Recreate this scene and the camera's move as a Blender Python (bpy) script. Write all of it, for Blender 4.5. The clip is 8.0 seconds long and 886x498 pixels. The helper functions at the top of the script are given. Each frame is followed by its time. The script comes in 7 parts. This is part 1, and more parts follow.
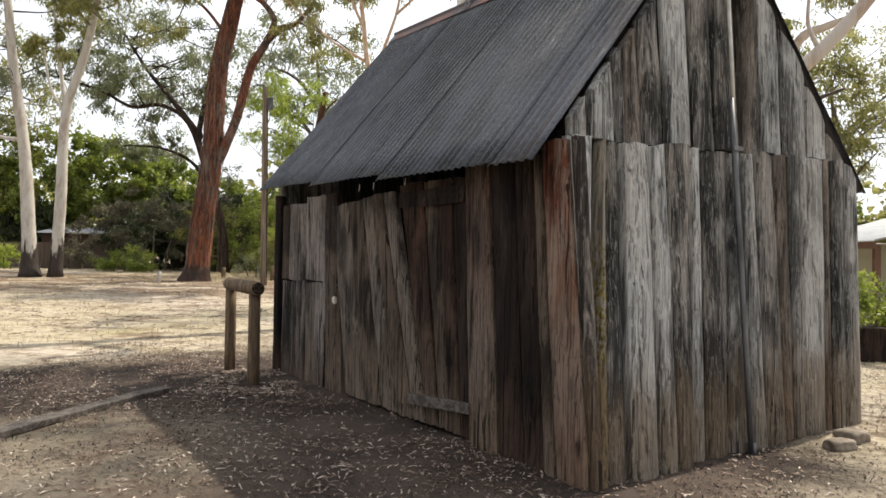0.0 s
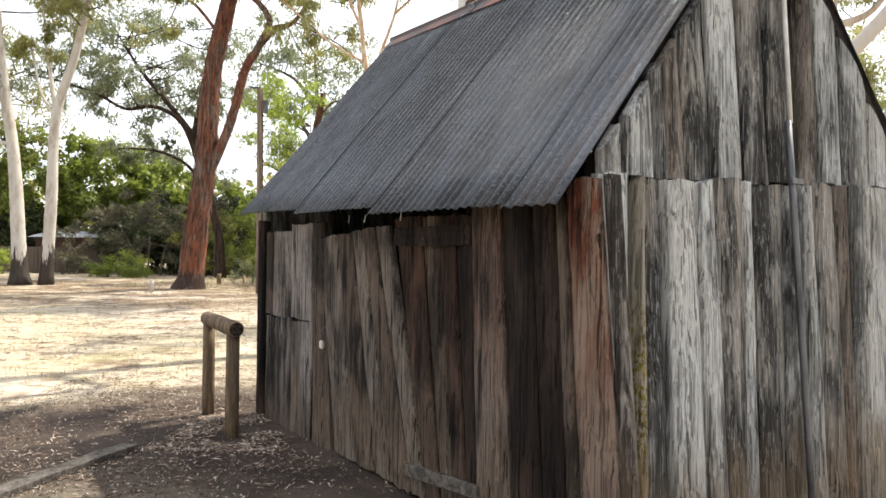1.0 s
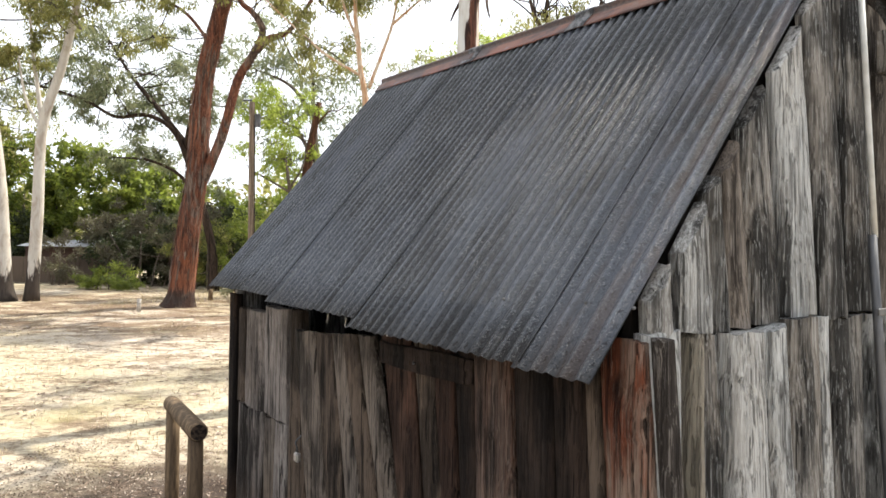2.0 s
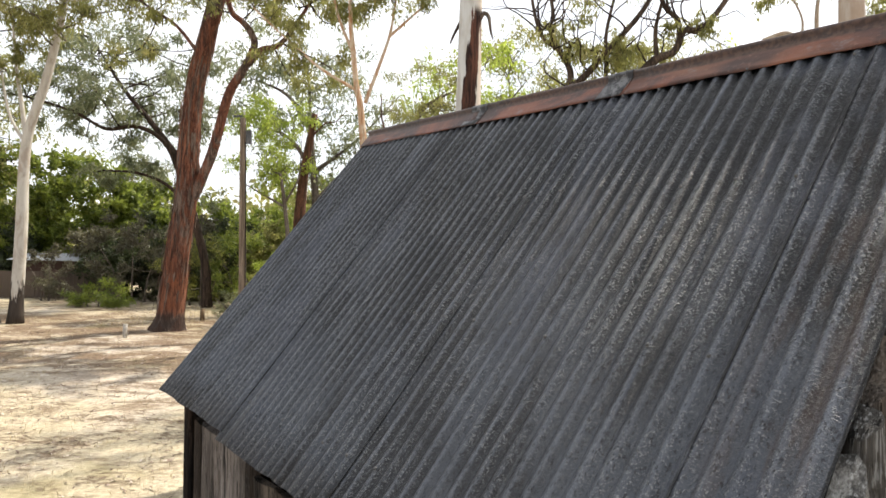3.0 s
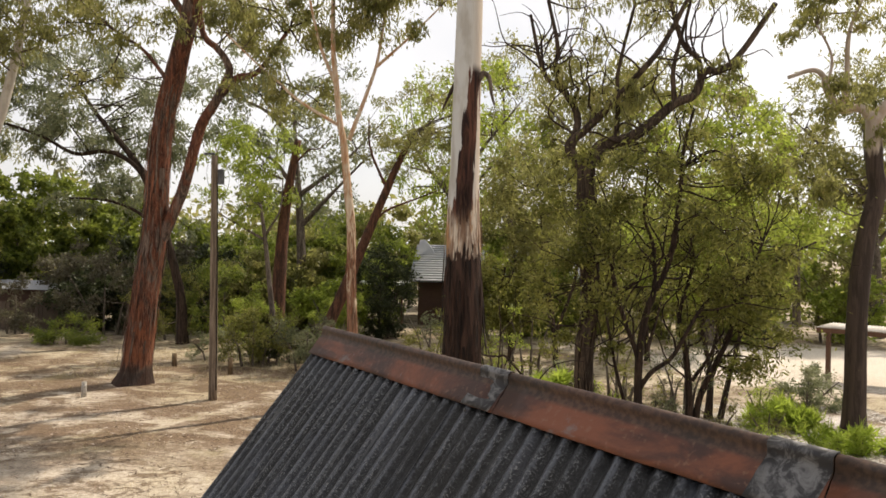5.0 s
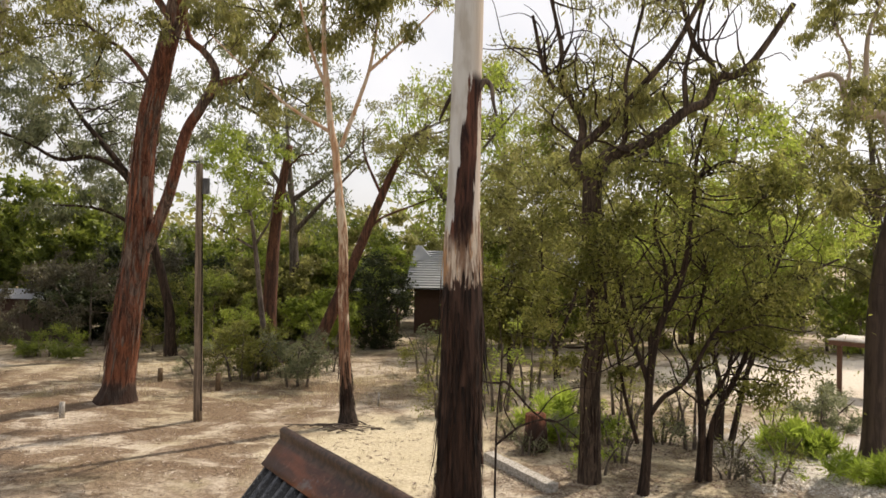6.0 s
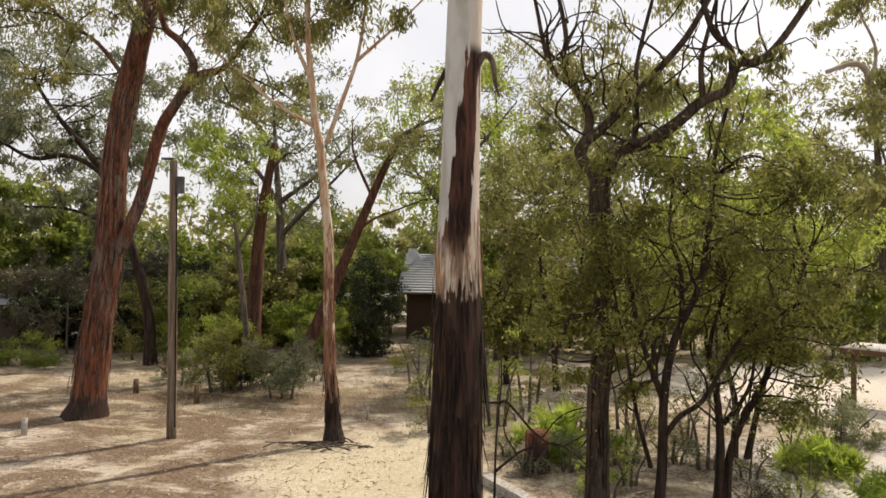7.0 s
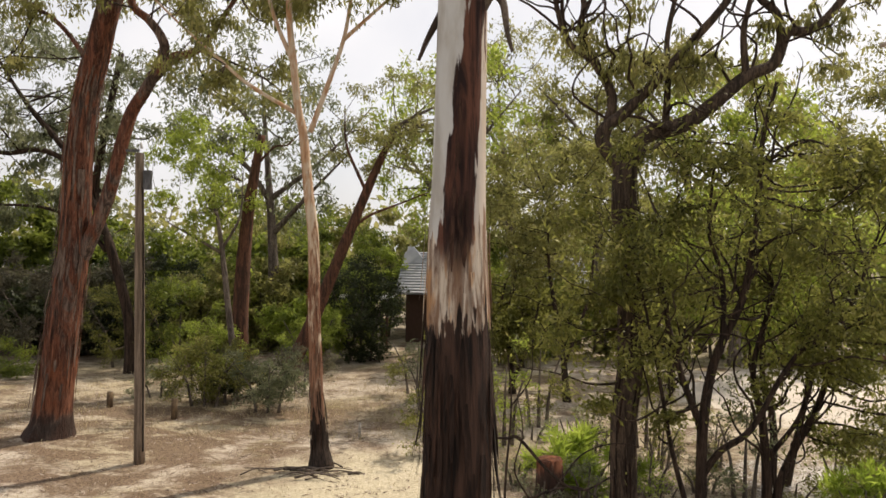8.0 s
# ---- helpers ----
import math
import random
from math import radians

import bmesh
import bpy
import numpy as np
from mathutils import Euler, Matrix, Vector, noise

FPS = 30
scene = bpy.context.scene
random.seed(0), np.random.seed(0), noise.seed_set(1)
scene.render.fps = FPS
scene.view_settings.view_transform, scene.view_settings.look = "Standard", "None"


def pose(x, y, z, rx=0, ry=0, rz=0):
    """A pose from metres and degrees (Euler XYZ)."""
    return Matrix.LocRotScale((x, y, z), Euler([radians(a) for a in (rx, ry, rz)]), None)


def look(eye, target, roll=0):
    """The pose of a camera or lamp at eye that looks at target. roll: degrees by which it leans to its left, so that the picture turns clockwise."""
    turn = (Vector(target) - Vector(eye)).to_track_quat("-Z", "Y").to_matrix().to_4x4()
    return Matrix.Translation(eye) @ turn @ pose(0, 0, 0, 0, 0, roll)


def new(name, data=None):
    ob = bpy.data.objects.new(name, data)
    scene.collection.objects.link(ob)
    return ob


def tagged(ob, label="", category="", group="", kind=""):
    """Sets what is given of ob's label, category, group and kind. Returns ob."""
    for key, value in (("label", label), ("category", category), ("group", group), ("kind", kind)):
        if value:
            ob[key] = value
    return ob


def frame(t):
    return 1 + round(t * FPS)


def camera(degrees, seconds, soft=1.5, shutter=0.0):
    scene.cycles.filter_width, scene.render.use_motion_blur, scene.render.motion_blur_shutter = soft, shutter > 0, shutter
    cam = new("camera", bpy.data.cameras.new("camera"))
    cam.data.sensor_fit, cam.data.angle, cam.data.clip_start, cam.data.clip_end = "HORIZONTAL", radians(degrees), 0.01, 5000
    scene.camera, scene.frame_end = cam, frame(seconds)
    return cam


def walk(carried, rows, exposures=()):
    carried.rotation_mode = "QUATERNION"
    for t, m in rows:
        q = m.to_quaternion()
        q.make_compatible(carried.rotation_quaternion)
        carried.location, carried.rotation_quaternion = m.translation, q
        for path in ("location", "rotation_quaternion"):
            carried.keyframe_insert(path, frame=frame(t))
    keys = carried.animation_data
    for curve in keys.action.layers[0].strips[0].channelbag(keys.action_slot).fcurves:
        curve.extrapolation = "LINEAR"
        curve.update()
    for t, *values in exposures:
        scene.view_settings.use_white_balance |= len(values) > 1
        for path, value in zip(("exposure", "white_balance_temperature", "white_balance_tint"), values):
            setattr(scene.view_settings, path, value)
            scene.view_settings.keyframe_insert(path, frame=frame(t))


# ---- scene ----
cam = camera(64.0, 8.0, 1.6)
PATH = [
    (0, (0.507, -0.569, 1.283), (0.349, 1.425, 1.29), 1.0),
    (0.5, (0.463, -0.214, 1.422), (0.304, 1.779, 1.428), 1.0),
    (1, (0.434, 0.182, 1.595), (0.274, 2.175, 1.595), 0.8),
    (1.5, (0.396, 0.548, 1.867), (0.236, 2.542, 1.866), 0.9),
    (1.7, (0.388, 0.701, 2.017), (0.231, 2.695, 2.016), 1.0),
    (2.8, (0.315, 1.856, 2.793), (0.158, 3.85, 2.789), 1.1),
    (3, (0.299, 2.016, 2.912), (0.141, 4.01, 2.912), 0.9),
    (3.5, (0.263, 2.408, 3.231), (0.11, 4.402, 3.231), 0.9),
    (4, (0.222, 2.898, 3.577), (0.076, 4.892, 3.579), 1.0),
    (4.5, (0.177, 3.401, 3.916), (0.037, 5.396, 3.919), 1.0),
    (5, (0.138, 3.913, 4.306), (0.003, 5.909, 4.31), 1.0),
    (6.5, (0.035, 5.44, 4.639), (-0.083, 7.436, 4.649), 0.9),
    (7, (0.0, 6.169, 4.646), (-0.108, 8.166, 4.661), 0.9),
    (7.5, (-0.024, 7.01, 4.674), (-0.129, 9.007, 4.69), 0.9),
    (8, (-0.043, 8.068, 4.788), (-0.156, 10.064, 4.79), 0.6),
]
EXPOSURES = [(0.0, 0.34, 6350, 10), (0.5, 0.83, 6300, 9), (1.0, 0.92, 6250, 9), (1.5, 0.92, 6250, 9), (1.7, 0.92, 6250, 9), (2.8, 0.70, 6350, 9), (3.5, 0.44, 6550, 10),
             (4.0, 0.26, 6700, 11), (4.5, -0.08, 6850, 11), (5.0, 0.02, 6850, 12), (6.5, -0.06, 6750, 13), (8.0, -0.10, 6750, 13)]
walk(cam, [(t, look(eye, target, roll)) for t, eye, target, roll in PATH], EXPOSURES)

# ---- daylight ----
SUN_AZ, SUN_EL = 45.0, 52.0          # degrees from +x towards +y, and above the horizon
world = bpy.data.worlds.new("sky")
scene.world = world
world.use_nodes = True
wn, wl = world.node_tree.nodes, world.node_tree.links
wn.clear()
sky = wn.new("ShaderNodeTexSky")
sky.sky_type, sky.sun_disc = "NISHITA", False
sky.sun_elevation, sky.sun_rotation = radians(SUN_EL), radians(90 - SUN_AZ)
sky.air_density, sky.dust_density, sky.ozone_density = 1.0, 2.5, 1.0
cloud_co = wn.new("ShaderNodeTexCoord")
cloud = wn.new("ShaderNodeTexNoise")
cloud.inputs["Scale"].default_value, cloud.inputs["Detail"].default_value = 2.2, 6.0
ramp = wn.new("ShaderNodeMapRange")
ramp.inputs["From Min"].default_value, ramp.inputs["From Max"].default_value = 0.3, 0.62
ramp.inputs["To Min"].default_value, ramp.inputs["To Max"].default_value = 0.55, 0.95
veil = wn.new("ShaderNodeMix")
veil.data_type = "RGBA"
veil.inputs["B"].default_value = (10.5, 10.6, 10.8, 1)
wback, wout = wn.new("ShaderNodeBackground"), wn.new("ShaderNodeOutputWorld")
wback.inputs["Strength"].default_value = 0.088
wl.new(cloud_co.outputs["Generated"], cloud.inputs["Vector"])
wl.new(cloud.outputs["Fac"], ramp.inputs["Value"])
wl.new(ramp.outputs["Result"], veil.inputs["Factor"])
wl.new(sky.outputs["Color"], veil.inputs["A"])
# thin cloud scatters forward: brighter on the sun's side of the sky
toward = wn.new("ShaderNodeVectorMath")
toward.operation = "DOT_PRODUCT"
toward.inputs[1].default_value = (math.cos(radians(SUN_AZ)) * math.cos(radians(SUN_EL)), math.sin(radians(SUN_AZ)) * math.cos(radians(SUN_EL)), math.sin(radians(SUN_EL)))
glow = wn.new("ShaderNodeMapRange")
glow.interpolation_type = "SMOOTHSTEP"
for key, value in (("From Min", -0.5), ("From Max", 0.5), ("To Min", 0.72), ("To Max", 1.20)):
    glow.inputs[key].default_value = value
scatter = wn.new("ShaderNodeVectorMath")
scatter.operation = "SCALE"
wl.new(cloud_co.outputs["Generated"], toward.inputs[0])
wl.new(toward.outputs["Value"], glow.inputs["Value"])
wl.new(veil.outputs["Result"], scatter.inputs[0])
wl.new(glow.outputs["Result"], scatter.inputs["Scale"])
wl.new(scatter.outputs["Vector"], wback.inputs["Color"])
wl.new(wback.outputs["Background"], wout.inputs["Surface"])
sun = new("sun", bpy.data.lights.new("sun", "SUN"))
sun.data.energy, sun.data.angle, sun.data.color = 5.0, radians(0.6), (1.0, 0.91, 0.77)
_a, _e = radians(SUN_AZ), radians(SUN_EL)
sun.matrix_world = look((math.cos(_a) * math.cos(_e) * 60, math.sin(_a) * math.cos(_e) * 60, math.sin(_e) * 60), (0, 0, 0))


# ---- material helpers ----
class Nodes:
    """Short hand for building one material's node tree."""

    def __init__(self, name, roughness=0.8, metallic=0.0, specular=0.3):
        self.m = bpy.data.materials.new(name)
        self.m.use_nodes = True
        self.t = self.m.node_tree
        self.b = self.t.nodes["Principled BSDF"]
        self.out = self.t.nodes["Material Output"]
        self.b.inputs["Roughness"].default_value = roughness
        self.b.inputs["Metallic"].default_value = metallic
        self.b.inputs["Specular IOR Level"].default_value = specular
        co = self.t.nodes.new("ShaderNodeTexCoord")
        self.object = co.outputs["Object"]

    def put(self, value, socket):
        if isinstance(value, (int, float)):
            socket.default_value = value
        elif isinstance(value, tuple):
            socket.default_value = value if len(value) == len(socket.default_value) else (*value, 1)
        else:
            self.t.links.new(value, socket)

    def stretch(self, sx, sy, sz, vector=None, shift=(0.0, 0.0, 0.0)):
        n = self.t.nodes.new("ShaderNodeMapping")
        n.inputs["Scale"].default_value = (sx, sy, sz)
        n.inputs["Location"].default_value = shift
        self.put(vector or self.object, n.inputs["Vector"])
        return n.outputs["Vector"]

    def noise(self, vector, scale, detail=4.0, rough=0.55, warp=0.0):
        n = self.t.nodes.new("ShaderNodeTexNoise")
        n.inputs["Scale"].default_value, n.inputs["Detail"].default_value = scale, detail
        n.inputs["Roughness"].default_value, n.inputs["Distortion"].default_value = rough, warp
        self.put(vector, n.inputs["Vector"])
        return n.outputs["Fac"]

    def cells(self, vector, scale, feature="F1"):
        n = self.t.nodes.new("ShaderNodeTexVoronoi")
        n.feature = feature
        n.inputs["Scale"].default_value = scale
        self.put(vector, n.inputs["Vector"])
        return n.outputs["Distance"]

    def span(self, value, a, b, lo=0.0, hi=1.0):
        n = self.t.nodes.new("ShaderNodeMapRange")
        for key, v in (("From Min", a), ("From Max", b), ("To Min", lo), ("To Max", hi)):
            n.inputs[key].default_value = v
        n.interpolation_type = "SMOOTHSTEP"
        self.put(value, n.inputs["Value"])
        return n.outputs["Result"]

    def mix(self, factor, a, b, blend="MIX"):
        n = self.t.nodes.new("ShaderNodeMix")
        n.data_type, n.blend_type = "RGBA", blend
        self.put(factor, n.inputs["Factor"])
        self.put(a, n.inputs["A"])
        self.put(b, n.inputs["B"])
        return n.outputs["Result"]

    def math(self, op, a, b=0.0):
        n = self.t.nodes.new("ShaderNodeMath")
        n.operation = op
        self.put(a, n.inputs[0])
        self.put(b, n.inputs[1])
        return n.outputs[0]

    def axis(self, name, vector=None):
        n = self.t.nodes.new("ShaderNodeSeparateXYZ")
        self.put(vector or self.object, n.inputs["Vector"])
        return n.outputs[name]

    def own(self):
        return self.t.nodes.new("ShaderNodeObjectInfo").outputs["Random"]

    def island(self):
        return self.t.nodes.new("ShaderNodeNewGeometry").outputs["Random Per Island"]

    def colour(self, value):
        self.put(value, self.b.inputs["Base Color"])
        return self

    def rough(self, value):
        self.put(value, self.b.inputs["Roughness"])
        return self

    def bump(self, height, strength=0.5, distance=0.01):
        n = self.t.nodes.new("ShaderNodeBump")
        n.inputs["Strength"].default_value, n.inputs["Distance"].default_value = strength, distance
        self.put(height, n.inputs["Height"])
        self.put(n.outputs["Normal"], self.b.inputs["Normal"])
        return self

    def leafy(self, colour, amount=0.4):
        """Thin leaf: part of the light passes through."""
        tr = self.t.nodes.new("ShaderNodeBsdfTranslucent")
        mx = self.t.nodes.new("ShaderNodeMixShader")
        self.put(colour, tr.inputs["Color"])
        mx.inputs["Fac"].default_value = amount
        self.t.links.new(self.b.outputs["BSDF"], mx.inputs[1])
        self.t.links.new(tr.outputs["BSDF"], mx.inputs[2])
        self.t.links.new(mx.outputs["Shader"], self.out.inputs["Surface"])
        return self


def slab_material(name, grey, dark, brown, stain, brown_top, moss=0.0, red=0.0, vary=0.6, blackening=0.0, climb=0.0, pits=1.0):
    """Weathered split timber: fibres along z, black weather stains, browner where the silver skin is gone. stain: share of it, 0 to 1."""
    n = Nodes(name, 0.9, 0.0, 0.1)
    own = n.own()
    shift = n.t.nodes.new("ShaderNodeVectorMath")
    shift.operation = "ADD"
    comb = n.t.nodes.new("ShaderNodeCombineXYZ")
    for key, size in (("X", 11.0), ("Y", 17.0), ("Z", 37.0)):
        n.put(n.math("MULTIPLY", own, size), comb.inputs[key])
    n.put(n.object, shift.inputs[0])
    n.put(comb.outputs["Vector"], shift.inputs[1])
    # the grain wanders from side to side along the slab
    wander = n.t.nodes.new("ShaderNodeVectorMath")
    wander.operation = "ADD"
    sway = n.t.nodes.new("ShaderNodeCombineXYZ")
    bend = n.math("MULTIPLY", n.math("SUBTRACT", n.noise(n.stretch(1.5, 1.5, 1.0, shift.outputs["Vector"]), 2.6, 3.0), 0.5), 0.07)
    n.put(bend, sway.inputs["X"])
    n.put(bend, sway.inputs["Y"])
    n.put(shift.outputs["Vector"], wander.inputs[0])
    n.put(sway.outputs["Vector"], wander.inputs[1])
    co = wander.outputs["Vector"]
    fibre = n.noise(n.stretch(1, 1, 0.016, co), 115.0, 4.0, 0.72, 0.0)
    line = n.span(n.noise(n.stretch(1, 1, 0.010, co), 62.0, 4.0, 0.65, 0.0), 0.56, 0.60)
    strand = n.noise(n.stretch(1, 1, 0.05, co), 34.0, 6.0, 0.7, 0.15)
    streak = n.noise(n.stretch(1, 1, 0.10, co), 10.0, 5.0, 0.6, 0.25)
    blot = n.noise(n.stretch(1, 1, 0.22, co), 4.0, 5.0, 0.58, 0.3)
    torn = n.math("MULTIPLY", n.math("SUBTRACT", strand, 0.5), 0.17)
    ragged = n.math("ADD", blot, torn)
    base = n.mix(n.span(own, 0.10, 0.95, 0.0, vary), grey, n.mix(0.35, tuple(c * 0.50 for c in grey), brown))
    base = n.mix(n.span(n.noise(n.stretch(1, 1, 0.3, co), 2.6, 3.0), 0.40, 0.62, 0.0, 0.45), base, n.mix(0.5, base, brown))
    base = n.mix(n.span(strand, 0.36, 0.66, 0.0, 0.35), base, n.mix(0.5, base, brown))
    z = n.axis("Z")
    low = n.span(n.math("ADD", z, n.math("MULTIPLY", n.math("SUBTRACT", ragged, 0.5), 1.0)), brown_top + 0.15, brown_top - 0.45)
    if red:
        base = n.mix(n.math("MULTIPLY", n.math("MULTIPLY", n.span(ragged, 0.34, 0.50), n.span(z, 0.6, 1.5)), red), base, n.mix(n.span(strand, 0.35, 0.65), (0.035, 0.012, 0.008), (0.17, 0.055, 0.028)))
    if moss:
        speck = n.math("MULTIPLY", n.span(n.noise(co, 30.0, 5.0, 0.7), 0.44, 0.58), n.span(n.noise(n.stretch(1, 1, 0.45, co), 4.5, 4.0, 0.65), 0.38, 0.54))
        speck = n.math("MULTIPLY", speck, n.math("MULTIPLY", n.span(z, 1.45, 1.2), n.span(z, 0.15, 0.7, 0.25, 1.0)))
        base = n.mix(n.math("MULTIPLY", speck, moss), base, n.mix(n.span(fibre, 0.4, 0.6), (0.09, 0.07, 0.010), (0.27, 0.20, 0.015)))
    # black weather stain: long streaks and torn patches, more on some slabs than on others
    odd = n.math("FRACT", n.math("MULTIPLY", own, 7.31))
    worse = n.math("MULTIPLY", n.math("SUBTRACT", odd, 0.5), 0.14)
    cut = 0.68 - 0.22 * stain
    dose = n.math("ADD", n.math("ADD", n.math("MULTIPLY", streak, 0.5), n.math("MULTIPLY", blot, 0.5)), n.math("ADD", torn, worse))
    base = n.mix(n.span(dose, cut - 0.05, cut + 0.06, 0.0, 0.92), base, dark)
    # broad blackening over the slabs; climb makes it heavier towards the head
    if blackening:
        broad_blot = n.math("ADD", n.math("ADD", n.noise(n.stretch(1, 1, 0.5, n.object), 2.3, 4.0, 0.6, 0.2), torn), n.math("MULTIPLY", n.math("SUBTRACT", z, 1.1), climb))
        base = n.mix(n.math("MULTIPLY", n.span(broad_blot, 0.46, 0.60), blackening), base, tuple(c * 0.7 for c in dark))
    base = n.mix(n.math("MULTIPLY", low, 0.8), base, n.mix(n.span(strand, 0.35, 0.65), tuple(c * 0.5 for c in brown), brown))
    fleck = n.span(n.noise(n.stretch(1, 1, 0.10, co), 40.0, 4.0, 0.6, 0.0), 0.60, 0.64)
    fleck = n.math("MULTIPLY", fleck, n.span(n.noise(n.stretch(1, 1, 0.4, co), 5.0, 3.0), 0.48, 0.60))
    base = n.mix(n.math("MULTIPLY", fleck, 0.8 * pits), base, tuple(c * 0.5 for c in dark))
    split = n.span(n.noise(n.stretch(1, 1, 0.016, co), 34.0, 3.0, 0.5, 0.0), 0.63, 0.655)
    base = n.mix(n.math("MULTIPLY", split, 0.8 * pits), base, tuple(c * 0.25 for c in dark))
    base = n.mix(n.span(fibre, 0.50, 0.38, 0.0, 0.44), base, dark)
    base = n.mix(n.math("MULTIPLY", line, 0.45), base, tuple(c * 0.6 for c in dark))
    base = n.mix(n.math("MULTIPLY", n.span(fibre, 0.53, 0.64, 0.0, 0.6), n.span(z, 0.2, 0.9, 0.4, 1.0)), base, n.mix(0.5, base, tuple(min(1.0, c * 1.6) for c in grey)))
    knot = n.span(n.cells(n.stretch(1, 1, 0.4, co), 2.3), 0.09, 0.03)
    base = n.mix(n.math("MULTIPLY", knot, 0.85), base, tuple(c * 0.4 for c in dark))
    n.colour(base)
    h = n.math("ADD", n.math("MULTIPLY", fibre, 0.6), n.math("MULTIPLY", strand, 1.3))
    h = n.math("ADD", h, n.math("MULTIPLY", fleck, -0.8))
    h = n.math("ADD", h, n.math("MULTIPLY", line, -0.5))
    n.bump(n.math("ADD", h, n.math("MULTIPLY", split, -1.0)), 1.0, 0.016)
    return n.m


def bark_material(name, light, dark, scale=9.0, squeeze=0.12, depth=0.03, contrast=(0.35, 0.62), patch=None):
    n = Nodes(name, 0.92, 0.0, 0.2)
    a = n.noise(n.stretch(1, 1, squeeze), scale, 6.0, 0.62, 0.8)
    b = n.noise(n.stretch(1, 1, squeeze * 2), scale * 3.5, 4.0, 0.6, 0.5)
    c = n.mix(n.span(a, *contrast), dark, light)
    c = n.mix(n.span(b, 0.32, 0.6, 0.55, 0.0), c, tuple(v * 0.5 for v in dark))
    if patch:
        p = n.noise(n.stretch(1, 1, 0.5), 1.3, 4.0, 0.6, 0.8)
        c = n.mix(n.math("MULTIPLY", n.span(p, 0.44, 0.58, 0.0, 0.85), n.span(a, 0.3, 0.7, 1.0, 0.5)), c, patch)
    n.colour(c).bump(n.math("ADD", a, n.math("MULTIPLY", b, 0.4)), 0.9, depth)
    return n.m


def smooth_bark(name, pale, warm, dark, base_dark=0.0, ragged=1.0):
    """Smooth gum bark with shed patches; dark fibrous stocking up to base_dark metres."""
    n = Nodes(name, 0.75, 0.0, 0.25)
    a = n.noise(n.stretch(1, 1, 0.3), 3.2, 5.0, 0.6, 0.9)
    s = n.noise(n.stretch(1, 1, 0.10), 9.0, 5.0, 0.65, 0.8)
    c = n.mix(n.span(a, 0.42, 0.66), pale, warm)
    c = n.mix(n.span(n.noise(n.stretch(1, 1, 0.4), 26.0, 4.0), 0.6, 0.75, 0.0, 0.35), c, tuple(v * 0.45 for v in pale))
    h = s
    if base_dark:
        z = n.math("ADD", n.axis("Z"), n.math("MULTIPLY", n.math("SUBTRACT", n.noise(n.stretch(1, 1, 0.16), 5.0, 4.0, 0.6), 0.5), ragged * 5.5))
        k = n.span(z, base_dark + 0.12, base_dark - 0.12)
        fib = n.mix(n.span(s, 0.36, 0.62), tuple(v * 0.45 for v in dark), dark)
        c = n.mix(k, c, fib)
    n.colour(c).bump(h, 0.7, 0.02)
    return n.m


def leaf_material(name, a, b, c, amount=0.42, rough=0.5):
    n = Nodes(name, rough, 0.0, 0.35)
    i = n.island()
    col = n.mix(n.span(i, 0.0, 0.55), a, b)
    col = n.mix(n.span(i, 0.8, 1.0), col, c)
    # noise paints sprays darker and brighter, as if in shade and in sun
    big = n.noise(n.object, 1.3, 3.0, 0.6)
    col = n.mix(n.span(big, 0.44, 0.62, 0.0, 0.75), col, tuple(v * 0.6 for v in a))
    col = n.mix(n.span(big, 0.46, 0.32, 0.0, 0.55), col, tuple(v * 1.4 for v in c))
    n.colour(col)
    n.leafy(n.mix(0.55, col, tuple(min(1.0, v * 2.2) for v in b)), amount)
    return n.m


M = {}
M["gable"] = slab_material("silver_grey_slab", (0.39, 0.395, 0.39), (0.024, 0.023, 0.022), (0.215, 0.155, 0.098), 0.60, 0.70, blackening=0.75, pits=1.0, vary=0.75)
M["gable_pale"] = slab_material("bleached_slab", (0.50, 0.51, 0.505), (0.038, 0.036, 0.034), (0.26, 0.195, 0.128), 0.42, 0.68, vary=0.4, blackening=0.4, pits=0.75)
M["gable_brown"] = slab_material("brown_stained_slab", (0.26, 0.235, 0.21), (0.022, 0.018, 0.016), (0.20, 0.135, 0.085), 0.66, 0.72, blackening=0.6, pits=0.9)
M["gable_moss"] = slab_material("mossy_slab", (0.33, 0.30, 0.25), (0.04, 0.036, 0.03), (0.25, 0.165, 0.075), 0.36, 0.90, moss=1.0, vary=0.3, pits=0.6)
M["front"] = slab_material("brown_slab", (0.098, 0.076, 0.062), (0.009, 0.0075, 0.007), (0.225, 0.168, 0.122), 0.58, 0.60, blackening=0.75, climb=0.10)
M["front_grey"] = slab_material("brown_grey_slab", (0.195, 0.168, 0.147), (0.010, 0.009, 0.0085), (0.25, 0.192, 0.142), 0.60, 0.60, blackening=0.75, vary=0.4, climb=0.08)
M["front_bay"] = slab_material("grey_bay_slab", (0.31, 0.28, 0.26), (0.014, 0.012, 0.0115), (0.20, 0.145, 0.108), 0.58, 0.40, blackening=0.5, vary=0.4)
M["front_dark"] = slab_material("blackened_slab", (0.028, 0.023, 0.021), (0.008, 0.0068, 0.0064), (0.12, 0.074, 0.051), 0.60, 0.36, blackening=0.6)
M["front_warm"] = slab_material("dark_red_brown_board", (0.068, 0.044, 0.034), (0.008, 0.0065, 0.006), (0.20, 0.145, 0.104), 0.56, 0.54, red=0.3, vary=0.5, blackening=0.6, climb=0.06)
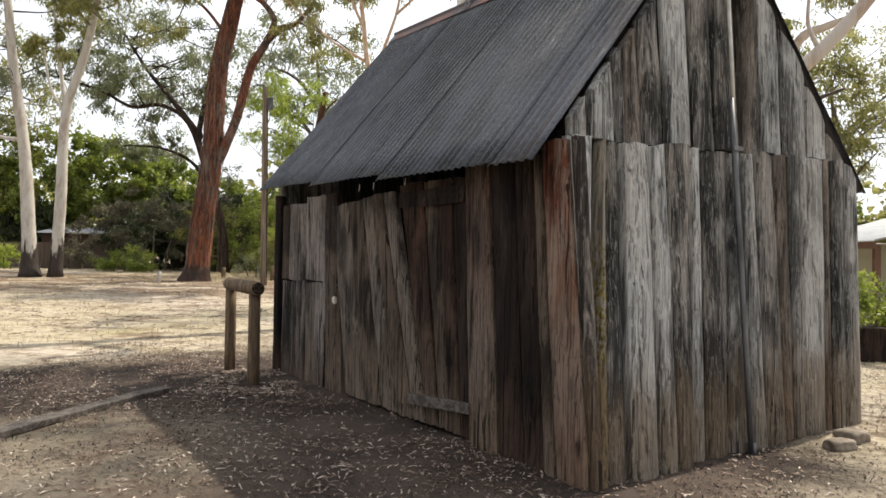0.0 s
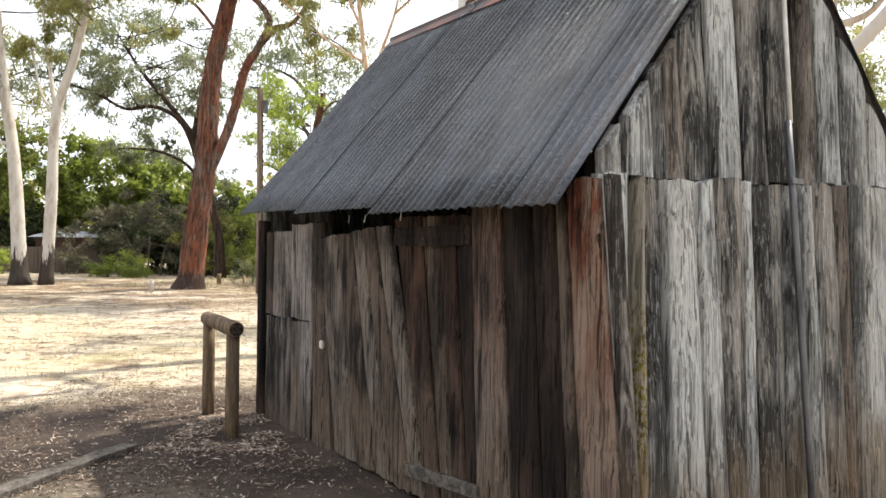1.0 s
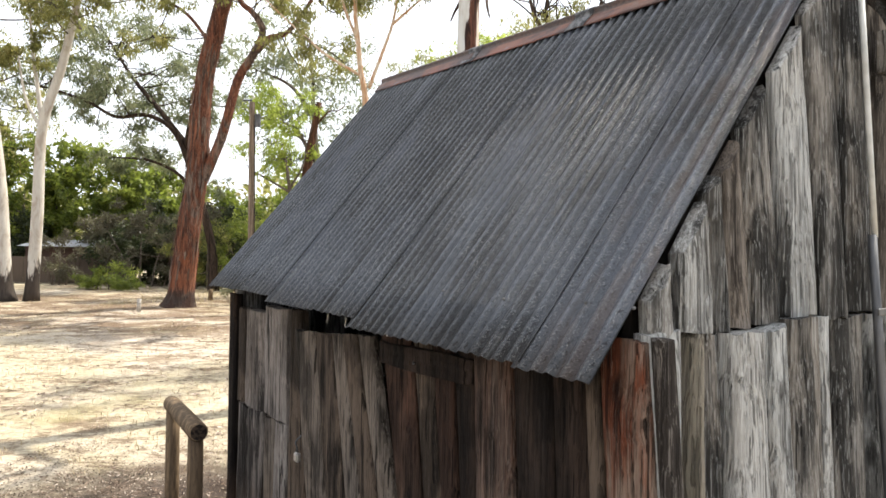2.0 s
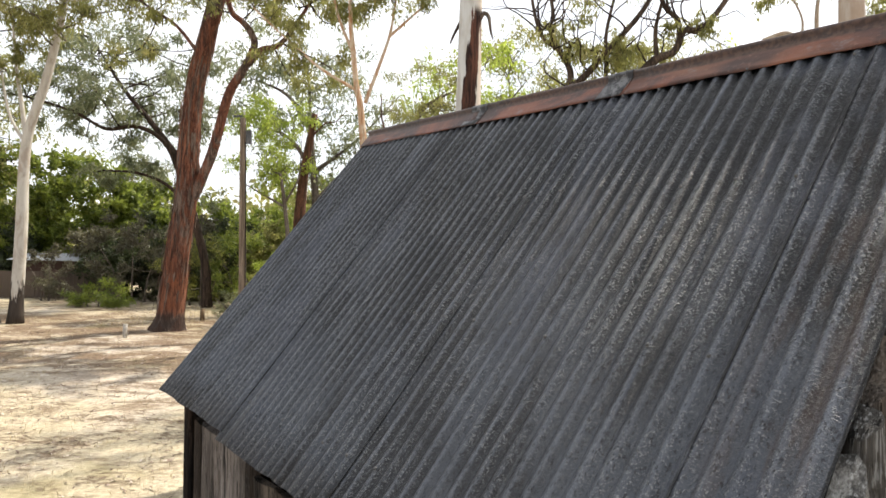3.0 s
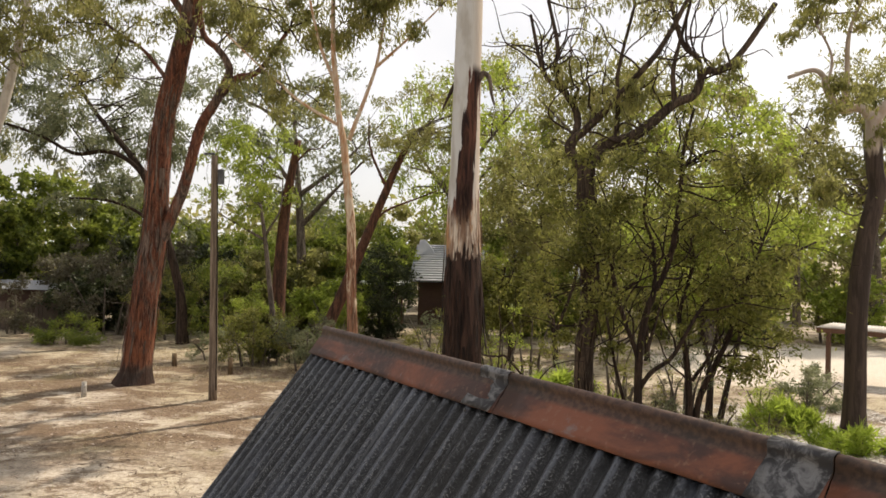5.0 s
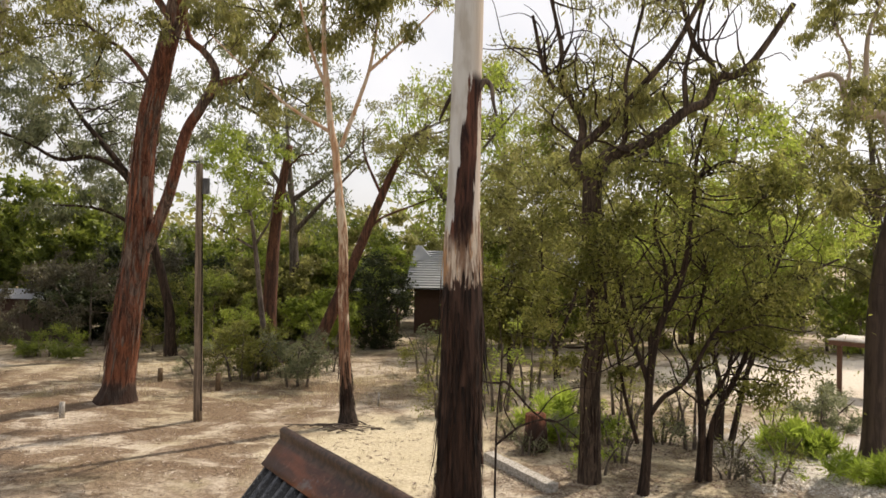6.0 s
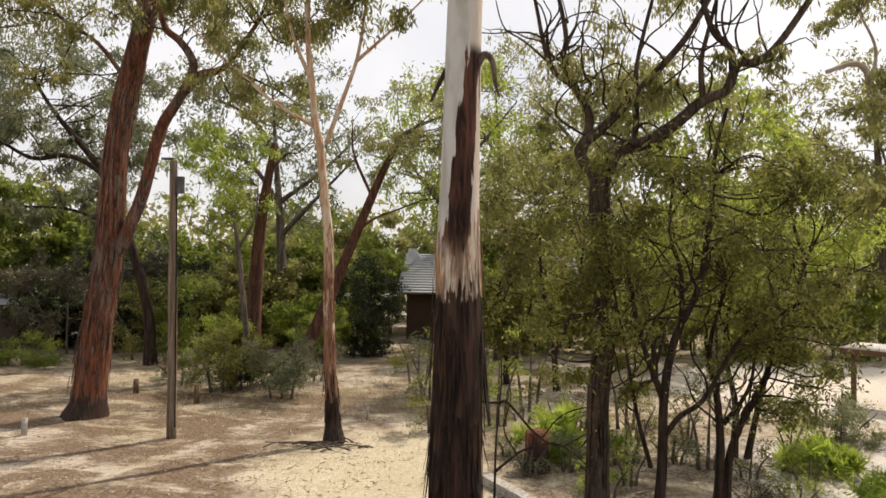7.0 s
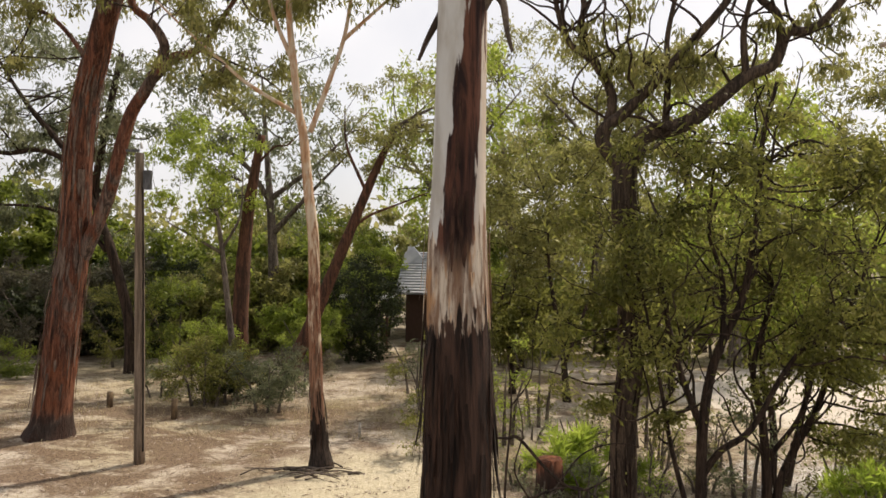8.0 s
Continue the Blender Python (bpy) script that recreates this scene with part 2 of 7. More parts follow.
M["front_mid"] = slab_material("dull_red_brown_slab", (0.20, 0.16, 0.135), (0.014, 0.0115, 0.0105), (0.215, 0.155, 0.105), 0.56, 0.45, red=0.5, vary=0.3, blackening=0.4)
M["front_red"] = slab_material("red_brown_slab", (0.24, 0.185, 0.152), (0.020, 0.015, 0.013), (0.26, 0.165, 0.105), 0.56, 0.45, red=1.0, vary=0.3, blackening=0.35)


def more_materials():
    # roof iron: dull grey-black, lichen specks, long run-off streaks down the slope
    n = Nodes("weathered_roof_iron", 0.4, 0.0, 0.24)
    own = n.own()
    uv = n.t.nodes.new("ShaderNodeUVMap").outputs["UV"]
    run = n.noise(n.stretch(1.0, 9.0, 1.0), 1.6, 4.0, 0.6, 0.2)
    blot = n.noise(n.object, 2.2, 5.0, 0.6)
    cloudy = n.noise(n.object, 0.9, 3.0, 0.5)
    speck = n.noise(n.object, 120.0, 3.0, 0.7)
    grain = n.noise(n.stretch(0.5, 1.0, 0.5), 95.0, 4.0, 0.75)
    patch = n.noise(n.stretch(0.7, 1.6, 0.7), 1.1, 5.0, 0.62, 0.4)
    c = n.mix(n.span(run, 0.38, 0.62), (0.013, 0.0136, 0.0155), (0.032, 0.0345, 0.040))
    c = n.mix(n.span(cloudy, 0.46, 0.60, 0.0, 0.7), c, (0.021, 0.019, 0.016))
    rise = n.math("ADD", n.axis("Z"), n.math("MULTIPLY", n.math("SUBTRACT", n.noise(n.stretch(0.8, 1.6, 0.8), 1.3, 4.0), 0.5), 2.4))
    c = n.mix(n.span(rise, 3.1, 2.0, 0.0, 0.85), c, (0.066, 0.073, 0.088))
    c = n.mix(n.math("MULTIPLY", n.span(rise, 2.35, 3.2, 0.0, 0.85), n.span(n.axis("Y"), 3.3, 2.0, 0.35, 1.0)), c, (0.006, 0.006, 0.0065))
    c = n.mix(n.span(patch, 0.52, 0.62, 0.0, 0.75), c, (0.010, 0.0095, 0.010))
    c = n.mix(n.span(patch, 0.47, 0.37, 0.0, 0.7), c, (0.058, 0.063, 0.080))
    # crests coloured paler: worn zinc, plus a painted sheen that brings out the corrugation
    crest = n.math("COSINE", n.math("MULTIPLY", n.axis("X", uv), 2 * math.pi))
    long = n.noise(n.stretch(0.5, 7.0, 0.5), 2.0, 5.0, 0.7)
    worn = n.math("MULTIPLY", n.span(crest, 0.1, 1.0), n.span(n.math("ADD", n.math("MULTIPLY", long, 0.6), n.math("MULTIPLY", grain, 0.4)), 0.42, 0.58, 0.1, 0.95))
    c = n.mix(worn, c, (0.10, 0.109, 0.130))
    lichen = n.math("MULTIPLY", n.span(speck, 0.555, 0.60), n.math("MULTIPLY", n.span(blot, 0.36, 0.58, 0.15, 1.0), n.span(crest, -0.9, 0.4, 0.25, 1.0)))
    c = n.mix(n.math("MULTIPLY", lichen, 0.85), c, (0.24, 0.245, 0.25))
    c = n.mix(n.math("MULTIPLY", n.span(grain, 0.53, 0.64, 0.0, 0.7), n.span(crest, -0.6, 0.5, 0.35, 1.0)), c, (0.085, 0.09, 0.10))
    c = n.mix(n.span(grain, 0.47, 0.36, 0.0, 0.75), c, (0.004, 0.004, 0.005))
    streaky = n.math("MULTIPLY", n.span(n.noise(n.stretch(0.35, 16.0, 0.35), 1.5, 4.0, 0.6), 0.60, 0.68), n.span(n.noise(n.object, 1.4, 3.0), 0.42, 0.58))
    c = n.mix(n.math("MULTIPLY", streaky, 0.55), c, (0.13, 0.135, 0.14))
    stainy = n.math("MULTIPLY", n.span(n.axis("Y"), 0.72, 0.40), n.span(n.noise(n.stretch(0.8, 4.0, 0.8), 3.0, 5.0, 0.65), 0.46, 0.62))
    c = n.mix(n.math("MULTIPLY", stainy, 0.35), c, (0.075, 0.045, 0.028))
    c = n.mix(n.span(own, 0.0, 1.0, 0.0, 0.3), c, n.mix(0.5, c, (0.016, 0.015, 0.014)))
    # each lap gets a near-black painted line for the shadow under its edge
    lap = n.math("MULTIPLY", n.span(n.axis("Y", uv), 0.016, 0.008), n.span(n.noise(n.stretch(1, 0.2, 1), 3.0, 3.0), 0.36, 0.52, 0.2, 0.95))
    c = n.mix(lap, c, (0.002, 0.002, 0.002))
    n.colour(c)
    n.rough(n.span(n.noise(n.object, 30.0, 4.0), 0.3, 0.7, 0.32, 0.6))
    n.bump(n.math("ADD", n.noise(n.object, 110.0, 4.0), n.math("MULTIPLY", n.span(speck, 0.5, 0.64), 0.8)), 0.5, 0.006)
    M["iron"] = n.m
    n = Nodes("rusted_ridge_iron", 0.5, 0.15, 0.4)
    a = n.noise(n.stretch(1, 0.5, 1), 4.0, 5.0, 0.65, 0.5)
    b = n.noise(n.object, 45.0, 4.0)
    c = n.mix(n.span(a, 0.38, 0.62), (0.038, 0.014, 0.009), (0.160, 0.050, 0.022))
    c = n.mix(n.span(n.noise(n.stretch(1, 0.35, 1), 2.2, 4.0, 0.6), 0.56, 0.66, 0.0, 0.65), c, (0.20, 0.082, 0.042))
    c = n.mix(n.math("MULTIPLY", n.span(n.noise(n.stretch(1, 0.6, 1), 5.0, 5.0, 0.7), 0.60, 0.68), 0.55), c, (0.15, 0.15, 0.15))
    c = n.mix(n.span(b, 0.56, 0.70, 0.0, 0.4), c, (0.20, 0.11, 0.07))
    # the bead along the top is dark, mossy
    bead = n.span(n.math("ABSOLUTE", n.math("SUBTRACT", n.axis("X"), 1.44)), 0.040, 0.026)
    c = n.mix(n.math("MULTIPLY", bead, 0.85), c, n.mix(n.span(b, 0.4, 0.6), (0.022, 0.014, 0.010), (0.060, 0.036, 0.024)))
    n.colour(c).bump(b, 0.4, 0.003)
    M["rust"] = n.m
    n = Nodes("grey_galvanised_strap", 0.55, 0.3, 0.4)
    a = n.noise(n.object, 24.0, 5.0, 0.65, 0.8)
    n.colour(n.mix(n.span(a, 0.42, 0.64), (0.030, 0.029, 0.031), (0.15, 0.148, 0.15))).bump(a, 0.3, 0.003)
    M["galv"] = n.m
    n = Nodes("dull_grey_pipe", 0.5, 0.4, 0.4)
    n.colour(n.mix(n.span(n.noise(n.stretch(1, 1, 0.2), 20.0, 4.0), 0.35, 0.65), (0.05, 0.05, 0.053), (0.12, 0.12, 0.124)))
    M["pipe"] = n.m
    n = Nodes("greyed_plastic_conduit", 0.45, 0.0, 0.4)
    n.colour(n.mix(n.span(n.noise(n.object, 9.0, 4.0), 0.35, 0.7), (0.52, 0.51, 0.48), (0.38, 0.37, 0.34)))
    M["conduit"] = n.m
    n = Nodes("worn_steel_padlock", 0.3, 0.9, 0.5)
    n.colour(n.mix(n.span(n.noise(n.object, 60.0, 3.0), 0.4, 0.6), (0.85, 0.85, 0.83), (0.6, 0.6, 0.6)))
    M["brass"] = n.m
    # near-black, so that gaps between slabs and boards show as deep shade
    n = Nodes("gap_shade_black", 0.9, 0.0, 0.2)
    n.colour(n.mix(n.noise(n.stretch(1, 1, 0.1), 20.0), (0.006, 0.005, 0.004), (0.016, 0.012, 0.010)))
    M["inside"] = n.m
    M["log"] = bark_material("treated_pine_log", (0.20, 0.14, 0.085), (0.085, 0.06, 0.04), 14.0, 0.08, 0.006)
    n = Nodes("log_end_grain", 0.95, 0.0, 0.1)
    n.colour(n.mix(n.span(n.noise(n.object, 40.0, 4.0), 0.4, 0.6), (0.012, 0.010, 0.009), (0.05, 0.036, 0.026)))
    M["logend"] = n.m
    M["plank"] = bark_material("grey_board", (0.15, 0.13, 0.11), (0.06, 0.05, 0.042), 16.0, 1.0, 0.004)
    M["pole"] = bark_material("grey_brown_pole", (0.26, 0.20, 0.15), (0.12, 0.09, 0.065), 16.0, 0.04, 0.01)
    n = Nodes("pale_stone", 0.9, 0.0, 0.2)
    a = n.noise(n.object, 9.0, 6.0, 0.65)
    n.colour(n.mix(n.span(a, 0.35, 0.65), (0.13, 0.105, 0.08), (0.27, 0.225, 0.175))).bump(a, 0.6, 0.02)
    M["stone"] = n.m

    # ground: bare brown dirt by the hut, straw-dry grass and sand beyond, leaf mould under the trees
    n = Nodes("dry_ground", 0.95, 0.0, 0.15)
    big = n.noise(n.object, 0.16, 5.0, 0.6, 0.6)
    mid = n.noise(n.object, 0.9, 6.0, 0.65, 0.4)
    fine = n.noise(n.object, 14.0, 6.0, 0.7)
    grit = n.noise(n.object, 70.0, 4.0, 0.7)
    straw = n.mix(n.span(fine, 0.3, 0.7), (0.31, 0.26, 0.175), (0.52, 0.45, 0.32))
    sand = n.mix(n.span(fine, 0.3, 0.7), (0.36, 0.305, 0.24), (0.58, 0.51, 0.42))
    mould = n.mix(n.span(fine, 0.35, 0.68), (0.085, 0.054, 0.034), (0.25, 0.175, 0.115))
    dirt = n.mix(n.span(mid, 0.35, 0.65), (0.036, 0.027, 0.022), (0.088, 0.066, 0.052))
    c = n.mix(n.span(big, 0.42, 0.6), straw, sand)
    c = n.mix(n.span(mid, 0.54, 0.66, 0.0, 0.75), c, mould)
    c = n.mix(n.math("MULTIPLY", n.span(n.axis("Y"), 13.0, 19.0), n.span(n.noise(n.object, 0.34, 6.0, 0.7, 0.6), 0.47, 0.60, 0.0, 0.72)), c, mould)
    c = n.mix(n.span(n.noise(n.object, 0.33, 4.0, 0.6, 0.5), 0.55, 0.68, 0.0, 0.45), c, (0.22, 0.19, 0.075))
    under = n.math("MULTIPLY", n.math("MULTIPLY", n.span(n.axis("Y"), 16.5, 19.5), n.span(n.axis("Y"), 31.0, 28.5)), n.span(n.axis("X"), -2.6, -5.0))
    c = n.mix(n.math("MULTIPLY", under, n.span(n.noise(n.stretch(0.6, 1.0, 1), 0.8, 7.0, 0.72, 0.5), 0.42, 0.54, 0.0, 0.92)), c, mould)
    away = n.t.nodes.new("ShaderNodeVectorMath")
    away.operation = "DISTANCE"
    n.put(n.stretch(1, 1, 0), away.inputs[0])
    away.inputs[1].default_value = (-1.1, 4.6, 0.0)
    # brown dirt round the hut; its dark tone also carries the shade there
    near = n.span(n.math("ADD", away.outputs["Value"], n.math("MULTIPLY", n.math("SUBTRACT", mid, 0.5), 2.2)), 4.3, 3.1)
    # brown litter lying thick in patches, a pale sandy path beyond the garden bed
    patchy = n.math("MULTIPLY", n.span(n.noise(n.stretch(0.7, 1.2, 1), 2.4, 7.0, 0.74, 0.6), 0.47, 0.60), n.span(n.noise(n.object, 0.45, 3.0, 0.6), 0.38, 0.54, 0.15, 0.9))
    c = n.mix(patchy, c, n.mix(n.span(grit, 0.4, 0.62), (0.075, 0.049, 0.031), (0.24, 0.175, 0.115)))
    path = n.t.nodes.new("ShaderNodeVectorMath")
    path.operation = "DISTANCE"
    n.put(n.stretch(0.75, 1.0, 0), path.inputs[0])
    path.inputs[1].default_value = (10.8, 32.5, 0.0)
    sandy = n.span(n.math("ADD", path.outputs["Value"], n.math("MULTIPLY", n.math("SUBTRACT", mid, 0.5), 5.0)), 6.6, 5.2)
    c = n.mix(n.math("MULTIPLY", sandy, 0.92), c, n.mix(n.span(fine, 0.3, 0.7), (0.54, 0.48, 0.40), (0.70, 0.64, 0.56)))
    straws = n.t.nodes.new("ShaderNodeVectorMath")
    straws.operation = "DISTANCE"
    n.put(n.stretch(1, 0.8, 0), straws.inputs[0])
    straws.inputs[1].default_value = (-2.2, 17.0, 0.0)
    c = n.mix(n.span(n.math("ADD", straws.outputs["Value"], n.math("MULTIPLY", n.math("SUBTRACT", mid, 0.5), 4.0)), 3.4, 1.8, 0.0, 0.8), c, n.mix(n.span(fine, 0.3, 0.7), (0.42, 0.365, 0.25), (0.62, 0.55, 0.40)))
    chips = n.t.nodes.new("ShaderNodeVectorMath")
    chips.operation = "DISTANCE"
    n.put(n.stretch(1, 0.8, 0), chips.inputs[0])
    chips.inputs[1].default_value = (7.9, 17.4, 0.0)
    c = n.mix(n.span(n.math("ADD", chips.outputs["Value"], n.math("MULTIPLY", n.math("SUBTRACT", mid, 0.5), 1.6)), 2.5, 1.9, 0.0, 0.9), c, n.mix(n.span(grit, 0.38, 0.62), (0.34, 0.30, 0.26), (0.80, 0.77, 0.72)))
    # paler patch painted where sun falls on the dirt
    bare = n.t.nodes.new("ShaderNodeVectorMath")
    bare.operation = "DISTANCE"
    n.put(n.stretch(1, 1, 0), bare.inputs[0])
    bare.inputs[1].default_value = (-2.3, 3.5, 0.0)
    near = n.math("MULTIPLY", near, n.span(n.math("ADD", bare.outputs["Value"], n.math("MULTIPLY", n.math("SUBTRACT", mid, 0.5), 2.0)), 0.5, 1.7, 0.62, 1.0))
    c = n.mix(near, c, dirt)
    c = n.mix(n.span(grit, 0.55, 0.75, 0.0, 0.5), c, (0.09, 0.065, 0.048))
    n.colour(c).bump(n.math("ADD", fine, n.math("MULTIPLY", grit, 0.5)), 0.8, 0.03)
    M["ground"] = n.m
    n = Nodes("dry_litter", 0.85, 0.0, 0.25)
    i = n.island()
    c = n.mix(n.span(i, 0.0, 0.6), (0.07, 0.045, 0.032), (0.21, 0.15, 0.11))
    n.colour(n.mix(n.span(i, 0.62, 1.0), c, (0.50, 0.43, 0.36)))
    M["litter"] = n.m
    n = Nodes("crumbled_litter", 0.9, 0.0, 0.15)
    i = n.island()
    n.colour(n.mix(n.span(i, 0.75, 1.0), n.mix(n.span(i, 0.0, 0.6), (0.022, 0.015, 0.012), (0.085, 0.058, 0.043)), (0.30, 0.24, 0.19)))
    M["crumb"] = n.m
    n = Nodes("pale_mulch_chip", 0.85, 0.0, 0.2)
    i = n.island()
    n.colour(n.mix(n.span(i, 0.35, 1.0), (0.34, 0.29, 0.24), (0.80, 0.77, 0.72)))
    M["mulch"] = n.m
    n = Nodes("dry_grass_blade", 0.8, 0.0, 0.2)
    c = n.mix(n.island(), (0.32, 0.25, 0.14), (0.52, 0.44, 0.28))
    n.colour(c).leafy(c, 0.3)
    M["drygrass"] = n.m


more_materials()


# ---- building helpers ----
def mesh_of(name, verts, faces, smooth=True):
    me = bpy.data.meshes.new(name)
    me.from_pydata([tuple(v) for v in verts], [], faces)
    me.update()
    if smooth:
        me.polygons.foreach_set("use_smooth", [True] * len(me.polygons))
    return me


def quads_mesh(name, verts):
    """A mesh of loose quads from an array (n, 4, 3)."""
    n = len(verts)
    me = bpy.data.meshes.new(name)
    me.vertices.add(4 * n)
    me.vertices.foreach_set("co", np.asarray(verts, np.float32).ravel())
    me.loops.add(4 * n)
    me.loops.foreach_set("vertex_index", np.arange(4 * n, dtype=np.int32))
    me.polygons.add(n)
    me.polygons.foreach_set("loop_start", np.arange(0, 4 * n, 4, dtype=np.int32))
    me.update(calc_edges=True)
    return me


def thing(name, at, label, category, group="", kind="", turn=0.0):
    ob = new(name)
    ob.empty_display_size = 0.2
    ob.matrix_basis = pose(*at, 0, 0, turn)
    return tagged(ob, label, category, group, kind)


def part(name, me, material, parent, label=""):
    ob = new(name, me)
    if material and not me.materials:
        me.materials.append(material)
    ob.parent = parent
    if label:
        ob["label"] = label
    return ob


def bm_mesh(name, bm, smooth=False):
    me = bpy.data.meshes.new(name)
    bmesh.ops.recalc_face_normals(bm, faces=bm.faces)
    bm.to_mesh(me)
    bm.free()
    if smooth:
        me.polygons.foreach_set("use_smooth", [True] * len(me.polygons))
    return me


def box_mesh(name, size, at=(0, 0, 0), bevel=0.008, turn=(0, 0, 0), wobble=0.0, cuts=0, seed=0):
    bm = bmesh.new()
    bmesh.ops.create_cube(bm, size=1.0)
    if cuts:
        longest = max(range(3), key=lambda k: size[k])
        edges = [e for e in bm.edges if abs((e.verts[0].co - e.verts[1].co)[longest]) > 0.5]
        bmesh.ops.subdivide_edges(bm, edges=edges, cuts=cuts)
    for v in bm.verts:
        v.co = Vector((v.co.x * size[0], v.co.y * size[1], v.co.z * size[2]))
        if wobble:
            v.co += noise.noise_vector(v.co * 3.0 + Vector((seed, seed * 1.7, 0))) * wobble
    if bevel:
        bmesh.ops.bevel(bm, geom=bm.edges[:], offset=bevel, segments=2, affect="EDGES", profile=0.6)
    bmesh.ops.transform(bm, matrix=pose(*at, *turn), verts=bm.verts)
    return bm_mesh(name, bm)


def smooth_path(points, per=6):
    """Catmull-Rom through the points."""
    p = [Vector(q) for q in points]
    p = [p[0] * 2 - p[1]] + p + [p[-1] * 2 - p[-2]]
    out = []
    for i in range(1, len(p) - 2):
        for k in range(per):
            t = k / per
            a, b, c, d = p[i - 1], p[i], p[i + 1], p[i + 2]
            out.append(0.5 * (2 * b + (c - a) * t + (2 * a - 5 * b + 4 * c - d) * t * t + (3 * b - a - 3 * c + d) * t ** 3))
    out.append(p[-2])
    return out


def tube(verts, faces, points, radii, sides=8, rough=0.0, seed=0.0, cap=False):
    """Adds a tapered tube along the points; rough: uneven radius, as a share of it."""
    first, n = len(verts), len(points)
    s = Vector((1, 0, 0))
    for i, p in enumerate(points):
        d = (points[min(i + 1, n - 1)] - points[max(i - 1, 0)]).normalized()
        s = s - d * s.dot(d)
        s = (s if s.length > 1e-3 else d.orthogonal()).normalized()
        u = d.cross(s)
        r = radii[0] + (radii[-1] - radii[0]) * i / (n - 1) if len(radii) == 2 else radii[i]
        for k in range(sides):
            a = 2 * math.pi * k / sides
            q = r
            if rough:
                w = Vector((math.cos(a) * 2.2, math.sin(a) * 2.2 + seed, p.z * 0.45))
                q = r * (1 + rough * (noise.noise(w) + 0.55 * noise.noise(w * 3.1)))
            verts.append(p + (s * math.cos(a) + u * math.sin(a)) * q)
    for i in range(n - 1):
        for k in range(sides):
            a, b = first + i * sides + k, first + i * sides + (k + 1) % sides
            faces.append((a, b, b + sides, a + sides))
    if cap:
        faces.append(tuple(range(first + (n - 1) * sides, first + n * sides)))
        faces.append(tuple(range(first + sides - 1, first - 1, -1)))


# ---- the slab hut ----
HUT_TURN = 39.5
HUT_LEN, HUT_WID = 4.5, 3.04
EAVE_V, EAVE_Z, PITCH = -0.22, 1.83, 1.20
RIDGE_V = 1.44
RIDGE_Z = EAVE_Z + (RIDGE_V - EAVE_V) * PITCH
LEAN_IN, LEAN_LESS = 0.095, 0.018

hut = thing("slab_hut", (1.034, 3.339, 0.0), "old slab-timber hut with a steep corrugated iron roof", "hut", turn=HUT_TURN)


def on_front(s, z, d):
    return (-d, s, z)


def on_gable(s, z, d):
    return (s, (LEAN_IN - LEAN_LESS * s) * z - d, z)


def roof_under(s):
    run = min(s, 2 * RIDGE_V - s) - EAVE_V
    return EAVE_Z + PITCH * run - 0.065 * run / (RIDGE_V - EAVE_V) - 0.030


def slab(place, sb, st, z0, z1, proud=0.0, thick=0.06, bow=0.012, seed=0, tilt=0.0):
    """A split slab: sb, st its two edges at foot and head; z1 one height or two."""
    rnd = random.Random(seed * 7919 + 13)
    z1 = z1 if isinstance(z1, tuple) else (z1, z1 + rnd.uniform(-0.012, 0.012))
    cols, rows = 7, 12
    ph, lift = rnd.uniform(0, 50), rnd.uniform(-0.006, 0.010)
    verts, faces = [], []
    for j in range(rows + 1):
        f = j / rows
        for i in range(cols):
            g = (0.0, 0.06, 0.25, 0.5, 0.75, 0.94, 1.0)[i]
            a, b = sb[0] + (st[0] - sb[0]) * f, sb[1] + (st[1] - sb[1]) * f
            side = 0 if i < cols // 2 else 9
            edge = 0.009 * noise.noise((ph + side, f * 4.0, 0.3)) + 0.005 * noise.noise((ph, f * 14.0, side))
            s = a + (b - a) * g + (edge if i in (0, cols - 1) else edge * 0.5)
            z = z0 + (z1[0] + (z1[1] - z1[0]) * g - z0) * f
            if j == rows:
                z += rnd.uniform(-0.012, 0.008)
            if j == 0:
                z += rnd.uniform(-0.01, 0.012)
            crown = bow * (1 - abs(2 * g - 1) ** 3) - 0.012 * (abs(2 * g - 1) > 0.9)
            rel = 0.007 * noise.noise((ph + g * 7.0, f * 3.0, 1.7)) + 0.004 * noise.noise((ph + g * 16.0, f * 4.0, 4.1))
            verts.append(place(s, z, proud + lift + crown + rel + tilt * f))
    # the sides and ends have corners of their own, so that the arrises stay crisp
    face = list(verts)
    for j in range(rows):
        for i in range(cols - 1):
            a = j * cols + i
            faces.append((a, a + 1, a + cols + 1, a + cols))
    for g in (0, 1):
        o = len(verts)
        for j in range(rows + 1):
            f = j / rows
            verts.append(face[j * cols + (cols - 1) * g])
            verts.append(place(sb[g] + (st[g] - sb[g]) * f, z0 + (z1[g] - z0) * f, proud - thick + tilt * f))
        for j in range(rows):
            q = (o + 2 * j, o + 2 * j + 2, o + 2 * j + 3, o + 2 * j + 1)
            faces.append(q if g == 0 else q[::-1])
    for j in (0, rows):
        o = len(verts)
        for i in range(cols):
            g = i / (cols - 1)
            f = j / rows
            verts.append(face[j * cols + i])
            a, c = sb[0] + (st[0] - sb[0]) * f, sb[1] + (st[1] - sb[1]) * f
            zz = z0 + (z1[0] + (z1[1] - z1[0]) * g - z0) * f
            verts.append(place(a + (c - a) * g, zz, proud - thick + tilt * f))
        for i in range(cols - 1):
            q = (o + 2 * i, o + 2 * i + 2, o + 2 * i + 3, o + 2 * i + 1)
            faces.append(q if j == rows else q[::-1])
    me = mesh_of("slab", verts, faces, True)
    return me


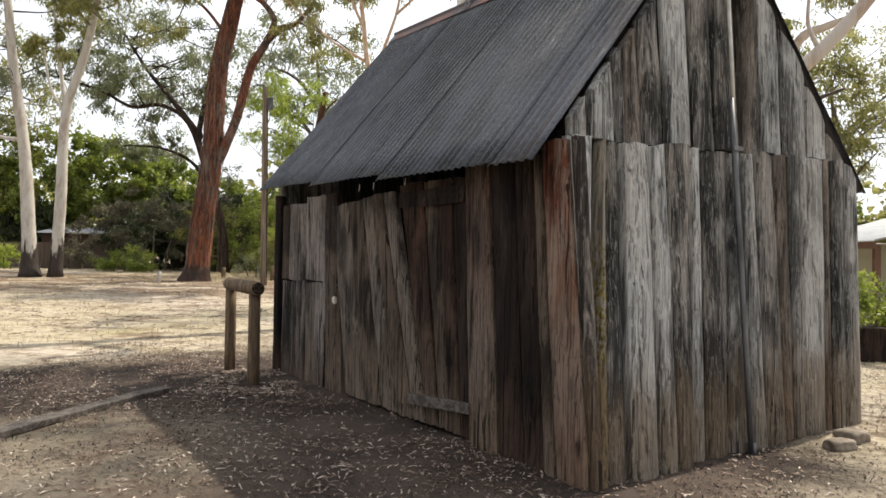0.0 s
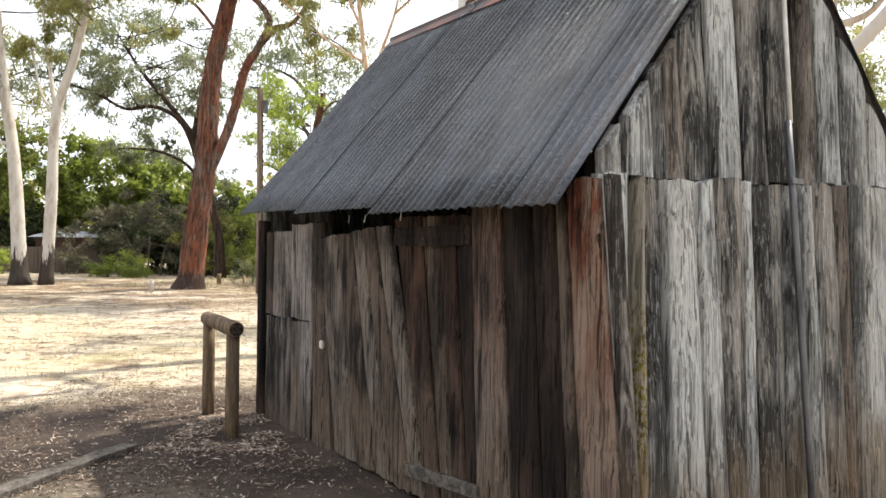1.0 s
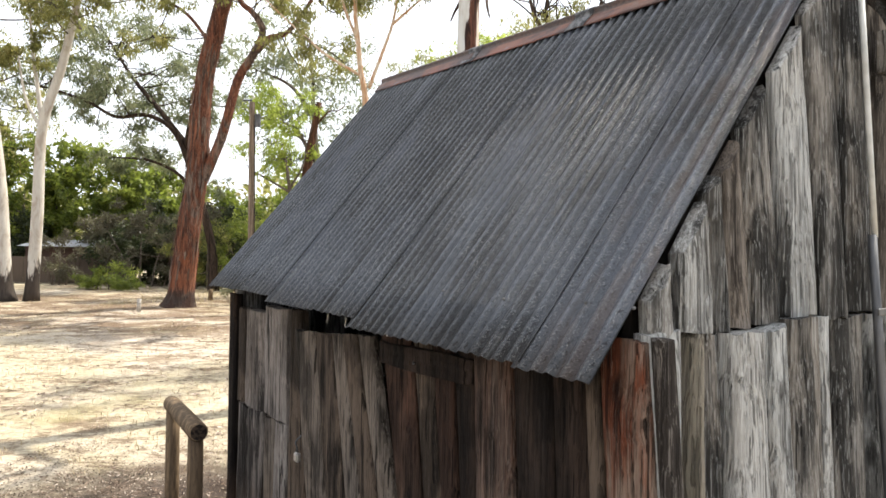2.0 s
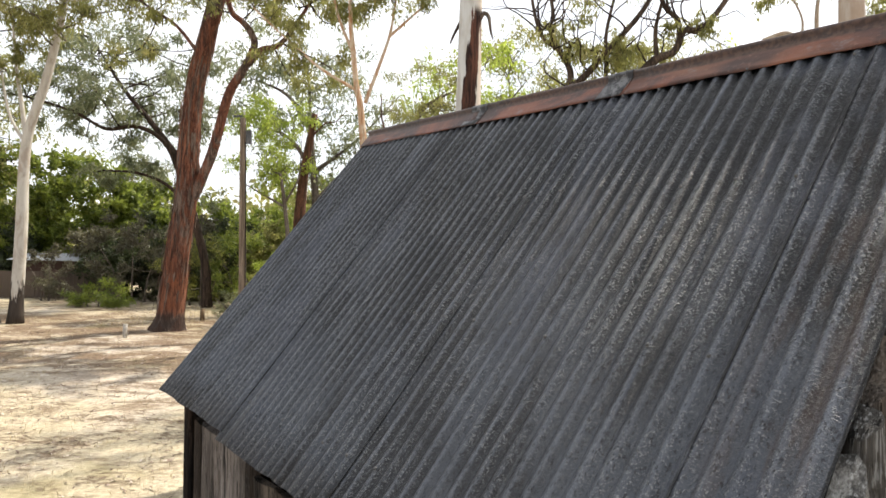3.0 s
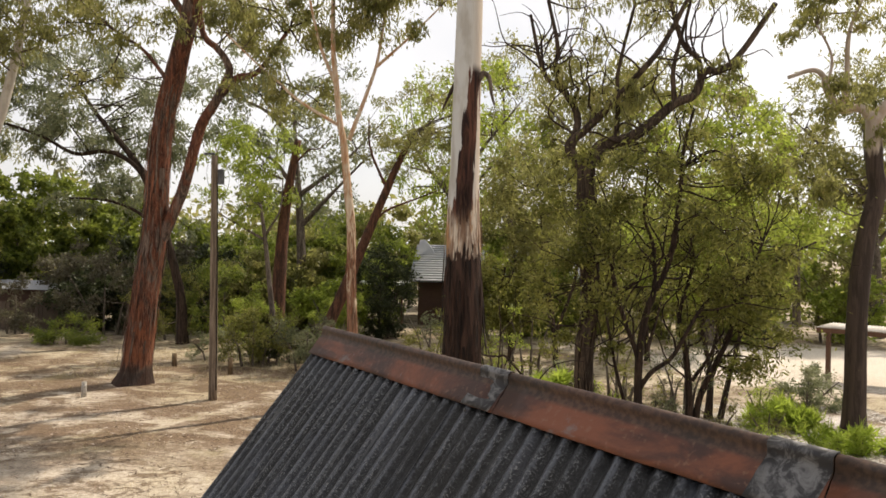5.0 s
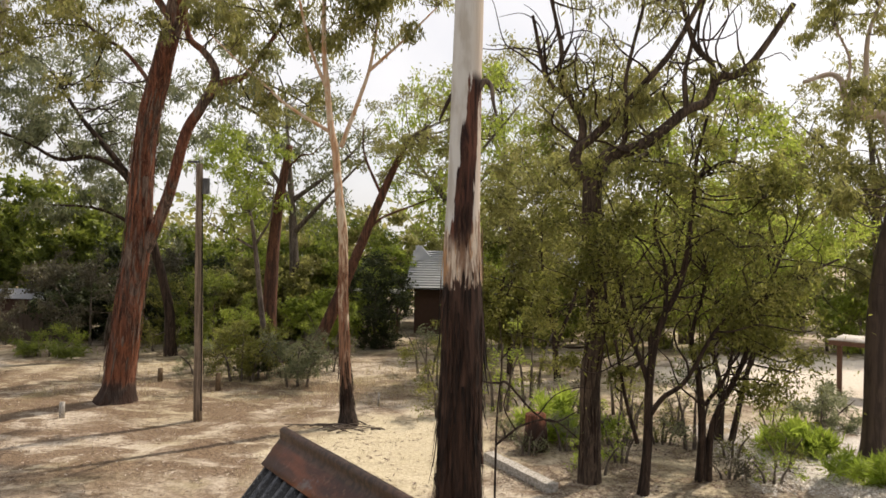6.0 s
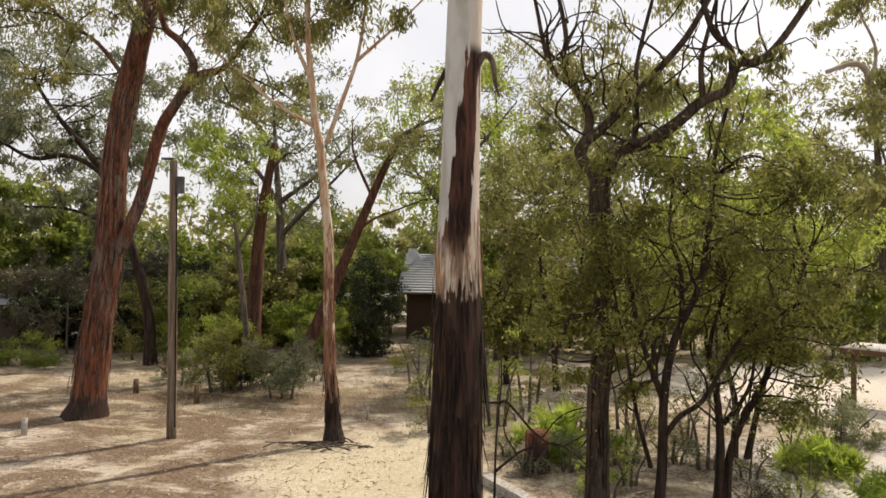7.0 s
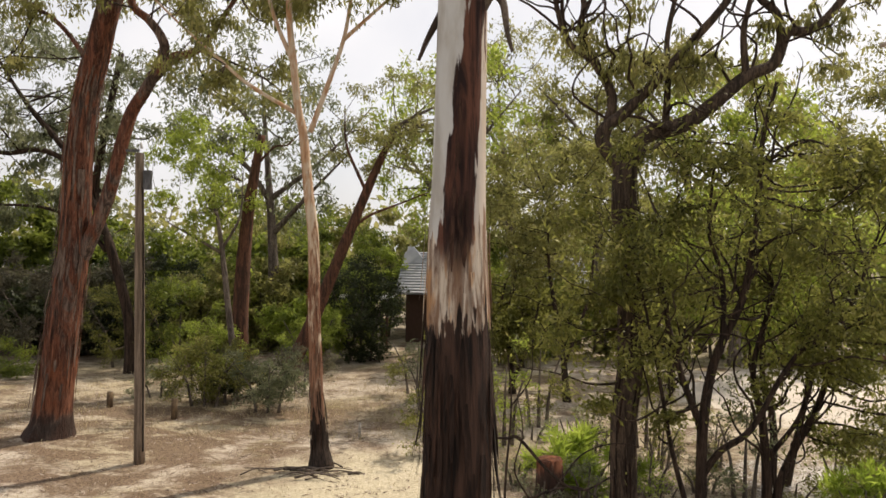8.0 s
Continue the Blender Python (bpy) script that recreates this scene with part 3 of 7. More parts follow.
def row_mesh(name, place, lo, hi, z0, z1, d, thick):
    """A plain flat wall panel behind the slabs."""
    v = [place(s, z, q) for q in (d, d - thick) for z in (z0, z1) for s in (lo, hi)]
    return mesh_of(name, v, [(0, 1, 3, 2), (5, 4, 6, 7), (0, 2, 6, 4), (1, 5, 7, 3), (2, 3, 7, 6), (0, 4, 5, 1)], False)


# flat panels added behind the slabs; their black colour stands for shade in the gaps
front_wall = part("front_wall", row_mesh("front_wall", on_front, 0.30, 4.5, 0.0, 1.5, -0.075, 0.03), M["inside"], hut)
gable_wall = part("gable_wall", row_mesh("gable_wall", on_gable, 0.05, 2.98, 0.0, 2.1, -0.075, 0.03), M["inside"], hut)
part("back_wall", row_mesh("back_wall", lambda s, z, d: (HUT_WID + d, s, z), 0.2, 4.5, 0.0, 1.85, 0.0, 0.06), M["front"], hut)
far_v = [(0, HUT_LEN, 0), (HUT_WID, HUT_LEN, 0), (HUT_WID, HUT_LEN, 1.95), (RIDGE_V, HUT_LEN, 3.75), (0, HUT_LEN, 1.95)]
far_v += [(x, y - 0.06, z) for x, y, z in far_v]
part("far_gable", mesh_of("far_gable", far_v, [(4, 3, 2, 1, 0), (5, 6, 7, 8, 9)] + [(i, (i + 1) % 5, (i + 1) % 5 + 5, i + 5) for i in range(5)], False), M["gable"], hut)

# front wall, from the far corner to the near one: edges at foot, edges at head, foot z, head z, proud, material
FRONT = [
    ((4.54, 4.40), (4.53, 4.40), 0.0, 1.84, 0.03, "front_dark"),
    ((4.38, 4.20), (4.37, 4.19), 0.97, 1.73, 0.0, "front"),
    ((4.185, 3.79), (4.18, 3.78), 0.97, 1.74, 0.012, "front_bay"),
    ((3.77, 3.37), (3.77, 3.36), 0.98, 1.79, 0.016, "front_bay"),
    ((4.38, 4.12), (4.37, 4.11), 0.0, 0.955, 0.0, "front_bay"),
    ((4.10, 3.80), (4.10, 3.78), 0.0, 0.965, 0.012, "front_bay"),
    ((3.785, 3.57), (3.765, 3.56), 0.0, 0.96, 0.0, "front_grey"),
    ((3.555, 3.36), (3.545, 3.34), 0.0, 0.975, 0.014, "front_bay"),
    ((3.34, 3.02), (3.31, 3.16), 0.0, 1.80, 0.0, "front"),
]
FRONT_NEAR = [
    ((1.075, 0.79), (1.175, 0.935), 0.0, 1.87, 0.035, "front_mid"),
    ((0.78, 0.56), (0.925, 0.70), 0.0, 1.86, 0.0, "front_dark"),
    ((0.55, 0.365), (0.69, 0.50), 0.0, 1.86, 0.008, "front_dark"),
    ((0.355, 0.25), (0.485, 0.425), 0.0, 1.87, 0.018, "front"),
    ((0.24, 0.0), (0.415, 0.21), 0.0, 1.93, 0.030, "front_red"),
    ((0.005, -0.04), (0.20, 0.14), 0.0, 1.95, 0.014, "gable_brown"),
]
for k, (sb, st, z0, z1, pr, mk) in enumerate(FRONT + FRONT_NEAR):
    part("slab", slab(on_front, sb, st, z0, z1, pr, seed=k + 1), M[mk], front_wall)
# header over the wide door, and the low cross board at its foot
part("header_board", slab(on_front, (2.02, 1.18), (2.02, 1.18), 1.615, 1.735, 0.030, 0.03, 0.004, seed=50), M["front_dark"], front_wall)
part("cross_board", box_mesh("cross_board", (0.035, 0.74, 0.075), (-0.045, 1.42, 0.215), 0.006, (-4.6, 0, 0), 0.006, 6, 3), M["plank"], front_wall, "worn grey-brown board nailed across the foot")
nail = bmesh.new()
bmesh.ops.create_uvsphere(nail, u_segments=8, v_segments=6, radius=0.008)
nail_me = bm_mesh("bolt", nail, True)
for s, z in ((1.78, 0.205), (1.35, 0.197), (1.64, 1.66)):
    part("bolt", nail_me, M["galv"], front_wall).matrix_basis = pose(-0.048, s, z)

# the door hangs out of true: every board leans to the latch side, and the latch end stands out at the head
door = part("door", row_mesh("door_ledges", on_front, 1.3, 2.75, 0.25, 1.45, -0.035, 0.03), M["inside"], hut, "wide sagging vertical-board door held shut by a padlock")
FEET = [2.90, 2.555, 2.26, 2.00, 1.77, 1.605, 1.475, 1.335, 1.20, 1.085]
HEAD = [3.145, 2.835, 2.575, 2.415, 2.225, 2.055, 1.725, 1.525, 1.355, 1.185]
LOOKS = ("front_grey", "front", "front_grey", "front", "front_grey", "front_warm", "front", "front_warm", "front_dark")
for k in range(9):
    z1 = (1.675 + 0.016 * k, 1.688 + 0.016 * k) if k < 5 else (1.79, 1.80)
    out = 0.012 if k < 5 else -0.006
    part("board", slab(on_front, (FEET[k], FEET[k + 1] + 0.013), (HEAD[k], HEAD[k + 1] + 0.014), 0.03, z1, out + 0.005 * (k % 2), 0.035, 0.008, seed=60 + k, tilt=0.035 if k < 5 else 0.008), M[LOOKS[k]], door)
hasp = bmesh.new()
bmesh.ops.create_cube(hasp, size=1.0)
for v in hasp.verts:
    v.co = Vector((v.co.x * 0.03, v.co.y * 0.055, v.co.z * 0.062))
bmesh.ops.bevel(hasp, geom=hasp.edges[:], offset=0.008, segments=2, affect="EDGES")
lock = part("padlock", bm_mesh("padlock", hasp), M["brass"], door, "small bright steel padlock on a short chain")
lock.matrix_basis = pose(-0.065, 3.03, 0.835)
pv, pf = [], []
tube(pv, pf, smooth_path([(0, -0.014, 0.02), (0, -0.014, 0.05), (0, 0.0, 0.066), (0, 0.014, 0.05), (0, 0.014, 0.02)]), (0.004, 0.004), 6)
part("shackle", mesh_of("shackle", pv, pf), M["galv"], lock)
pv, pf = [], []
tube(pv, pf, smooth_path([(0.0, 0, 0.06), (-0.005, 0.012, 0.10), (0.03, 0.0, 0.14)]), (0.006, 0.006), 6)
part("chain", mesh_of("chain", pv, pf), M["pipe"], lock)

# bent wire hooks hanging under the eave
for s in (2.57, 2.33, 1.85):
    pv, pf = [], []
    tube(pv, pf, smooth_path([(-0.08, s, 1.83), (-0.08, s, 1.80), (-0.08, s + 0.012, 1.785), (-0.08, s + 0.002, 1.775)], 4), (0.004, 0.0035), 6, cap=True)
    part("hook", mesh_of("hook", pv, pf), M["conduit"], front_wall, "pale bent wire hook under the eave")

# gable: standing slabs below, a second tier lapped over their heads
LOW = [(-0.045, -0.03), (0.03, 0.195), (0.125, 0.235), (0.30, 0.37), (0.54, 0.60), (0.72, 0.755), (0.88, 1.0), (1.05, 1.14), (1.28, 1.41), (1.50, 1.545), (1.70, 1.67), (1.93, 1.89), (2.06, 2.11),
       (2.18, 2.25), (2.50, 2.56), (2.59, 2.665), (2.79, 2.84), (2.99, 3.02)]
LOOKS = ("gable_pale", "gable_moss", "gable", "gable_pale", "gable_pale", "gable", "gable_pale", "gable", "gable", "gable_pale", "gable", "gable_brown", "gable", "gable_pale", "gable_brown", "gable", "gable_pale")
for k in range(len(LOW) - 1):
    rnd = random.Random(k + 5)
    (fa, ha), (fb, hb) = LOW[k], LOW[k + 1]
    top = 1.955 + 0.035 * (ha + hb) / 2
    part("slab", slab(on_gable, (fa + rnd.uniform(0.007, 0.016), fb - rnd.uniform(0.007, 0.016)), (ha + rnd.uniform(0.009, 0.022), hb - rnd.uniform(0.009, 0.022)), 0.0, (min(top + rnd.uniform(-0.03, 0.01), roof_under(ha) - 0.035), min(top + rnd.uniform(-0.03, 0.01), roof_under(hb) - 0.035)),
                      rnd.uniform(-0.026, 0.024), bow=0.026, seed=100 + k), M[LOOKS[k]], gable_wall)
HIGH = [(0.0, 0.145), (0.155, 0.35), (0.361, 0.443), (0.453, 0.607), (0.617, 0.823), (0.833, 1.059), (1.069, 1.29), (1.301, 1.563), (1.64, 1.84), (1.851, 2.077), (2.087, 2.396), (2.406, 2.668), (2.679, 2.967), (2.977, 3.05)]
for k, (a, b) in enumerate(HIGH):
    rnd = random.Random(k + 77)
    a, b = a + rnd.uniform(0.006, 0.018), b - rnd.uniform(0.006, 0.018)
    gap = rnd.choice((0.0, 0.005, 0.015, 0.04))
    ta, tb = roof_under(a) - gap, roof_under(b) - gap
    if b > RIDGE_V > a:
        ta = tb = min(ta, tb)
    z0 = min(1.945 + 0.035 * (a + b) / 2 + rnd.uniform(-0.015, 0.01), min(ta, tb) - 0.06)
    part("slab", slab(on_gable, (a, b), (a + rnd.uniform(-0.006, 0.006), b), z0, (ta, tb), -0.030 + rnd.uniform(-0.020, 0.020), 0.045, 0.028, seed=200 + k), M[{1: "gable_pale", 3: "gable_brown", 5: "gable_pale", 8: "gable_brown", 9: "gable_pale", 11: "gable_pale"}.get(k, "gable")], gable_wall)
# dark sheet behind the upper tier, coloured as the shade between its slabs
inner = [on_gable(s, z, -0.13) for s, z in ((0.0, 1.9), (3.0, 1.9), (2.95, 2.06), (RIDGE_V, 3.72), (0.05, 2.06))]
inner += [(x, y + 0.03, z) for x, y, z in inner]
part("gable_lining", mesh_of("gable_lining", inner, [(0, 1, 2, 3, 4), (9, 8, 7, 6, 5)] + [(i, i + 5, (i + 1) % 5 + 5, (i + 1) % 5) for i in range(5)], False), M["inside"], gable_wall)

# pipe and conduit up the gable, and the block under the apex
pv, pf = [], []
tube(pv, pf, [Vector(on_gable(1.42 - 0.016 * z, z, 0.06)) for z in (-0.06, 0.6, 1.2, 1.8, 2.34)], (0.019, 0.019), 12, cap=True)
pipe = part("drain_pipe", mesh_of("drain_pipe", pv, pf), M["pipe"], hut, "dull grey metal pipe strapped up the gable")
pv, pf = [], []
tube(pv, pf, [Vector(on_gable(1.43, z, 0.055)) for z in (-0.03, 0.02, 0.07)], (0.027, 0.027), 12, cap=True)
part("collar", mesh_of("collar", pv, pf), M["pipe"], pipe)
pv, pf = [], []
tube(pv, pf, [Vector(on_gable(1.405, z, 0.06)) for z in (2.33, 2.7, 3.1, 3.42)], (0.0135, 0.0135), 10, cap=True)
part("conduit", mesh_of("conduit", pv, pf), M["conduit"], pipe, "thin greyed plastic conduit")
for z in (2.0,):
    part("strap", box_mesh("strap", (0.11, 0.012, 0.03), on_gable(1.40, z, 0.082), 0.003), M["pipe"], pipe)
part("timber_block", box_mesh("timber_block", (0.11, 0.09, 0.20), on_gable(1.60, 3.20, 0.085), 0.008, (0, 0, 0), 0.004, 2, 5), M["gable"], hut, "grey timber block under the apex")

# roof iron in lapped sheets
CORR, AMP = 0.0762, 0.0086
UP = Vector((1, 0, PITCH)).normalized()
OUT = Vector((-PITCH, 0, 1)).normalized()
SLOPE = (RIDGE_V - EAVE_V) * math.sqrt(1 + PITCH * PITCH)


def sheet_mesh(u0, u1, w0, w1, lift, seed, mirror=False):
    cols, rows = max(4, int(round((u1 - u0) / CORR * 8))), 10
    verts, faces, uvs = [], [], []
    for j in range(rows + 1):
        w = w0 + (w1 - w0) * j / rows
        for i in range(cols + 1):
            uvs.append(((u0 + (u1 - u0) * i / cols) / CORR, (u1 - u0) * i / cols))
            at = u0 + (u1 - u0) * i / cols
            u = at + (0.07 if at < 0.25 else 0.022 - 0.055 * (at - 0.2) / 4.4) * w
            h = AMP * math.cos(2 * math.pi * at / CORR) + lift
            h += 0.006 * noise.noise((u * 1.4, w * 1.1, 3.1)) + 0.0025 * noise.noise((u * 9.0, w * 5.0, 1.0))
            h += 0.0035 * max(0.0, 1 - i / 5.0) * (0.6 + 0.6 * noise.noise((seed, w * 2.0, 0)))
            jag = 0.010 * noise.noise((u * 7.0, seed, 2.2)) if j == 0 else 0.0
            p = Vector((EAVE_V, u, EAVE_Z)) + UP * (w + jag) + OUT * h
            p.z -= 0.065 * (1 - (u - 0.2) / 4.4) * w / SLOPE
            if mirror:
                p.x = 2 * RIDGE_V - p.x
            verts.append(p)
    for j in range(rows):
        for i in range(cols):
            a = j * (cols + 1) + i
            q = (a, a + 1, a + cols + 2, a + cols + 1)
            faces.append(q if mirror else q[::-1])
    me = mesh_of("roof_sheet", verts, faces, True)
    layer = me.uv_layers.new(name="UVMap")
    for k, loop in enumerate(me.loops):
        layer.data[k].uv = uvs[loop.vertex_index]
    return me


roof = part("roof", box_mesh("ridge_beam", (0.05, 4.2, 0.12), (RIDGE_V, 2.4, RIDGE_Z - 0.14), 0.005), M["inside"], hut, "steep corrugated iron roof with a rusty ridge cap")
SEAMS = [0.25, 8 * CORR, 26 * CORR, 43 * CORR, 4.64]
for k in range(len(SEAMS) - 1):
    rnd = random.Random(k + 31)
    for mirror in (False, True):
        u = SEAMS[k]
        foot = (-0.03 + 0.16 * (u - 0.2) / 4.4 if not mirror else -0.02) + rnd.uniform(-0.01, 0.01)
        if mirror and k == 0:
            u = 0.03
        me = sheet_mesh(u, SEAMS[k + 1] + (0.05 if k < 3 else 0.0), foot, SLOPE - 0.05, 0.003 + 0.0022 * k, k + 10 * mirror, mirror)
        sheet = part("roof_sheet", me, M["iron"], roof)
        solid = sheet.modifiers.new("thickness", "SOLIDIFY")
        solid.thickness, solid.offset = 0.0016, 0
screw = bmesh.new()
bmesh.ops.create_cone(screw, cap_ends=True, segments=8, radius1=0.008, radius2=0.004, depth=0.008)
screw_me = bm_mesh("roof_nail", screw)
turn_up = OUT.to_track_quat("Z", "Y").to_matrix().to_4x4()
rnd = random.Random(3)
for w in (0.28, 1.02, 1.78, 2.45):
    for i in range(int(4.3 / (CORR * 3))):
        if rnd.random() < 0.6:
            u = round((0.26 + i * CORR * 3) / CORR) * CORR
            p = Vector((0, 0, -0.065 * (1 - (u - 0.2) / 4.4) * w / SLOPE)) + Vector((EAVE_V, u + (0.022 - 0.055 * (u - 0.2) / 4.4) * w, EAVE_Z)) + UP * (w + rnd.uniform(-0.02, 0.02)) + OUT * (AMP + 0.012)
            part("roof_nail", screw_me, M["pipe"], roof).matrix_basis = Matrix.Translation(p) @ turn_up


def cap_mesh(u0, u1, seed, half=0.155, lift=0.034, bead=0.028, slant=0.0):
    """A rolled ridge cap: two flanges and a round bead along the top."""
    prof = []
    for k in range(6):
        w = half - (half - 0.03) * k / 5
        prof.append((-w / math.sqrt(1 + PITCH ** 2) , -w * PITCH / math.sqrt(1 + PITCH ** 2), 1))
    ring = [(bead * math.cos(a), 0.002 + bead * math.sin(a), 0) for a in (math.pi * (1.15 - 1.3 * k / 8) for k in range(9))]
    line = [(x, z + lift, s) for x, z, s in prof] + [(x, z + lift, 0) for x, z, _ in ring] + [(-x, z + lift, s) for x, z, s in reversed(prof)]
    verts, faces, rows = [], [], max(3, int((u1 - u0) / 0.12))
    for j in range(rows + 1):
        u = u0 + (u1 - u0) * j / rows
        for i, (x, z, s) in enumerate(line):
            wob = 0.006 * noise.noise((u * 4.0, i * 0.5, seed)) * (1 if s else 0.3)
            verts.append((RIDGE_V + x * (1 + wob * 2), u + 0.02 + slant * abs(x), RIDGE_Z - 0.065 * (1 - (u - 0.2) / 4.4) + z + wob))
    m = len(line)
    for j in range(rows):
        for i in range(m - 1):
            a = j * m + i
            faces.append((a, a + 1, a + m + 1, a + m))
    return mesh_of("ridge_cap", verts, faces, True)


CAPS = [0.32, 1.82, 3.00, 4.57]
for k in range(3):
    cap = part("ridge_cap", cap_mesh(CAPS[k], CAPS[k + 1] - 0.004, k, lift=0.034, bead=0.020), M["rust"], roof, "rust-brown rolled ridge cap")
    cap.modifiers.new("thickness", "SOLIDIFY").thickness = 0.003
for k, u in enumerate(CAPS[1:3]):
    st = part("lap_strap", cap_mesh(u - 0.005, u + 0.16, 9, 0.157, 0.0365, 0.0215, 0.25), M["galv"], roof, "grey unrusted lap of the ridge cap")
    st.modifiers.new("thickness", "SOLIDIFY").thickness = 0.002

# ---- things round the hut ----
def hitching_rail():
    rail = thing("hitching_rail", (-2.04, 6.32, 0), "low timber rail, round log on two posts", "rail")
    near, far = Vector((0.255, -0.357, 0)), Vector((-0.25, 0.357, 0))
    for k, q in enumerate((near, far)):
        v, f = [], []
        tube(v, f, [q + Vector((0, 0, z)) for z in (-0.1, 0.3, 0.6, 0.88)], (0.058, 0.054), 14, 0.03, k * 5.0, True)
        part("post", mesh_of("post", v, f), M["log"], rail)
    v, f = [], []
    way = (far - near).normalized()
    a, b = near - way * 0.10 + Vector((0, 0, 0.905)), far + way * 0.10 + Vector((0, 0, 0.905))
    pts = [a, a + way * 0.012] + [a + (b - a) * t for t in (0.2, 0.4, 0.6, 0.8)] + [b - way * 0.02, b]
    tube(v, f, pts, [0.060, 0.068, 0.069, 0.068, 0.067, 0.066, 0.066, 0.05], 16, 0.025, 2.0, True)
    part("log", mesh_of("log", v, f), M["log"], rail, "horizontal round pine log")
    v, f = [], []
    tube(v, f, [a - way * 0.004, a + way * 0.01], (0.056, 0.056), 16, 0, 0, True)
    part("end_grain", mesh_of("end_grain", v, f, False), M["logend"], rail, "dark weathered log end")


def board_on_ground():
    a, b = Vector((-2.95, 3.2, 0.02)), Vector((-2.42, 5.50, 0.03))
    ob = new("timber_board", box_mesh("timber_board", (0.15, (b - a).length, 0.05), (0, 0, 0), 0.008, (0, 0, 0), 0.012, 14, 8))
    ob.data.materials.append(M["plank"])
    ob.matrix_basis = pose(*((a + b) / 2), 0, 0, -math.degrees(math.atan2(b.x - a.x, b.y - a.y)))
    tagged(ob, "long weathered grey board lying on the dirt", "board")


def stones():
    for k, (x, y, r, sx, sy, sz) in enumerate([(2.82, 4.42, 20, 0.20, 0.14, 0.08), (2.99, 4.62, 38, 0.24, 0.17, 0.11)]):
        bm = bmesh.new()
        bmesh.ops.create_icosphere(bm, subdivisions=3, radius=0.5)
        for v in bm.verts:
            c = v.co.copy()
            box = Vector((max(-0.36, min(0.36, c.x)), max(-0.36, min(0.36, c.y)), max(-0.36, min(0.36, c.z)))) * 1.25
            v.co = box + noise.noise_vector(c * 2.4 + Vector((k * 4, 0, 0))) * 0.09
            v.co = Vector((v.co.x * sx, v.co.y * sy, v.co.z * sz))
        ob = new("stone", bm_mesh("stone", bm, True))
        ob.data.materials.append(M["stone"])
        ob.matrix_basis = pose(x, y, sz * 0.3, 0, 0, r)
        tagged(ob, "pale squared stone beside the hut's corner", "stone", "stones at the hut's corner")


hitching_rail()
board_on_ground()
stones()


# ---- ground ----
def ground_height(x, y):
    far = min(1.0, max(0.0, (math.hypot(x, y - 5) - 4.5) / 10.0))
    return far * (0.10 * noise.noise((x * 0.12, y * 0.12, 3.0)) + 0.035 * noise.noise((x * 0.5, y * 0.5, 9.0))) + 0.012 * noise.noise((x * 1.7, y * 1.7, 1.0))


def build_ground():
    def spread(lo, hi, a, b, fine, coarse):
        out, v = [], lo
        while v < hi:
            out.append(v)
            v += fine if a <= v <= b else min(coarse, fine + 0.35 * max(a - v, v - b, 0.0))
        return out + [hi]
    xs, ys = spread(-700, 700, -16, 14, 0.32, 90.0), spread(-300, 1200, -3, 38, 0.32, 90.0)
    verts = [(x, y, ground_height(x, y)) for y in ys for x in xs]
    w = len(xs)
    faces = [(j * w + i, j * w + i + 1, (j + 1) * w + i + 1, (j + 1) * w + i) for j in range(len(ys) - 1) for i in range(w - 1)]
    ob = new("ground", mesh_of("ground", verts, faces, True))
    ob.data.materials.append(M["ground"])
    tagged(ob, "dry sandy ground with straw grass and leaf litter", "ground", kind="structure")


build_ground()


def in_hut(x, y, pad=0.0):
    c, s = math.cos(radians(HUT_TURN)), math.sin(radians(HUT_TURN))
    dx, dy = x - 1.034, y - 3.339
    v, u = dx * c + dy * s, -dx * s + dy * c
    return -pad < v < HUT_WID + pad and -pad < u < HUT_LEN + pad


def scatter_strips(name, label, count, area, length, width, material, seed, upright=0.0, clump=0.9, category="leaf litter"):
    """Curled strips (dry leaves, bark, or blades) lying on the ground: two quads each."""
    rnd = np.random.RandomState(seed)
    x0, x1, y0, y1 = area
    out, made = [], 0
    while made < count:
        x, y = rnd.uniform(x0, x1), rnd.uniform(y0, y1)
        if in_hut(x, y, 0.02) or noise.noise((x * 0.9, y * 0.9, seed)) + 0.5 * noise.noise((x * 3.0, y * 3.0, seed)) < rnd.uniform(-clump, clump) * 0.6:
            continue
        made += 1
        z = ground_height(x, y) + 0.008
        a, L, w = rnd.uniform(0, 2 * math.pi), length * rnd.uniform(0.5, 1.5), width * rnd.uniform(0.6, 1.4)
        d = np.array([math.cos(a), math.sin(a), 0.0]) * (1 - upright)
        d2 = d + np.array([rnd.normal(0, 0.35), rnd.normal(0, 0.35), 0.0])
        s = np.array([-math.sin(a), math.cos(a), rnd.uniform(-0.5, 0.5)]) * w / 2
        p0 = np.array([x, y, z])
        p1 = p0 + d * L / 2 + np.array([0, 0, upright * L / 2 + abs(rnd.normal(0, 0.008))])
        p2 = p1 + d2 * L / 2 + np.array([0, 0, upright * L / 2 - 0.3 * (p1[2] - z) * (1 - upright)])
        p2[2] = max(p2[2], z)
        out.append([p0 - s * 0.4, p0 + s * 0.4, p1 + s, p1 - s])
        out.append([p1 - s, p1 + s, p2 + s * 0.2, p2 - s * 0.2])
    ob = new(name, quads_mesh(name, np.array(out)))
    ob.data.materials.append(material)
    tagged(ob, label, category, kind="stuff")


scatter_strips("leaf_litter", "fallen dry gum leaves and bark strips on the dirt", 23000, (-4.5, 6.5, 1.2, 9.5), 0.045, 0.010, M["litter"], 4)
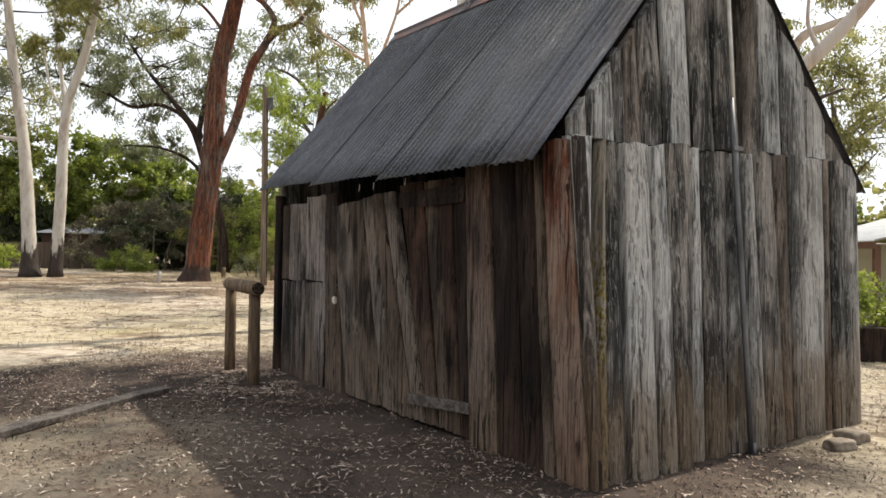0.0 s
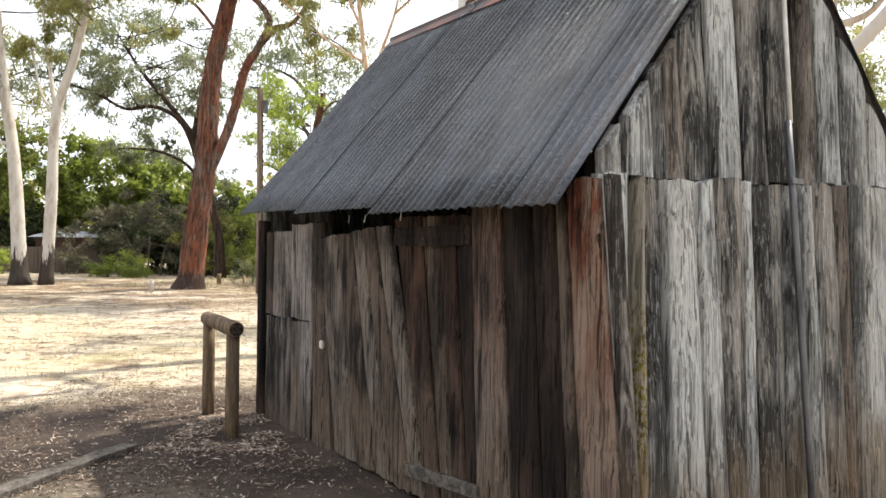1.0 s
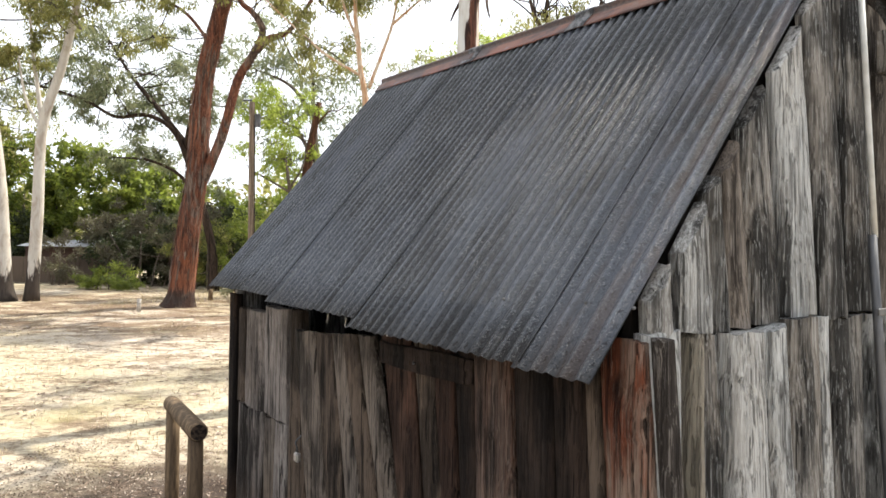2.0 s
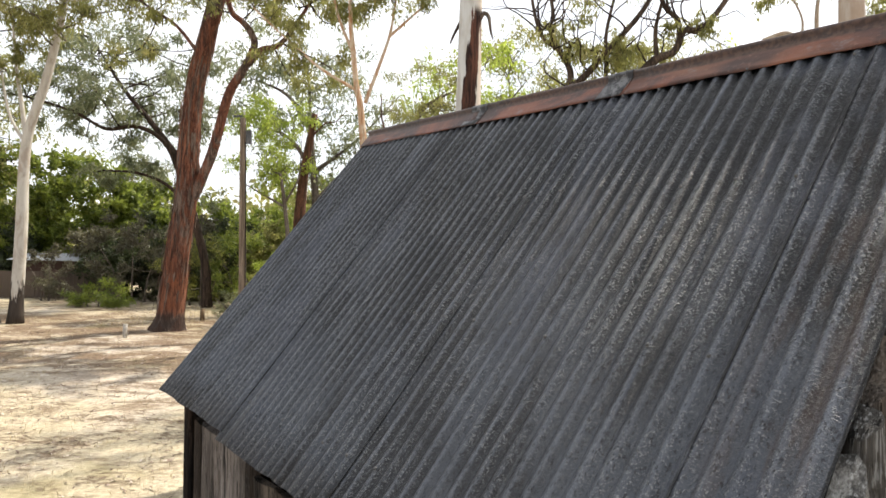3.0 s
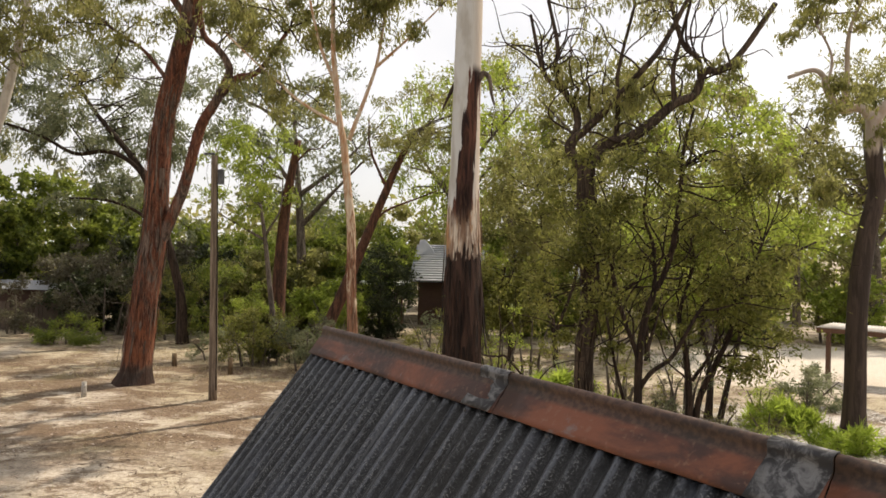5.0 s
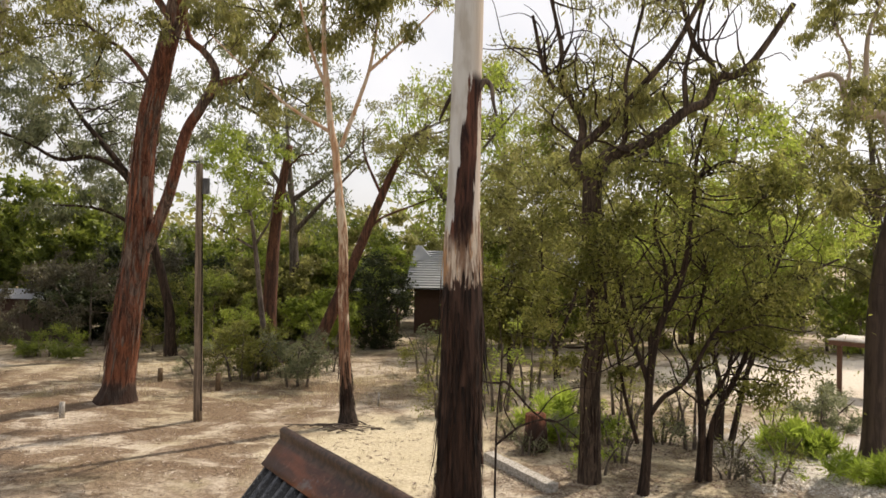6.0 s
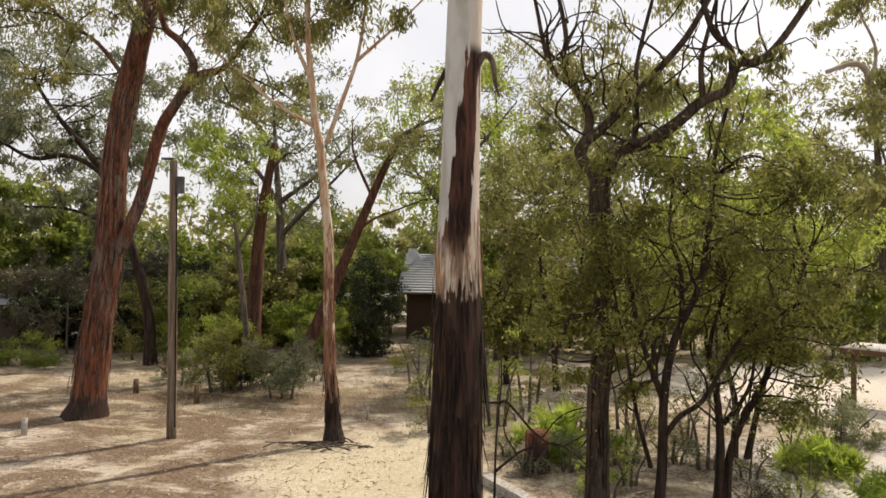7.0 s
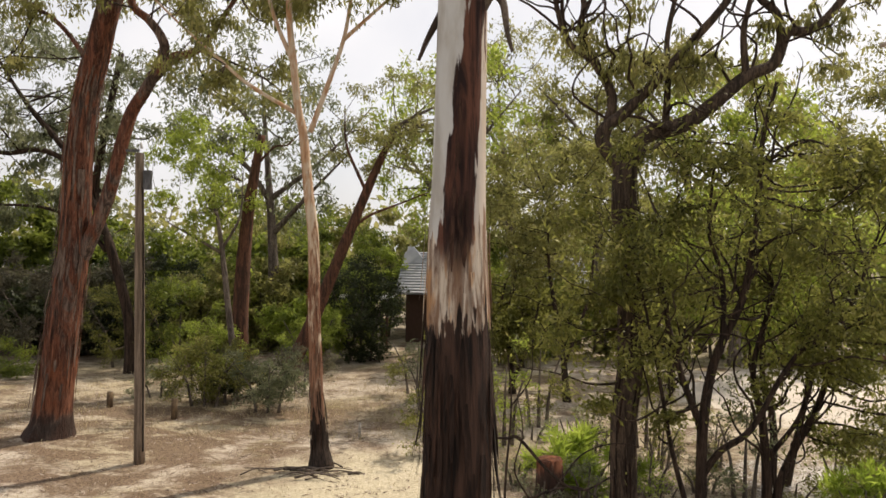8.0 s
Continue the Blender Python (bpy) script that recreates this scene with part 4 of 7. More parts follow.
scatter_strips("leaf_crumbs", "crumbled dark leaves and bark bits on the dirt", 30000, (-4.5, 5.5, 1.4, 8.5), 0.024, 0.009, M["crumb"], 34, 0.0, 0.6)
scatter_strips("litter_drift", "drift of dry leaves at the hut's far corner", 1500, (-2.3, -1.25, 5.5, 6.7), 0.06, 0.013, M["litter"], 14, 0.0, 0.2)
scatter_strips("bark_litter", "scattered dry bark and sticks on the ground", 17000, (-16, 13, 9, 32), 0.13, 0.022, M["litter"], 5)
scatter_strips("bark_mulch", "pale bark chips strewn over the garden bed", 15000, (5.4, 10.8, 18.4, 25.0), 0.07, 0.035, M["mulch"], 15, 0.0, 0.5)
scatter_strips("bed_litter", "brown leaves and twigs under the wattles", 9000, (0.2, 6.2, 17.2, 24.5), 0.10, 0.020, M["litter"], 25, 0.1, 0.7)
scatter_strips("dry_grass", "short straw-coloured dry grass", 17000, (-18, 6, 7.5, 34), 0.07, 0.008, M["drygrass"], 6, 0.75, 0.9, "grass")


# ---- trees ----
n = Nodes("red_fibrous_bark", 0.92, 0.0, 0.2)
strand = n.noise(n.stretch(1, 1, 0.16), 8.0, 7.0, 0.68, 1.2)
thread = n.noise(n.stretch(1, 1, 0.10), 30.0, 5.0, 0.65, 0.6)
worn = n.noise(n.stretch(1, 1, 0.32), 1.9, 6.0, 0.66, 1.0)
c = n.mix(n.span(strand, 0.36, 0.62), (0.060, 0.026, 0.018), (0.205, 0.080, 0.047))
c = n.mix(n.span(worn, 0.47, 0.58, 0.0, 0.9), c, n.mix(n.span(strand, 0.4, 0.6), (0.060, 0.044, 0.036), (0.20, 0.155, 0.130)))
c = n.mix(n.span(worn, 0.42, 0.34, 0.0, 0.75), c, (0.055, 0.024, 0.018))
c = n.mix(n.span(thread, 0.56, 0.66, 0.0, 0.7), c, (0.34, 0.215, 0.155))
c = n.mix(n.span(thread, 0.42, 0.33, 0.0, 0.8), c, (0.018, 0.010, 0.008))
foot = n.math("ADD", n.axis("Z"), n.math("MULTIPLY", n.math("SUBTRACT", worn, 0.5), 1.8))
c = n.mix(n.math("MULTIPLY", n.span(foot, 0.55, 0.8), n.span(foot, 2.0, 1.6, 0.0, 0.75)), c, n.mix(n.span(strand, 0.38, 0.6), (0.10, 0.036, 0.020), (0.27, 0.098, 0.048)))
c = n.mix(n.span(foot, 0.75, 0.45, 0.0, 0.8), c, (0.035, 0.026, 0.022))
n.colour(c).bump(n.math("ADD", strand, n.math("MULTIPLY", thread, 0.5)), 0.9, 0.09)
M["bark_red"] = n.m
M["bark_brown"] = bark_material("brown_loose_bark", (0.075, 0.038, 0.026), (0.016, 0.010, 0.008), 14.0, 0.1, 0.02)
M["bark_strip"] = bark_material("grey_weathered_strip", (0.20, 0.145, 0.115), (0.07, 0.042, 0.032), 12.0, 0.08, 0.02)
M["bark_rag"] = bark_material("ragged_red_bark", (0.26, 0.105, 0.06), (0.07, 0.034, 0.024), 12.0, 0.08, 0.02)
M["bark_dark"] = bark_material("dark_fibrous_bark", (0.075, 0.050, 0.036), (0.020, 0.014, 0.012), 12.0, 0.10, 0.05)
M["bark_fork"] = bark_material("grey_brown_fork_bark", (0.125, 0.090, 0.066), (0.034, 0.025, 0.020), 12.0, 0.12, 0.05)
M["bark_grey"] = bark_material("grey_brown_bark", (0.20, 0.165, 0.135), (0.07, 0.055, 0.045), 9.0, 0.2, 0.02)
M["bark_stub"] = bark_material("brown_stub_bark", (0.17, 0.080, 0.05), (0.055, 0.032, 0.024), 8.0, 0.12, 0.03)
M["bark_white"] = smooth_bark("pale_gum_bark", (0.50, 0.47, 0.42), (0.36, 0.31, 0.26), (0.05, 0.038, 0.03), 1.2, 0.5)
def cream_bark():
    """Cream gum bark: orange and red-brown where it is newly shed, more of it low on the stem, charred at the foot."""
    n = Nodes("cream_gum_bark", 0.75, 0.0, 0.25)
    z = n.axis("Z")
    a = n.noise(n.stretch(1, 1, 0.25), 6.0, 5.0, 0.62, 0.8)
    s = n.noise(n.stretch(1, 1, 0.08), 22.0, 5.0, 0.65, 0.5)
    c = n.mix(n.span(a, 0.40, 0.62), (0.56, 0.46, 0.35), (0.42, 0.24, 0.13))
    shed = n.math("ADD", a, n.math("MULTIPLY", n.math("SUBTRACT", 5.2, z), 0.055))
    c = n.mix(n.span(shed, 0.50, 0.66, 0.0, 0.9), c, n.mix(n.span(s, 0.4, 0.6), (0.085, 0.042, 0.028), (0.27, 0.13, 0.08)))
    c = n.mix(n.span(s, 0.56, 0.70, 0.0, 0.5), c, (0.12, 0.075, 0.05))
    foot = n.math("ADD", z, n.math("MULTIPLY", n.math("SUBTRACT", n.noise(n.stretch(1, 1, 0.2), 9.0, 4.0), 0.5), 2.4))
    c = n.mix(n.span(foot, 1.25, 1.0), c, n.mix(n.span(s, 0.36, 0.62), (0.012, 0.009, 0.008), (0.06, 0.04, 0.03)))
    n.colour(c).bump(n.math("ADD", s, a), 0.8, 0.02)
    return n.m


M["bark_cream"] = cream_bark()
M["bark_near"] = smooth_bark("grey_cream_gum_bark", (0.44, 0.39, 0.34), (0.33, 0.25, 0.19), (0.06, 0.05, 0.04), 0.6, 0.3)
M["bark_bent"] = smooth_bark("bent_gum_bark", (0.44, 0.37, 0.31), (0.33, 0.25, 0.19), (0.075, 0.052, 0.04), 6.9, 0.2)
M["bark_shag"] = bark_material("black_brown_shaggy_bark", (0.046, 0.026, 0.019), (0.010, 0.007, 0.006), 14.0, 0.1, 0.02)
M["twig"] = bark_material("thin_twig_bark", (0.17, 0.135, 0.11), (0.07, 0.055, 0.045), 12.0, 0.3, 0.01)
M["leaf_gum"] = leaf_material("gum_leaf", (0.092, 0.099, 0.033), (0.205, 0.203, 0.064), (0.36, 0.315, 0.14), 0.54)
M["leaf_olive"] = leaf_material("grey_olive_leaf", (0.085, 0.105, 0.055), (0.17, 0.185, 0.10), (0.30, 0.29, 0.19), 0.5)
M["leaf_bright"] = leaf_material("bright_green_leaf", (0.105, 0.140, 0.024), (0.235, 0.285, 0.048), (0.43, 0.45, 0.13), 0.64)
M["leaf_wattle"] = leaf_material("wattle_leaf", (0.050, 0.056, 0.014), (0.170, 0.175, 0.040), (0.40, 0.37, 0.13), 0.55)
M["leaf_hedge"] = leaf_material("dark_hedge_leaf", (0.053, 0.076, 0.017), (0.160, 0.197, 0.032), (0.320, 0.343, 0.063), 0.45)
M["leaf_strap"] = leaf_material("strap_leaf", (0.085, 0.125, 0.018), (0.25, 0.32, 0.045), (0.48, 0.52, 0.13), 0.58)
# leaf colour taken nearly to black, so that its shrubs read as deep shade
M["leaf_dark"] = leaf_material("shade_dark_leaf", (0.016, 0.022, 0.009), (0.045, 0.058, 0.02), (0.10, 0.12, 0.04), 0.3)
M["leaf_brown"] = leaf_material("brownish_shrub_leaf", (0.061, 0.056, 0.036), (0.108, 0.097, 0.061), (0.137, 0.137, 0.065), 0.32)


def leaf_quads(centres, length, width, droop, rnd):
    """Pointed leaves hanging about the centres."""
    n = len(centres)
    d = rnd.normal(0, 1, (n, 3)) * (1.0 - 0.45 * droop) + np.array([0, 0, -1.6 * droop])
    d /= np.linalg.norm(d, axis=1)[:, None] + 1e-9
    r = rnd.normal(0, 1, (n, 3))
    s = np.cross(d, r)
    s /= np.linalg.norm(s, axis=1)[:, None] + 1e-9
    ln = length * rnd.uniform(0.6, 1.35, (n, 1))
    w = width * rnd.uniform(0.7, 1.3, (n, 1))
    m = centres + d * ln * 0.45
    q = np.stack([centres, m + s * w / 2, centres + d * ln, m - s * w / 2], 1)
    return q


def tree(name, label, base, limbs, clumps, bark, leaf, leaf_size=(0.14, 0.028), per=260, droop=0.6, seed=0, sides=12, rough=0.08, flare=0.0, group="",
         category="tree", twig=None, spread=1.0, stray=0, subs=9, reach=True, crook=0):
    """limbs: (points, first radius, last radius) in world places; clumps: (x, y, z, radius). Twigs join each clump to its nearest limb."""
    rnd = np.random.RandomState(seed + 1)
    bx, by = base
    root = thing(name, (bx, by, 0), label, category, group)
    shift = Vector((bx, by, 0))
    stems = []
    for k, (pts, r0, r1) in enumerate(limbs):
        path = smooth_path([Vector(p) - shift for p in pts], 7)
        n = len(path)
        radii = [r0 + (r1 - r0) * (i / (n - 1)) ** 0.85 for i in range(n)]
        if k == 0 and flare:
            radii = [r * (1 + flare * math.exp(-max(0.0, p.z) / 0.35)) for r, p in zip(radii, path)]
        sd = sides if k == 0 else max(6, sides - 5)
        v, f = [], []
        tube(v, f, path, radii, sd, rough, seed * 3.7 + k, True)
        part("trunk" if k == 0 else "limb", mesh_of("trunk", v, f), bark, root)
        stems.append((path, radii))
    anchors = np.array([p for path, _ in stems for p in path] or [(0, 0, 0)])
    arad = np.array([r for _, radii in stems for r in radii] or [0.05])
    v, f, ends = [], [], []
    for cx, cy, cz, cr in clumps:
        c = Vector((cx - bx, cy - by, cz))
        if reach and len(stems):
            dist = np.linalg.norm(anchors - np.array(c), axis=1) + 0.5 * np.maximum(0, anchors[:, 2] - c.z)
            i = int(dist.argmin())
            a = Vector(anchors[i])
            mid = a.lerp(c, 0.5) + Vector(rnd.normal(0, 0.12 * (c - a).length + 0.02, 3))
            r = min(arad[i] * 0.6, 0.010 + 0.012 * (c - a).length)
            tube(v, f, smooth_path([a, mid, c], 5), (r, r * 0.45), 5)
        else:
            r = 0.02
        for _ in range(subs):
            g = rnd.normal(0, 1, 3)
            g = g / np.linalg.norm(g) * cr * rnd.uniform(0.35, 1.0) * np.array([1, 1, 0.75]) * spread
            e = c + Vector(g)
            m = c.lerp(e, 0.5) + Vector(rnd.normal(0, 0.10 * cr, 3)) + Vector((0, 0, 0.06 * cr))
            tube(v, f, smooth_path([c, m, e], 2), (min(r * 0.35, 0.009 + 0.004 * cr), 0.003), 3)
            ends.append((np.array(m.lerp(e, 0.4)), cr * 0.13))
            ends.append((np.array(e), cr * 0.165))
    for _ in range(crook):
        path, radii = stems[rnd.randint(len(stems))]
        i = rnd.randint(len(path) // 4, len(path))
        p, d = path[i].copy(), Vector((rnd.normal(0, 1), rnd.normal(0, 0.6), rnd.uniform(0.0, 1.2))).normalized()
        way = [p]
        for _ in range(7):
            d = (d + Vector(rnd.normal(0, 0.42, 3)) + Vector((0, 0, 0.10))).normalized()
            p = p + d * rnd.uniform(0.2, 0.4)
            way.append(p)
        r = min(radii[i] * 0.55, 0.026)
        tube(v, f, smooth_path(way, 2), (r, 0.005), 5)
    if v:
        part("branching", mesh_of("branching", v, f), twig or M["twig"], root)["kind"] = "stuff"
    if ends and per:
        k = max(1, per * len(clumps) // len(ends))
        cs = np.concatenate([e + rnd.normal(0, 1, (k, 3)) * s * np.array([1, 1, 0.8]) for e, s in ends])
        if stray:
            cs = np.concatenate([cs, cs[rnd.randint(0, len(cs), stray)] + rnd.normal(0, 0.5, (stray, 3))])
        cs = cs[cs[:, 2] > 0.05]
        part("crown", quads_mesh("crown", leaf_quads(cs, *leaf_size, droop, rnd)), leaf, root)
    return root


def cloud(seed, count, centre, size, radius, low=0.0):
    """Clump places at random within an ellipsoid, emptier near its middle."""
    rnd = np.random.RandomState(seed)
    out = []
    while len(out) < count:
        p = rnd.uniform(-1, 1, 3)
        if 0.12 < (p ** 2).sum() < 1 and p[2] > -1 + low:
            out.append((*(np.array(centre) + p * np.array(size)), radius * rnd.uniform(0.7, 1.25)))
    return out


def along(points, seed, count, off, radius):
    """Clump places strewn along a limb."""
    rnd = np.random.RandomState(seed)
    path = smooth_path(points, 8)
    out = []
    for _ in range(count):
        p = path[rnd.randint(len(path) // 3, len(path))]
        q = np.array(p) + rnd.normal(0, 1, 3) * np.array(off)
        out.append((*q, radius * rnd.uniform(0.7, 1.3)))
    return out


# tall red-barked gum
FORK = [(-10.37, 25.36, 4.02), (-9.89, 25.31, 4.94), (-9.34, 25.27, 6.29), (-8.88, 25.27, 7.98), (-8.46, 25.27, 8.70), (-8.16, 25.27, 9.23), (-8.00, 25.27, 9.72), (-8.14, 25.27, 10.11), (-8.41, 25.27, 10.44), (-8.88, 25.27, 10.97), (-9.07, 25.36, 12.70)]
red_gum = tree("red_gum_tree", "tall leaning gum tree with stringy red-brown bark", (-10.95, 25.36),
     [([(-10.92, 25.36, -0.10), (-10.80, 25.36, 0.80), (-10.55, 25.36, 2.96), (-10.32, 25.36, 4.69), (-10.18, 25.36, 7.59), (-9.74, 25.36, 9.81), (-9.26, 25.36, 11.74), (-8.68, 25.46, 14.63)], 0.455, 0.25),
      (FORK, 0.195, 0.075),
      ([(-8.32, 25.27, 8.99), (-7.78, 25.27, 9.47), (-7.34, 25.27, 9.59), (-6.93, 25.22, 9.86), (-6.08, 25.07, 10.97)], 0.15, 0.05),
      ([(-9.84, 25.36, 9.23), (-10.81, 25.46, 10.39), (-11.96, 25.55, 11.16), (-13.12, 25.46, 12.13)], 0.07, 0.03),
      ([(-9.36, 25.36, 11.26), (-10.23, 24.88, 12.70), (-11.00, 24.49, 14.06)], 0.13, 0.05)],
     along([(-9.65, 25.27, 10.29), (-11.58, 25.27, 11.35), (-13.51, 25.27, 12.32)], 2, 16, (0.9, 1.2, 0.8), 0.8) + along([(-7.72, 25.27, 9.33), (-6.75, 25.27, 10.77), (-5.59, 25.07, 11.74)], 3, 14, (0.9, 1.0, 0.9), 0.75)
     + cloud(4, 30, (-9.26, 25.27, 13.28), (4.8, 3.0, 2.4), 0.95),
     M["bark_red"], M["leaf_gum"], (0.17, 0.05), 330, 0.75, 11, 30, 0.17, 0.45, twig=M["bark_dark"])

# dark-limbed gum behind it
L1 = [(-14.2, 34, 5.0), (-15.0, 33.6, 7.4), (-16.3, 33.4, 8.3), (-17.8, 33.3, 8.2), (-19.2, 33.2, 8.9), (-21.0, 33.0, 9.5), (-22.6, 33, 9.8)]
L2 = [(-14.2, 34, 4.6), (-15.0, 33.8, 5.6), (-16.4, 33.6, 6.2), (-18.2, 33.4, 6.3)]
tree("spreading_gum_tree", "spreading gum with dark crooked limbs and grey-green leaves", (-13.4, 34.2),
     [([(-13.3, 34.2, -0.1), (-13.4, 34.2, 2.0), (-14.0, 34.0, 4.6), (-14.6, 33.9, 6.6), (-14.2, 33.8, 9.0), (-13.6, 33.8, 12.0)], 0.24, 0.10), (L1, 0.135, 0.04), (L2, 0.11, 0.04),
      ([(-14.5, 33.9, 6.8), (-16.0, 34.0, 8.6), (-17.4, 34.0, 10.2), (-18.6, 34, 12.0)], 0.18, 0.05)],
     along(L1, 21, 14, (0.8, 0.9, 0.7), 0.8) + along(L2, 22, 8, (0.7, 0.9, 0.6), 0.65) + cloud(23, 66, (-17.0, 34, 10.4), (5.6, 3.0, 3.2), 0.95),
     M["bark_dark"], M["leaf_olive"], (0.22, 0.065), 240, 0.6, 12, 10, 0.08, 0.3, twig=M["bark_dark"])

# pair of pale gums
tree("pale_gum_tree", "pale smooth-barked gum with a dark stocking", (-17.9, 26.0),
     [([(-17.9, 26.0, -0.1), (-18.0, 26.0, 2.0), (-18.25, 26.0, 5.1), (-18.75, 26, 8.2), (-19.05, 26, 10.9), (-19.5, 26, 14)], 0.30, 0.12),
      ([(-18.3, 26, 5.4), (-19.4, 26, 5.6), (-20.6, 26, 6.6)], 0.10, 0.04)],
     cloud(31, 14, (-19.6, 26, 8.2), (1.6, 1.6, 2.2), 0.7) + cloud(32, 22, (-18.8, 26, 12.4), (3.2, 2.4, 2.4), 0.9),
     M["bark_white"], M["leaf_olive"], (0.18, 0.05), 300, 0.7, 13, 14, 0.07, 0.6, group="pair of pale gums")
tree("pale_gum_tree", "slender pale gum with a forked leaning stem", (-17.0, 26.2),
     [([(-17.0, 26.2, -0.1), (-16.82, 26.2, 3.1), (-16.68, 26.2, 6.45), (-15.98, 26.2, 8.7), (-15.45, 26.2, 10.9), (-14.9, 26.2, 14.0)], 0.24, 0.11),
      ([(-16.68, 26.2, 6.5), (-16.9, 26.2, 8.0), (-17.1, 26.2, 9.2), (-17.2, 26.1, 11.0)], 0.10, 0.04),
      ([(-16.68, 26.2, 6.4), (-17.3, 26.1, 7.6), (-17.6, 26.0, 9.6)], 0.07, 0.03)],
     cloud(33, 26, (-15.6, 26, 11.6), (2.8, 2.2, 2.6), 0.85) + cloud(34, 8, (-17.3, 26, 9.8), (1.0, 1.2, 1.4), 0.6),
     M["bark_white"], M["leaf_gum"], (0.18, 0.05), 300, 0.7, 14, 14, 0.05, 0.3, group="pair of pale gums")

# slim cream gum
E5 = [(-4.19, 23.41, 7.76), (-5.26, 23.41, 8.40), (-5.94, 23.41, 8.98), (-6.67, 23.41, 9.61), (-7.40, 23.41, 10.30)]
C5 = [(-3.85, 23.41, 7.33), (-3.41, 23.41, 8.54), (-3.12, 23.41, 9.42), (-2.97, 23.41, 10.35), (-2.73, 23.41, 12.00)]
D5 = [(-3.12, 23.41, 9.37), (-2.68, 23.41, 9.76), (-2.14, 23.41, 10.25), (-1.36, 23.41, 11.03)]
A5 = [(-4.25, 23.41, 8.88), (-4.60, 23.41, 9.66), (-4.82, 23.41, 10.35), (-5.16, 23.41, 11.81)]
slim_gum = tree("slim_gum_tree", "slim cream-barked gum with a charred foot", (-3.54, 23.4),
     [([(-3.53, 23.41, -0.10), (-3.64, 23.41, 1.48), (-3.72, 23.41, 3.24), (-3.75, 23.41, 4.89), (-3.87, 23.41, 5.96), (-4.00, 23.41, 7.23), (-4.13, 23.41, 7.86), (-4.25, 23.41, 8.98), (-4.35, 23.41, 10.05), (-4.38, 23.41, 12.78)], 0.165, 0.055),
      (A5, 0.055, 0.03), (C5, 0.062, 0.03), (D5, 0.05, 0.02), (E5, 0.05, 0.02)],
     # the last cloud sits out of view, added for the shade it drops
     along(E5, 41, 9, (0.5, 0.8, 0.6), 0.6) + cloud(42, 10, (-2.34, 23.41, 11.03), (1.8, 1.4, 1.3), 0.75) + cloud(43, 14, (-4.58, 23.41, 11.22), (2.2, 1.5, 1.4), 0.8) + cloud(44, 22, (-2.34, 23.80, 12.59), (3.0, 1.9, 0.9), 0.8),
     M["bark_cream"], M["leaf_gum"], (0.17, 0.048), 300, 0.8, 15, 18, 0.08, 0.9)

# big two-toned gum near the hut
n = Nodes("two_tone_gum_bark", 0.85, 0.0, 0.25)
z = n.axis("Z")
strand = n.noise(n.stretch(1, 1, 0.09), 12.0, 6.0, 0.65, 0.7)
fibre = n.noise(n.stretch(1, 1, 0.06), 40.0, 5.0, 0.65, 0.4)
rag = n.math("ADD", n.math("MULTIPLY", n.noise(n.stretch(1, 1, 0.20), 9.0, 5.0, 0.6, 0.2), 0.7), n.math("MULTIPLY", n.noise(n.stretch(1, 1, 0.08), 26.0, 3.0), 0.3))
pale = n.mix(n.span(n.noise(n.stretch(1, 1, 0.3), 5.0, 4.0), 0.42, 0.62), (0.55, 0.55, 0.54), (0.42, 0.40, 0.37))
pale = n.mix(n.span(n.axis("X"), 0.02, 0.2, 0.0, 0.6), pale, (0.50, 0.38, 0.27))
peel = n.mix(n.span(strand, 0.40, 0.58), (0.22, 0.135, 0.09), (0.60, 0.52, 0.43))
peel = n.mix(n.span(n.noise(n.stretch(1, 1, 0.2), 7.0, 4.0), 0.54, 0.62, 0.0, 0.8), peel, (0.46, 0.26, 0.13))
peel = n.mix(n.span(fibre, 0.58, 0.66, 0.0, 0.8), peel, (0.06, 0.035, 0.025))
dark = n.mix(n.span(strand, 0.36, 0.62), (0.010, 0.007, 0.006), (0.070, 0.038, 0.027))
dark = n.mix(n.span(fibre, 0.55, 0.72, 0.0, 0.55), dark, (0.15, 0.070, 0.045))
zz = n.math("ADD", z, n.math("MULTIPLY", n.math("SUBTRACT", rag, 0.5), 1.7))
c = n.mix(n.span(zz, 4.90, 4.95), peel, pale)
side = n.math("SUBTRACT", n.axis("X"), n.math("MULTIPLY", n.math("SUBTRACT", z, 5.0), 0.095))
wide = n.math("ADD", n.math("ABSOLUTE", n.math("ADD", side, 0.02)), n.math("MULTIPLY", n.math("SUBTRACT", rag, 0.5), 0.26))
wide = n.math("ADD", wide, n.math("MULTIPLY", n.math("SUBTRACT", z, 5.8), 0.032))
strip = n.math("MULTIPLY", n.span(wide, 0.105, 0.092), n.math("MULTIPLY", n.span(z, 6.75, 6.6), n.span(n.math("ADD", z, n.math("MULTIPLY", rag, 0.8)), 4.9, 5.3)))
strip = n.math("MULTIPLY", strip, n.span(n.axis("Y"), 0.02, -0.02))
c = n.mix(strip, c, n.mix(n.span(strand, 0.4, 0.65), (0.020, 0.010, 0.009), (0.12, 0.05, 0.032)))
c = n.mix(n.span(zz, 4.31, 4.25), c, dark)
n.colour(c).bump(n.math("ADD", n.math("MULTIPLY", strand, n.span(zz, 4.5, 4.2, 0.25, 1.0)), n.math("MULTIPLY", fibre, 0.4)), 0.9, 0.035)
M["bark_two"] = n.m
